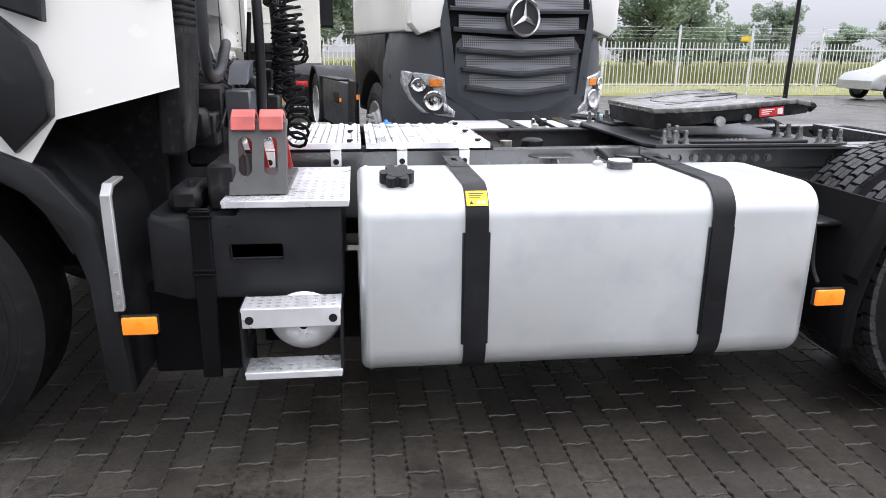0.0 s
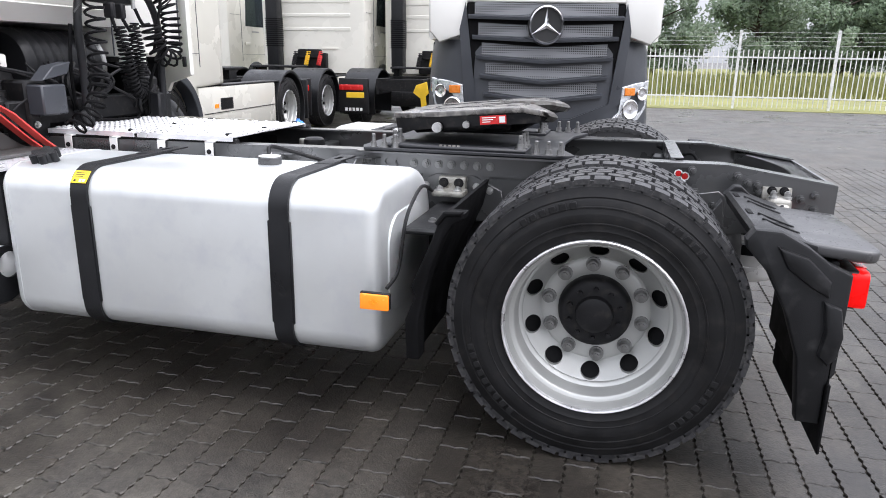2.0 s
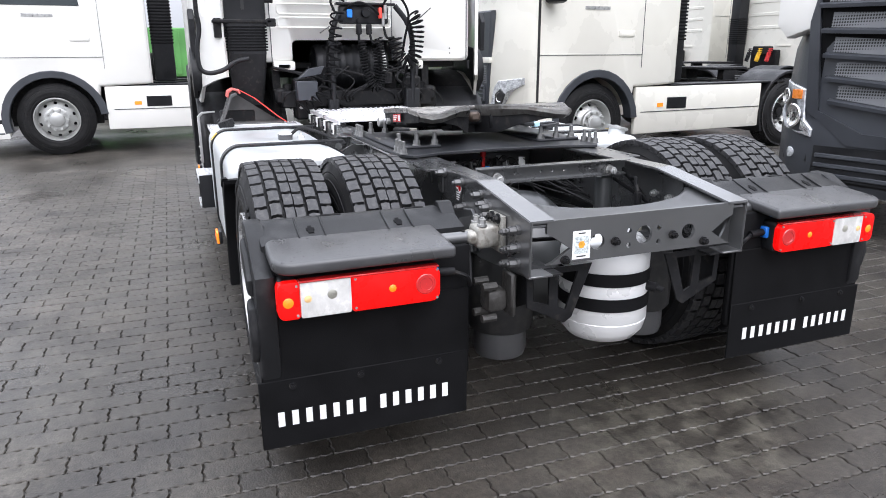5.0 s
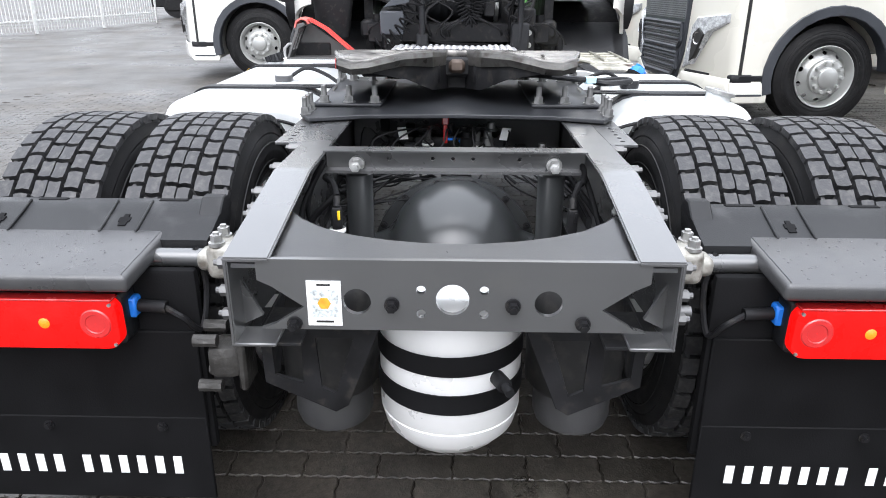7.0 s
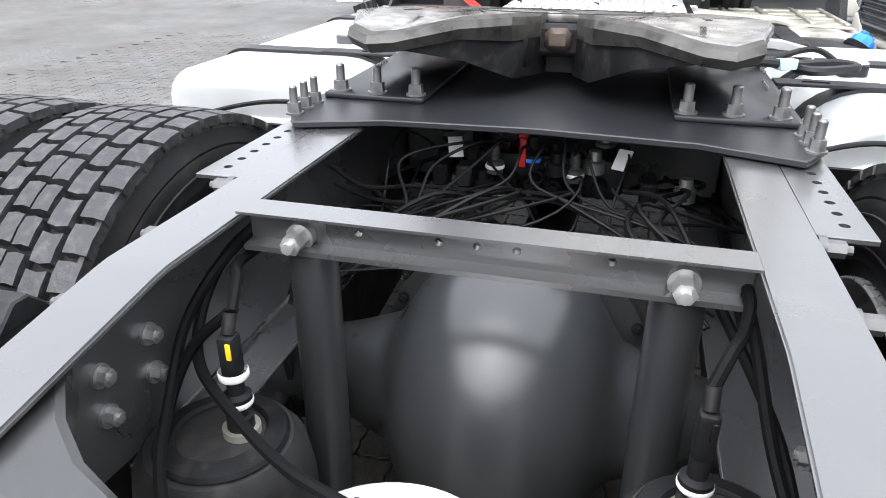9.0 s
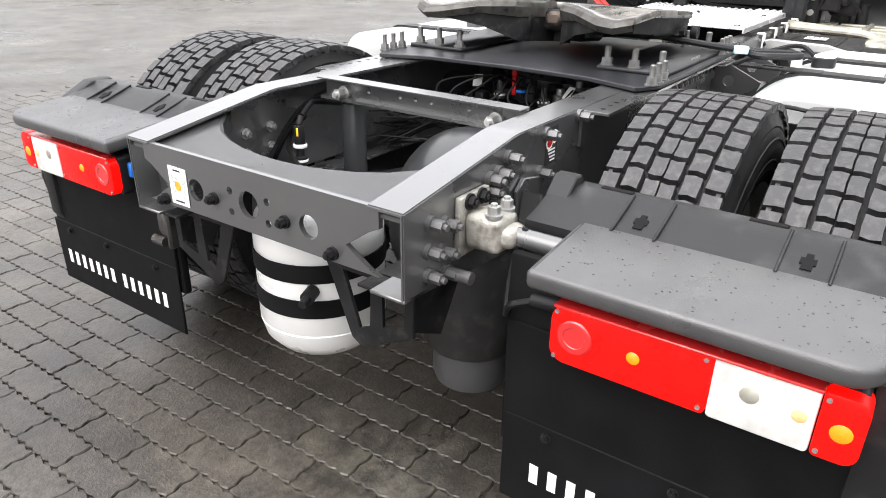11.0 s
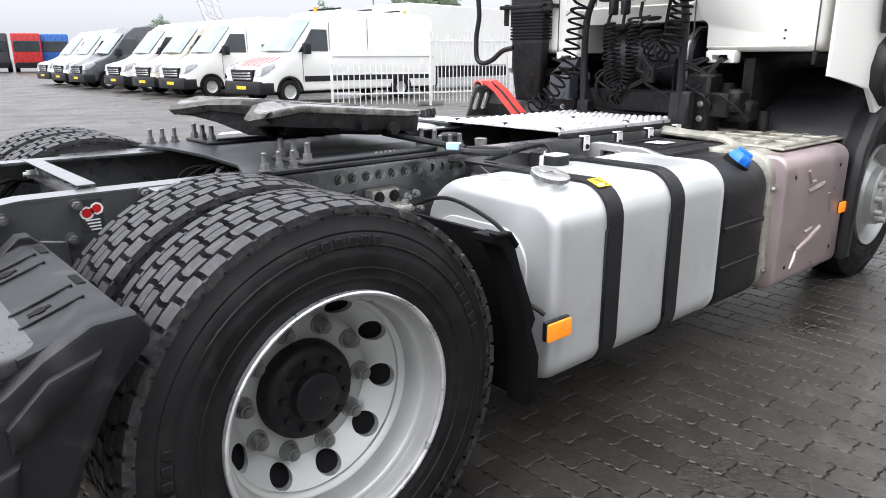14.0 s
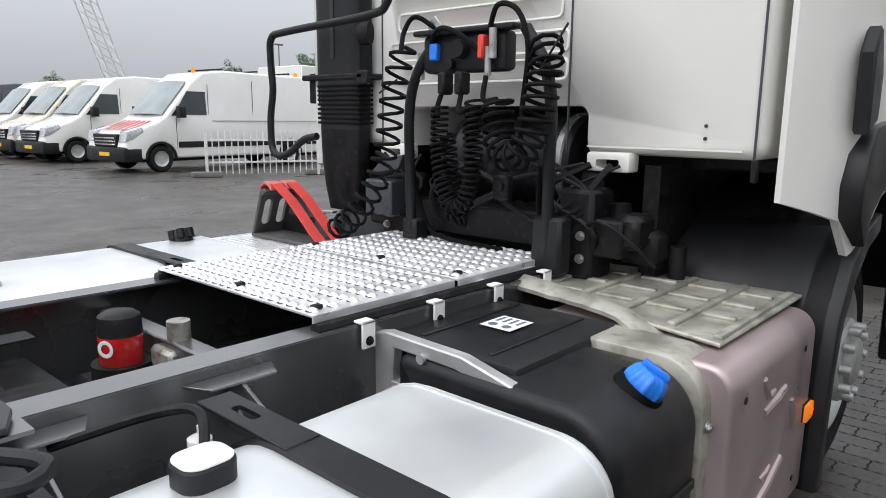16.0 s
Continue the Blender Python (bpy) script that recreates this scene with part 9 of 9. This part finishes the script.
def far_truck(at, paint, label):
    t = thing("distant_truck", label, "truck", "far trucks", at)
    bm = B()
    bx(bm, -2.3, 0, -1.22, 1.22, 0.7, 3.6, 0.12, 3)
    part("cab_body", bm, paint, t)
    bm = B()
    bx(bm, -0.05, 0.03, -1.1, 1.1, 1.9, 2.9, 0.03)
    part("windscreen", bm, SCREEN, t)
    bm = B()
    bx(bm, -6, 0.02, -1.1, 1.1, 0.4, 0.95, 0.05)
    part("chassis", bm, DARK, t)
    for x in (-1.3, -5.0):
        for s in (-1, 1):
            bm = B()
            cy(bm, (x, s * 0.9, 0.5), (x, s * 1.2, 0.5), 0.5, 24)
            part("wheel", bm, RUBBER, t)
    return t


TRUCKRED, TRUCKBLUE = mat("red_truck_paint", (0.5, 0.03, 0.03), 0.3), mat("blue_truck_paint", (0.03, 0.14, 0.45), 0.3)
for k, (x, y, mm, nm) in enumerate(((-17.5, -76, TRUCKBLUE, "blue lorry far down the yard"), (-14.8, -75, TRUCKRED, "red lorry far down the yard"), (-12.2, -76, GREY, "dark lorry far down the yard"), (-28, -6.2, CREAM, "white lorry parked across the yard"), (-24, -4.0, GREY, "lorry parked across the yard"))):
    far_truck(pose(x, y, 0, 0, 0, 78 if y < -20 else 95), mm, nm)

box = thing("box_lorry", "white box lorry with red and white marker stripes", "lorry", "", pose(-16.5, -20.5, 0, 0, 0, 4))
bm = B()
bx(bm, -6, 0, -1.25, 1.25, 0.95, 3.3, 0.03)
part("box_body", bm, WHITE, box)
bm = B()
for z in (1.0, 1.25, 1.5):
    bx(bm, 0.0, 0.012, 1.02, 1.22, z, z + 0.12)
    bx(bm, 0.0, 0.012, -1.22, -1.02, z, z + 0.12)
part("marker_stripe", bm, STRIPE, box)
bm = B()
bx(bm, -6, 0.02, -1.2, 1.2, 0.5, 0.9, 0.02)
for s in (-1, 1):
    cy(bm, (-1.2, s * 0.8, 0.45), (-1.2, s * 1.2, 0.45), 0.45, 20)
part("chassis", bm, DARK, box)

crane = thing("lattice_crane", "pale lattice crane mast far behind the vans", "crane", "", pose(-70, -150, 0, 0, 18, 0))
bm = B()
for sx in (-1.5, 1.5):
    for sy in (-1.5, 1.5):
        cy(bm, (sx, sy, 0), (sx, sy, 55), 0.16, 5)
for k in range(18):
    z = 3 * k
    for s in (-1.5, 1.5):
        cy(bm, (-1.5, s, z), (1.5, s, z + 3), 0.09, 4)
        cy(bm, (s, 1.5, z), (s, -1.5, z + 3), 0.09, 4)
part("mast", bm, FENCE, crane)
lp = thing("street_lamp", "thin street lamp behind the vans", "street lamp", "", pose(-46, -62, 0))
bm = B()
cy(bm, (0, 0, 0), (0, 0, 9), 0.09, 8, 0.06)
bx(bm, -0.5, 0.5, -0.1, 0.1, 8.9, 9.05)
part("post", bm, CONCRETE, lp)

gbox = thing("green_container", "green steel container beyond the crosswise truck", "container", "", pose(-15.5, -1.6, 0, 0, 0, 0))
bm = B()
bx(bm, -1.2, 1.2, -1.6, 3.4, 0.9, 1.95, 0.02)
GREENP = mat("green_paint", (0.10, 0.30, 0.08), 0.5, 0, 0.15, 3, 0.1)
part("container_wall", bm, GREENP, gbox)
for k in range(18):
    bm = B()
    bx(bm, 1.19, 1.225, -1.5 + 0.27 * k, -1.40 + 0.27 * k, 0.95, 1.9, 0.006)
    part("rib", bm, GREENP, gbox)
bm = B()
bx(bm, -1.1, 1.1, -1.5, 3.3, 0.0, 0.9, 0.02)
part("container_base", bm, DARK, gbox)


# ---- paving stones ----
L_, P_ = 0.225, 0.1125


def stone(c, s, j=0.0024):
    """One interlocking stone: rim points of top, chamfer and foot; c its middle, s the seed of its unevenness."""
    r = random.Random(s)
    n = 5
    zig = lambda k: 0.0042 if k % 2 else -0.0042
    pts = []
    for k in range(2 * n + 1):
        pts.append((P_ / 2 + zig(k), -L_ / 2 + L_ * k / (2 * n)))
    for k in range(1, 4):
        pts.append((P_ / 2 - P_ * k / 4, L_ / 2 + (0.004 if k % 2 else -0.004)))
    for k in range(2 * n, -1, -1):
        pts.append((-P_ / 2 + zig(k), -L_ / 2 + L_ * k / (2 * n)))
    for k in range(1, 4):
        pts.append((-P_ / 2 + P_ * k / 4, -L_ / 2 + (0.004 if k % 2 else -0.004)))
    top = r.uniform(-0.0012, 0.0010)
    tx, ty = r.uniform(-0.012, 0.012), r.uniform(-0.008, 0.008)
    rings = []
    for f, g, z in ((1 - 2 * j / P_, 1 - 2 * j / L_, -0.02), (1 - 2 * j / P_, 1 - 2 * j / L_, -0.0040), (1 - 2 * (j + 0.0030) / P_, 1 - 2 * (j + 0.0030) / L_, 0.0)):
        rings.append([(c[0] + x * f, c[1] + y * g, z + (top + tx * x + ty * y if z > -0.01 else 0)) for x, y in pts])
    return rings


def stones(cells):
    V, Fc = [], []
    for i, j in cells:
        rings = stone((i * P_, (j + 0.5 * (i % 2)) * L_), i * 7919 + j)
        n, m = len(V), len(rings[0])
        for ring in rings:
            V += ring
        for q in range(2):
            for k in range(m):
                kk = (k + 1) % m
                Fc.append((n + q * m + k, n + q * m + kk, n + (q + 1) * m + kk, n + (q + 1) * m + k))
        Fc.append(tuple(n + 2 * m + k for k in range(m)))
    return V, Fc


# the 300 stones beside the rear wheel are parts of their own, the rest of the field is joined
near = [(i, j) for i in range(12, 32) for j in range(3, 18)]
near_set = set(near)
field = [(i, j) for i in range(-62, 54) for j in range(-24, 31) if (i, j) not in near_set]
V, Fc = stones(field)
me = bpy.data.meshes.new("paving_field")
me.from_pydata(V, [], Fc)
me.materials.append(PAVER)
pf = new("paving_field", me)
pf.parent = ground
pf.matrix_parent_inverse = ground.matrix_world.inverted()
pf.location.z = 0.0045
tagged(pf, "interlocking grey concrete pavers with dark joints", kind="stuff")
kinds = []
for s in range(6):
    V, Fc = [], []
    rings = stone((0, 0), s)
    m = len(rings[0])
    for ring in rings:
        V += ring
    for q in range(2):
        for k in range(m):
            kk = (k + 1) % m
            Fc.append((q * m + k, q * m + kk, (q + 1) * m + kk, (q + 1) * m + k))
    Fc.append(tuple(2 * m + k for k in range(m)))
    me = bpy.data.meshes.new("paving_stone")
    me.from_pydata(V, [], Fc)
    me.materials.append(PAVER)
    kinds.append(me)
for i, j in near:
    o = new("paving_stone", kinds[(i * 31 + j * 17) % 6])
    o.parent = ground
    o.location = (i * P_, (j + 0.5 * (i % 2)) * L_, 0.0045)
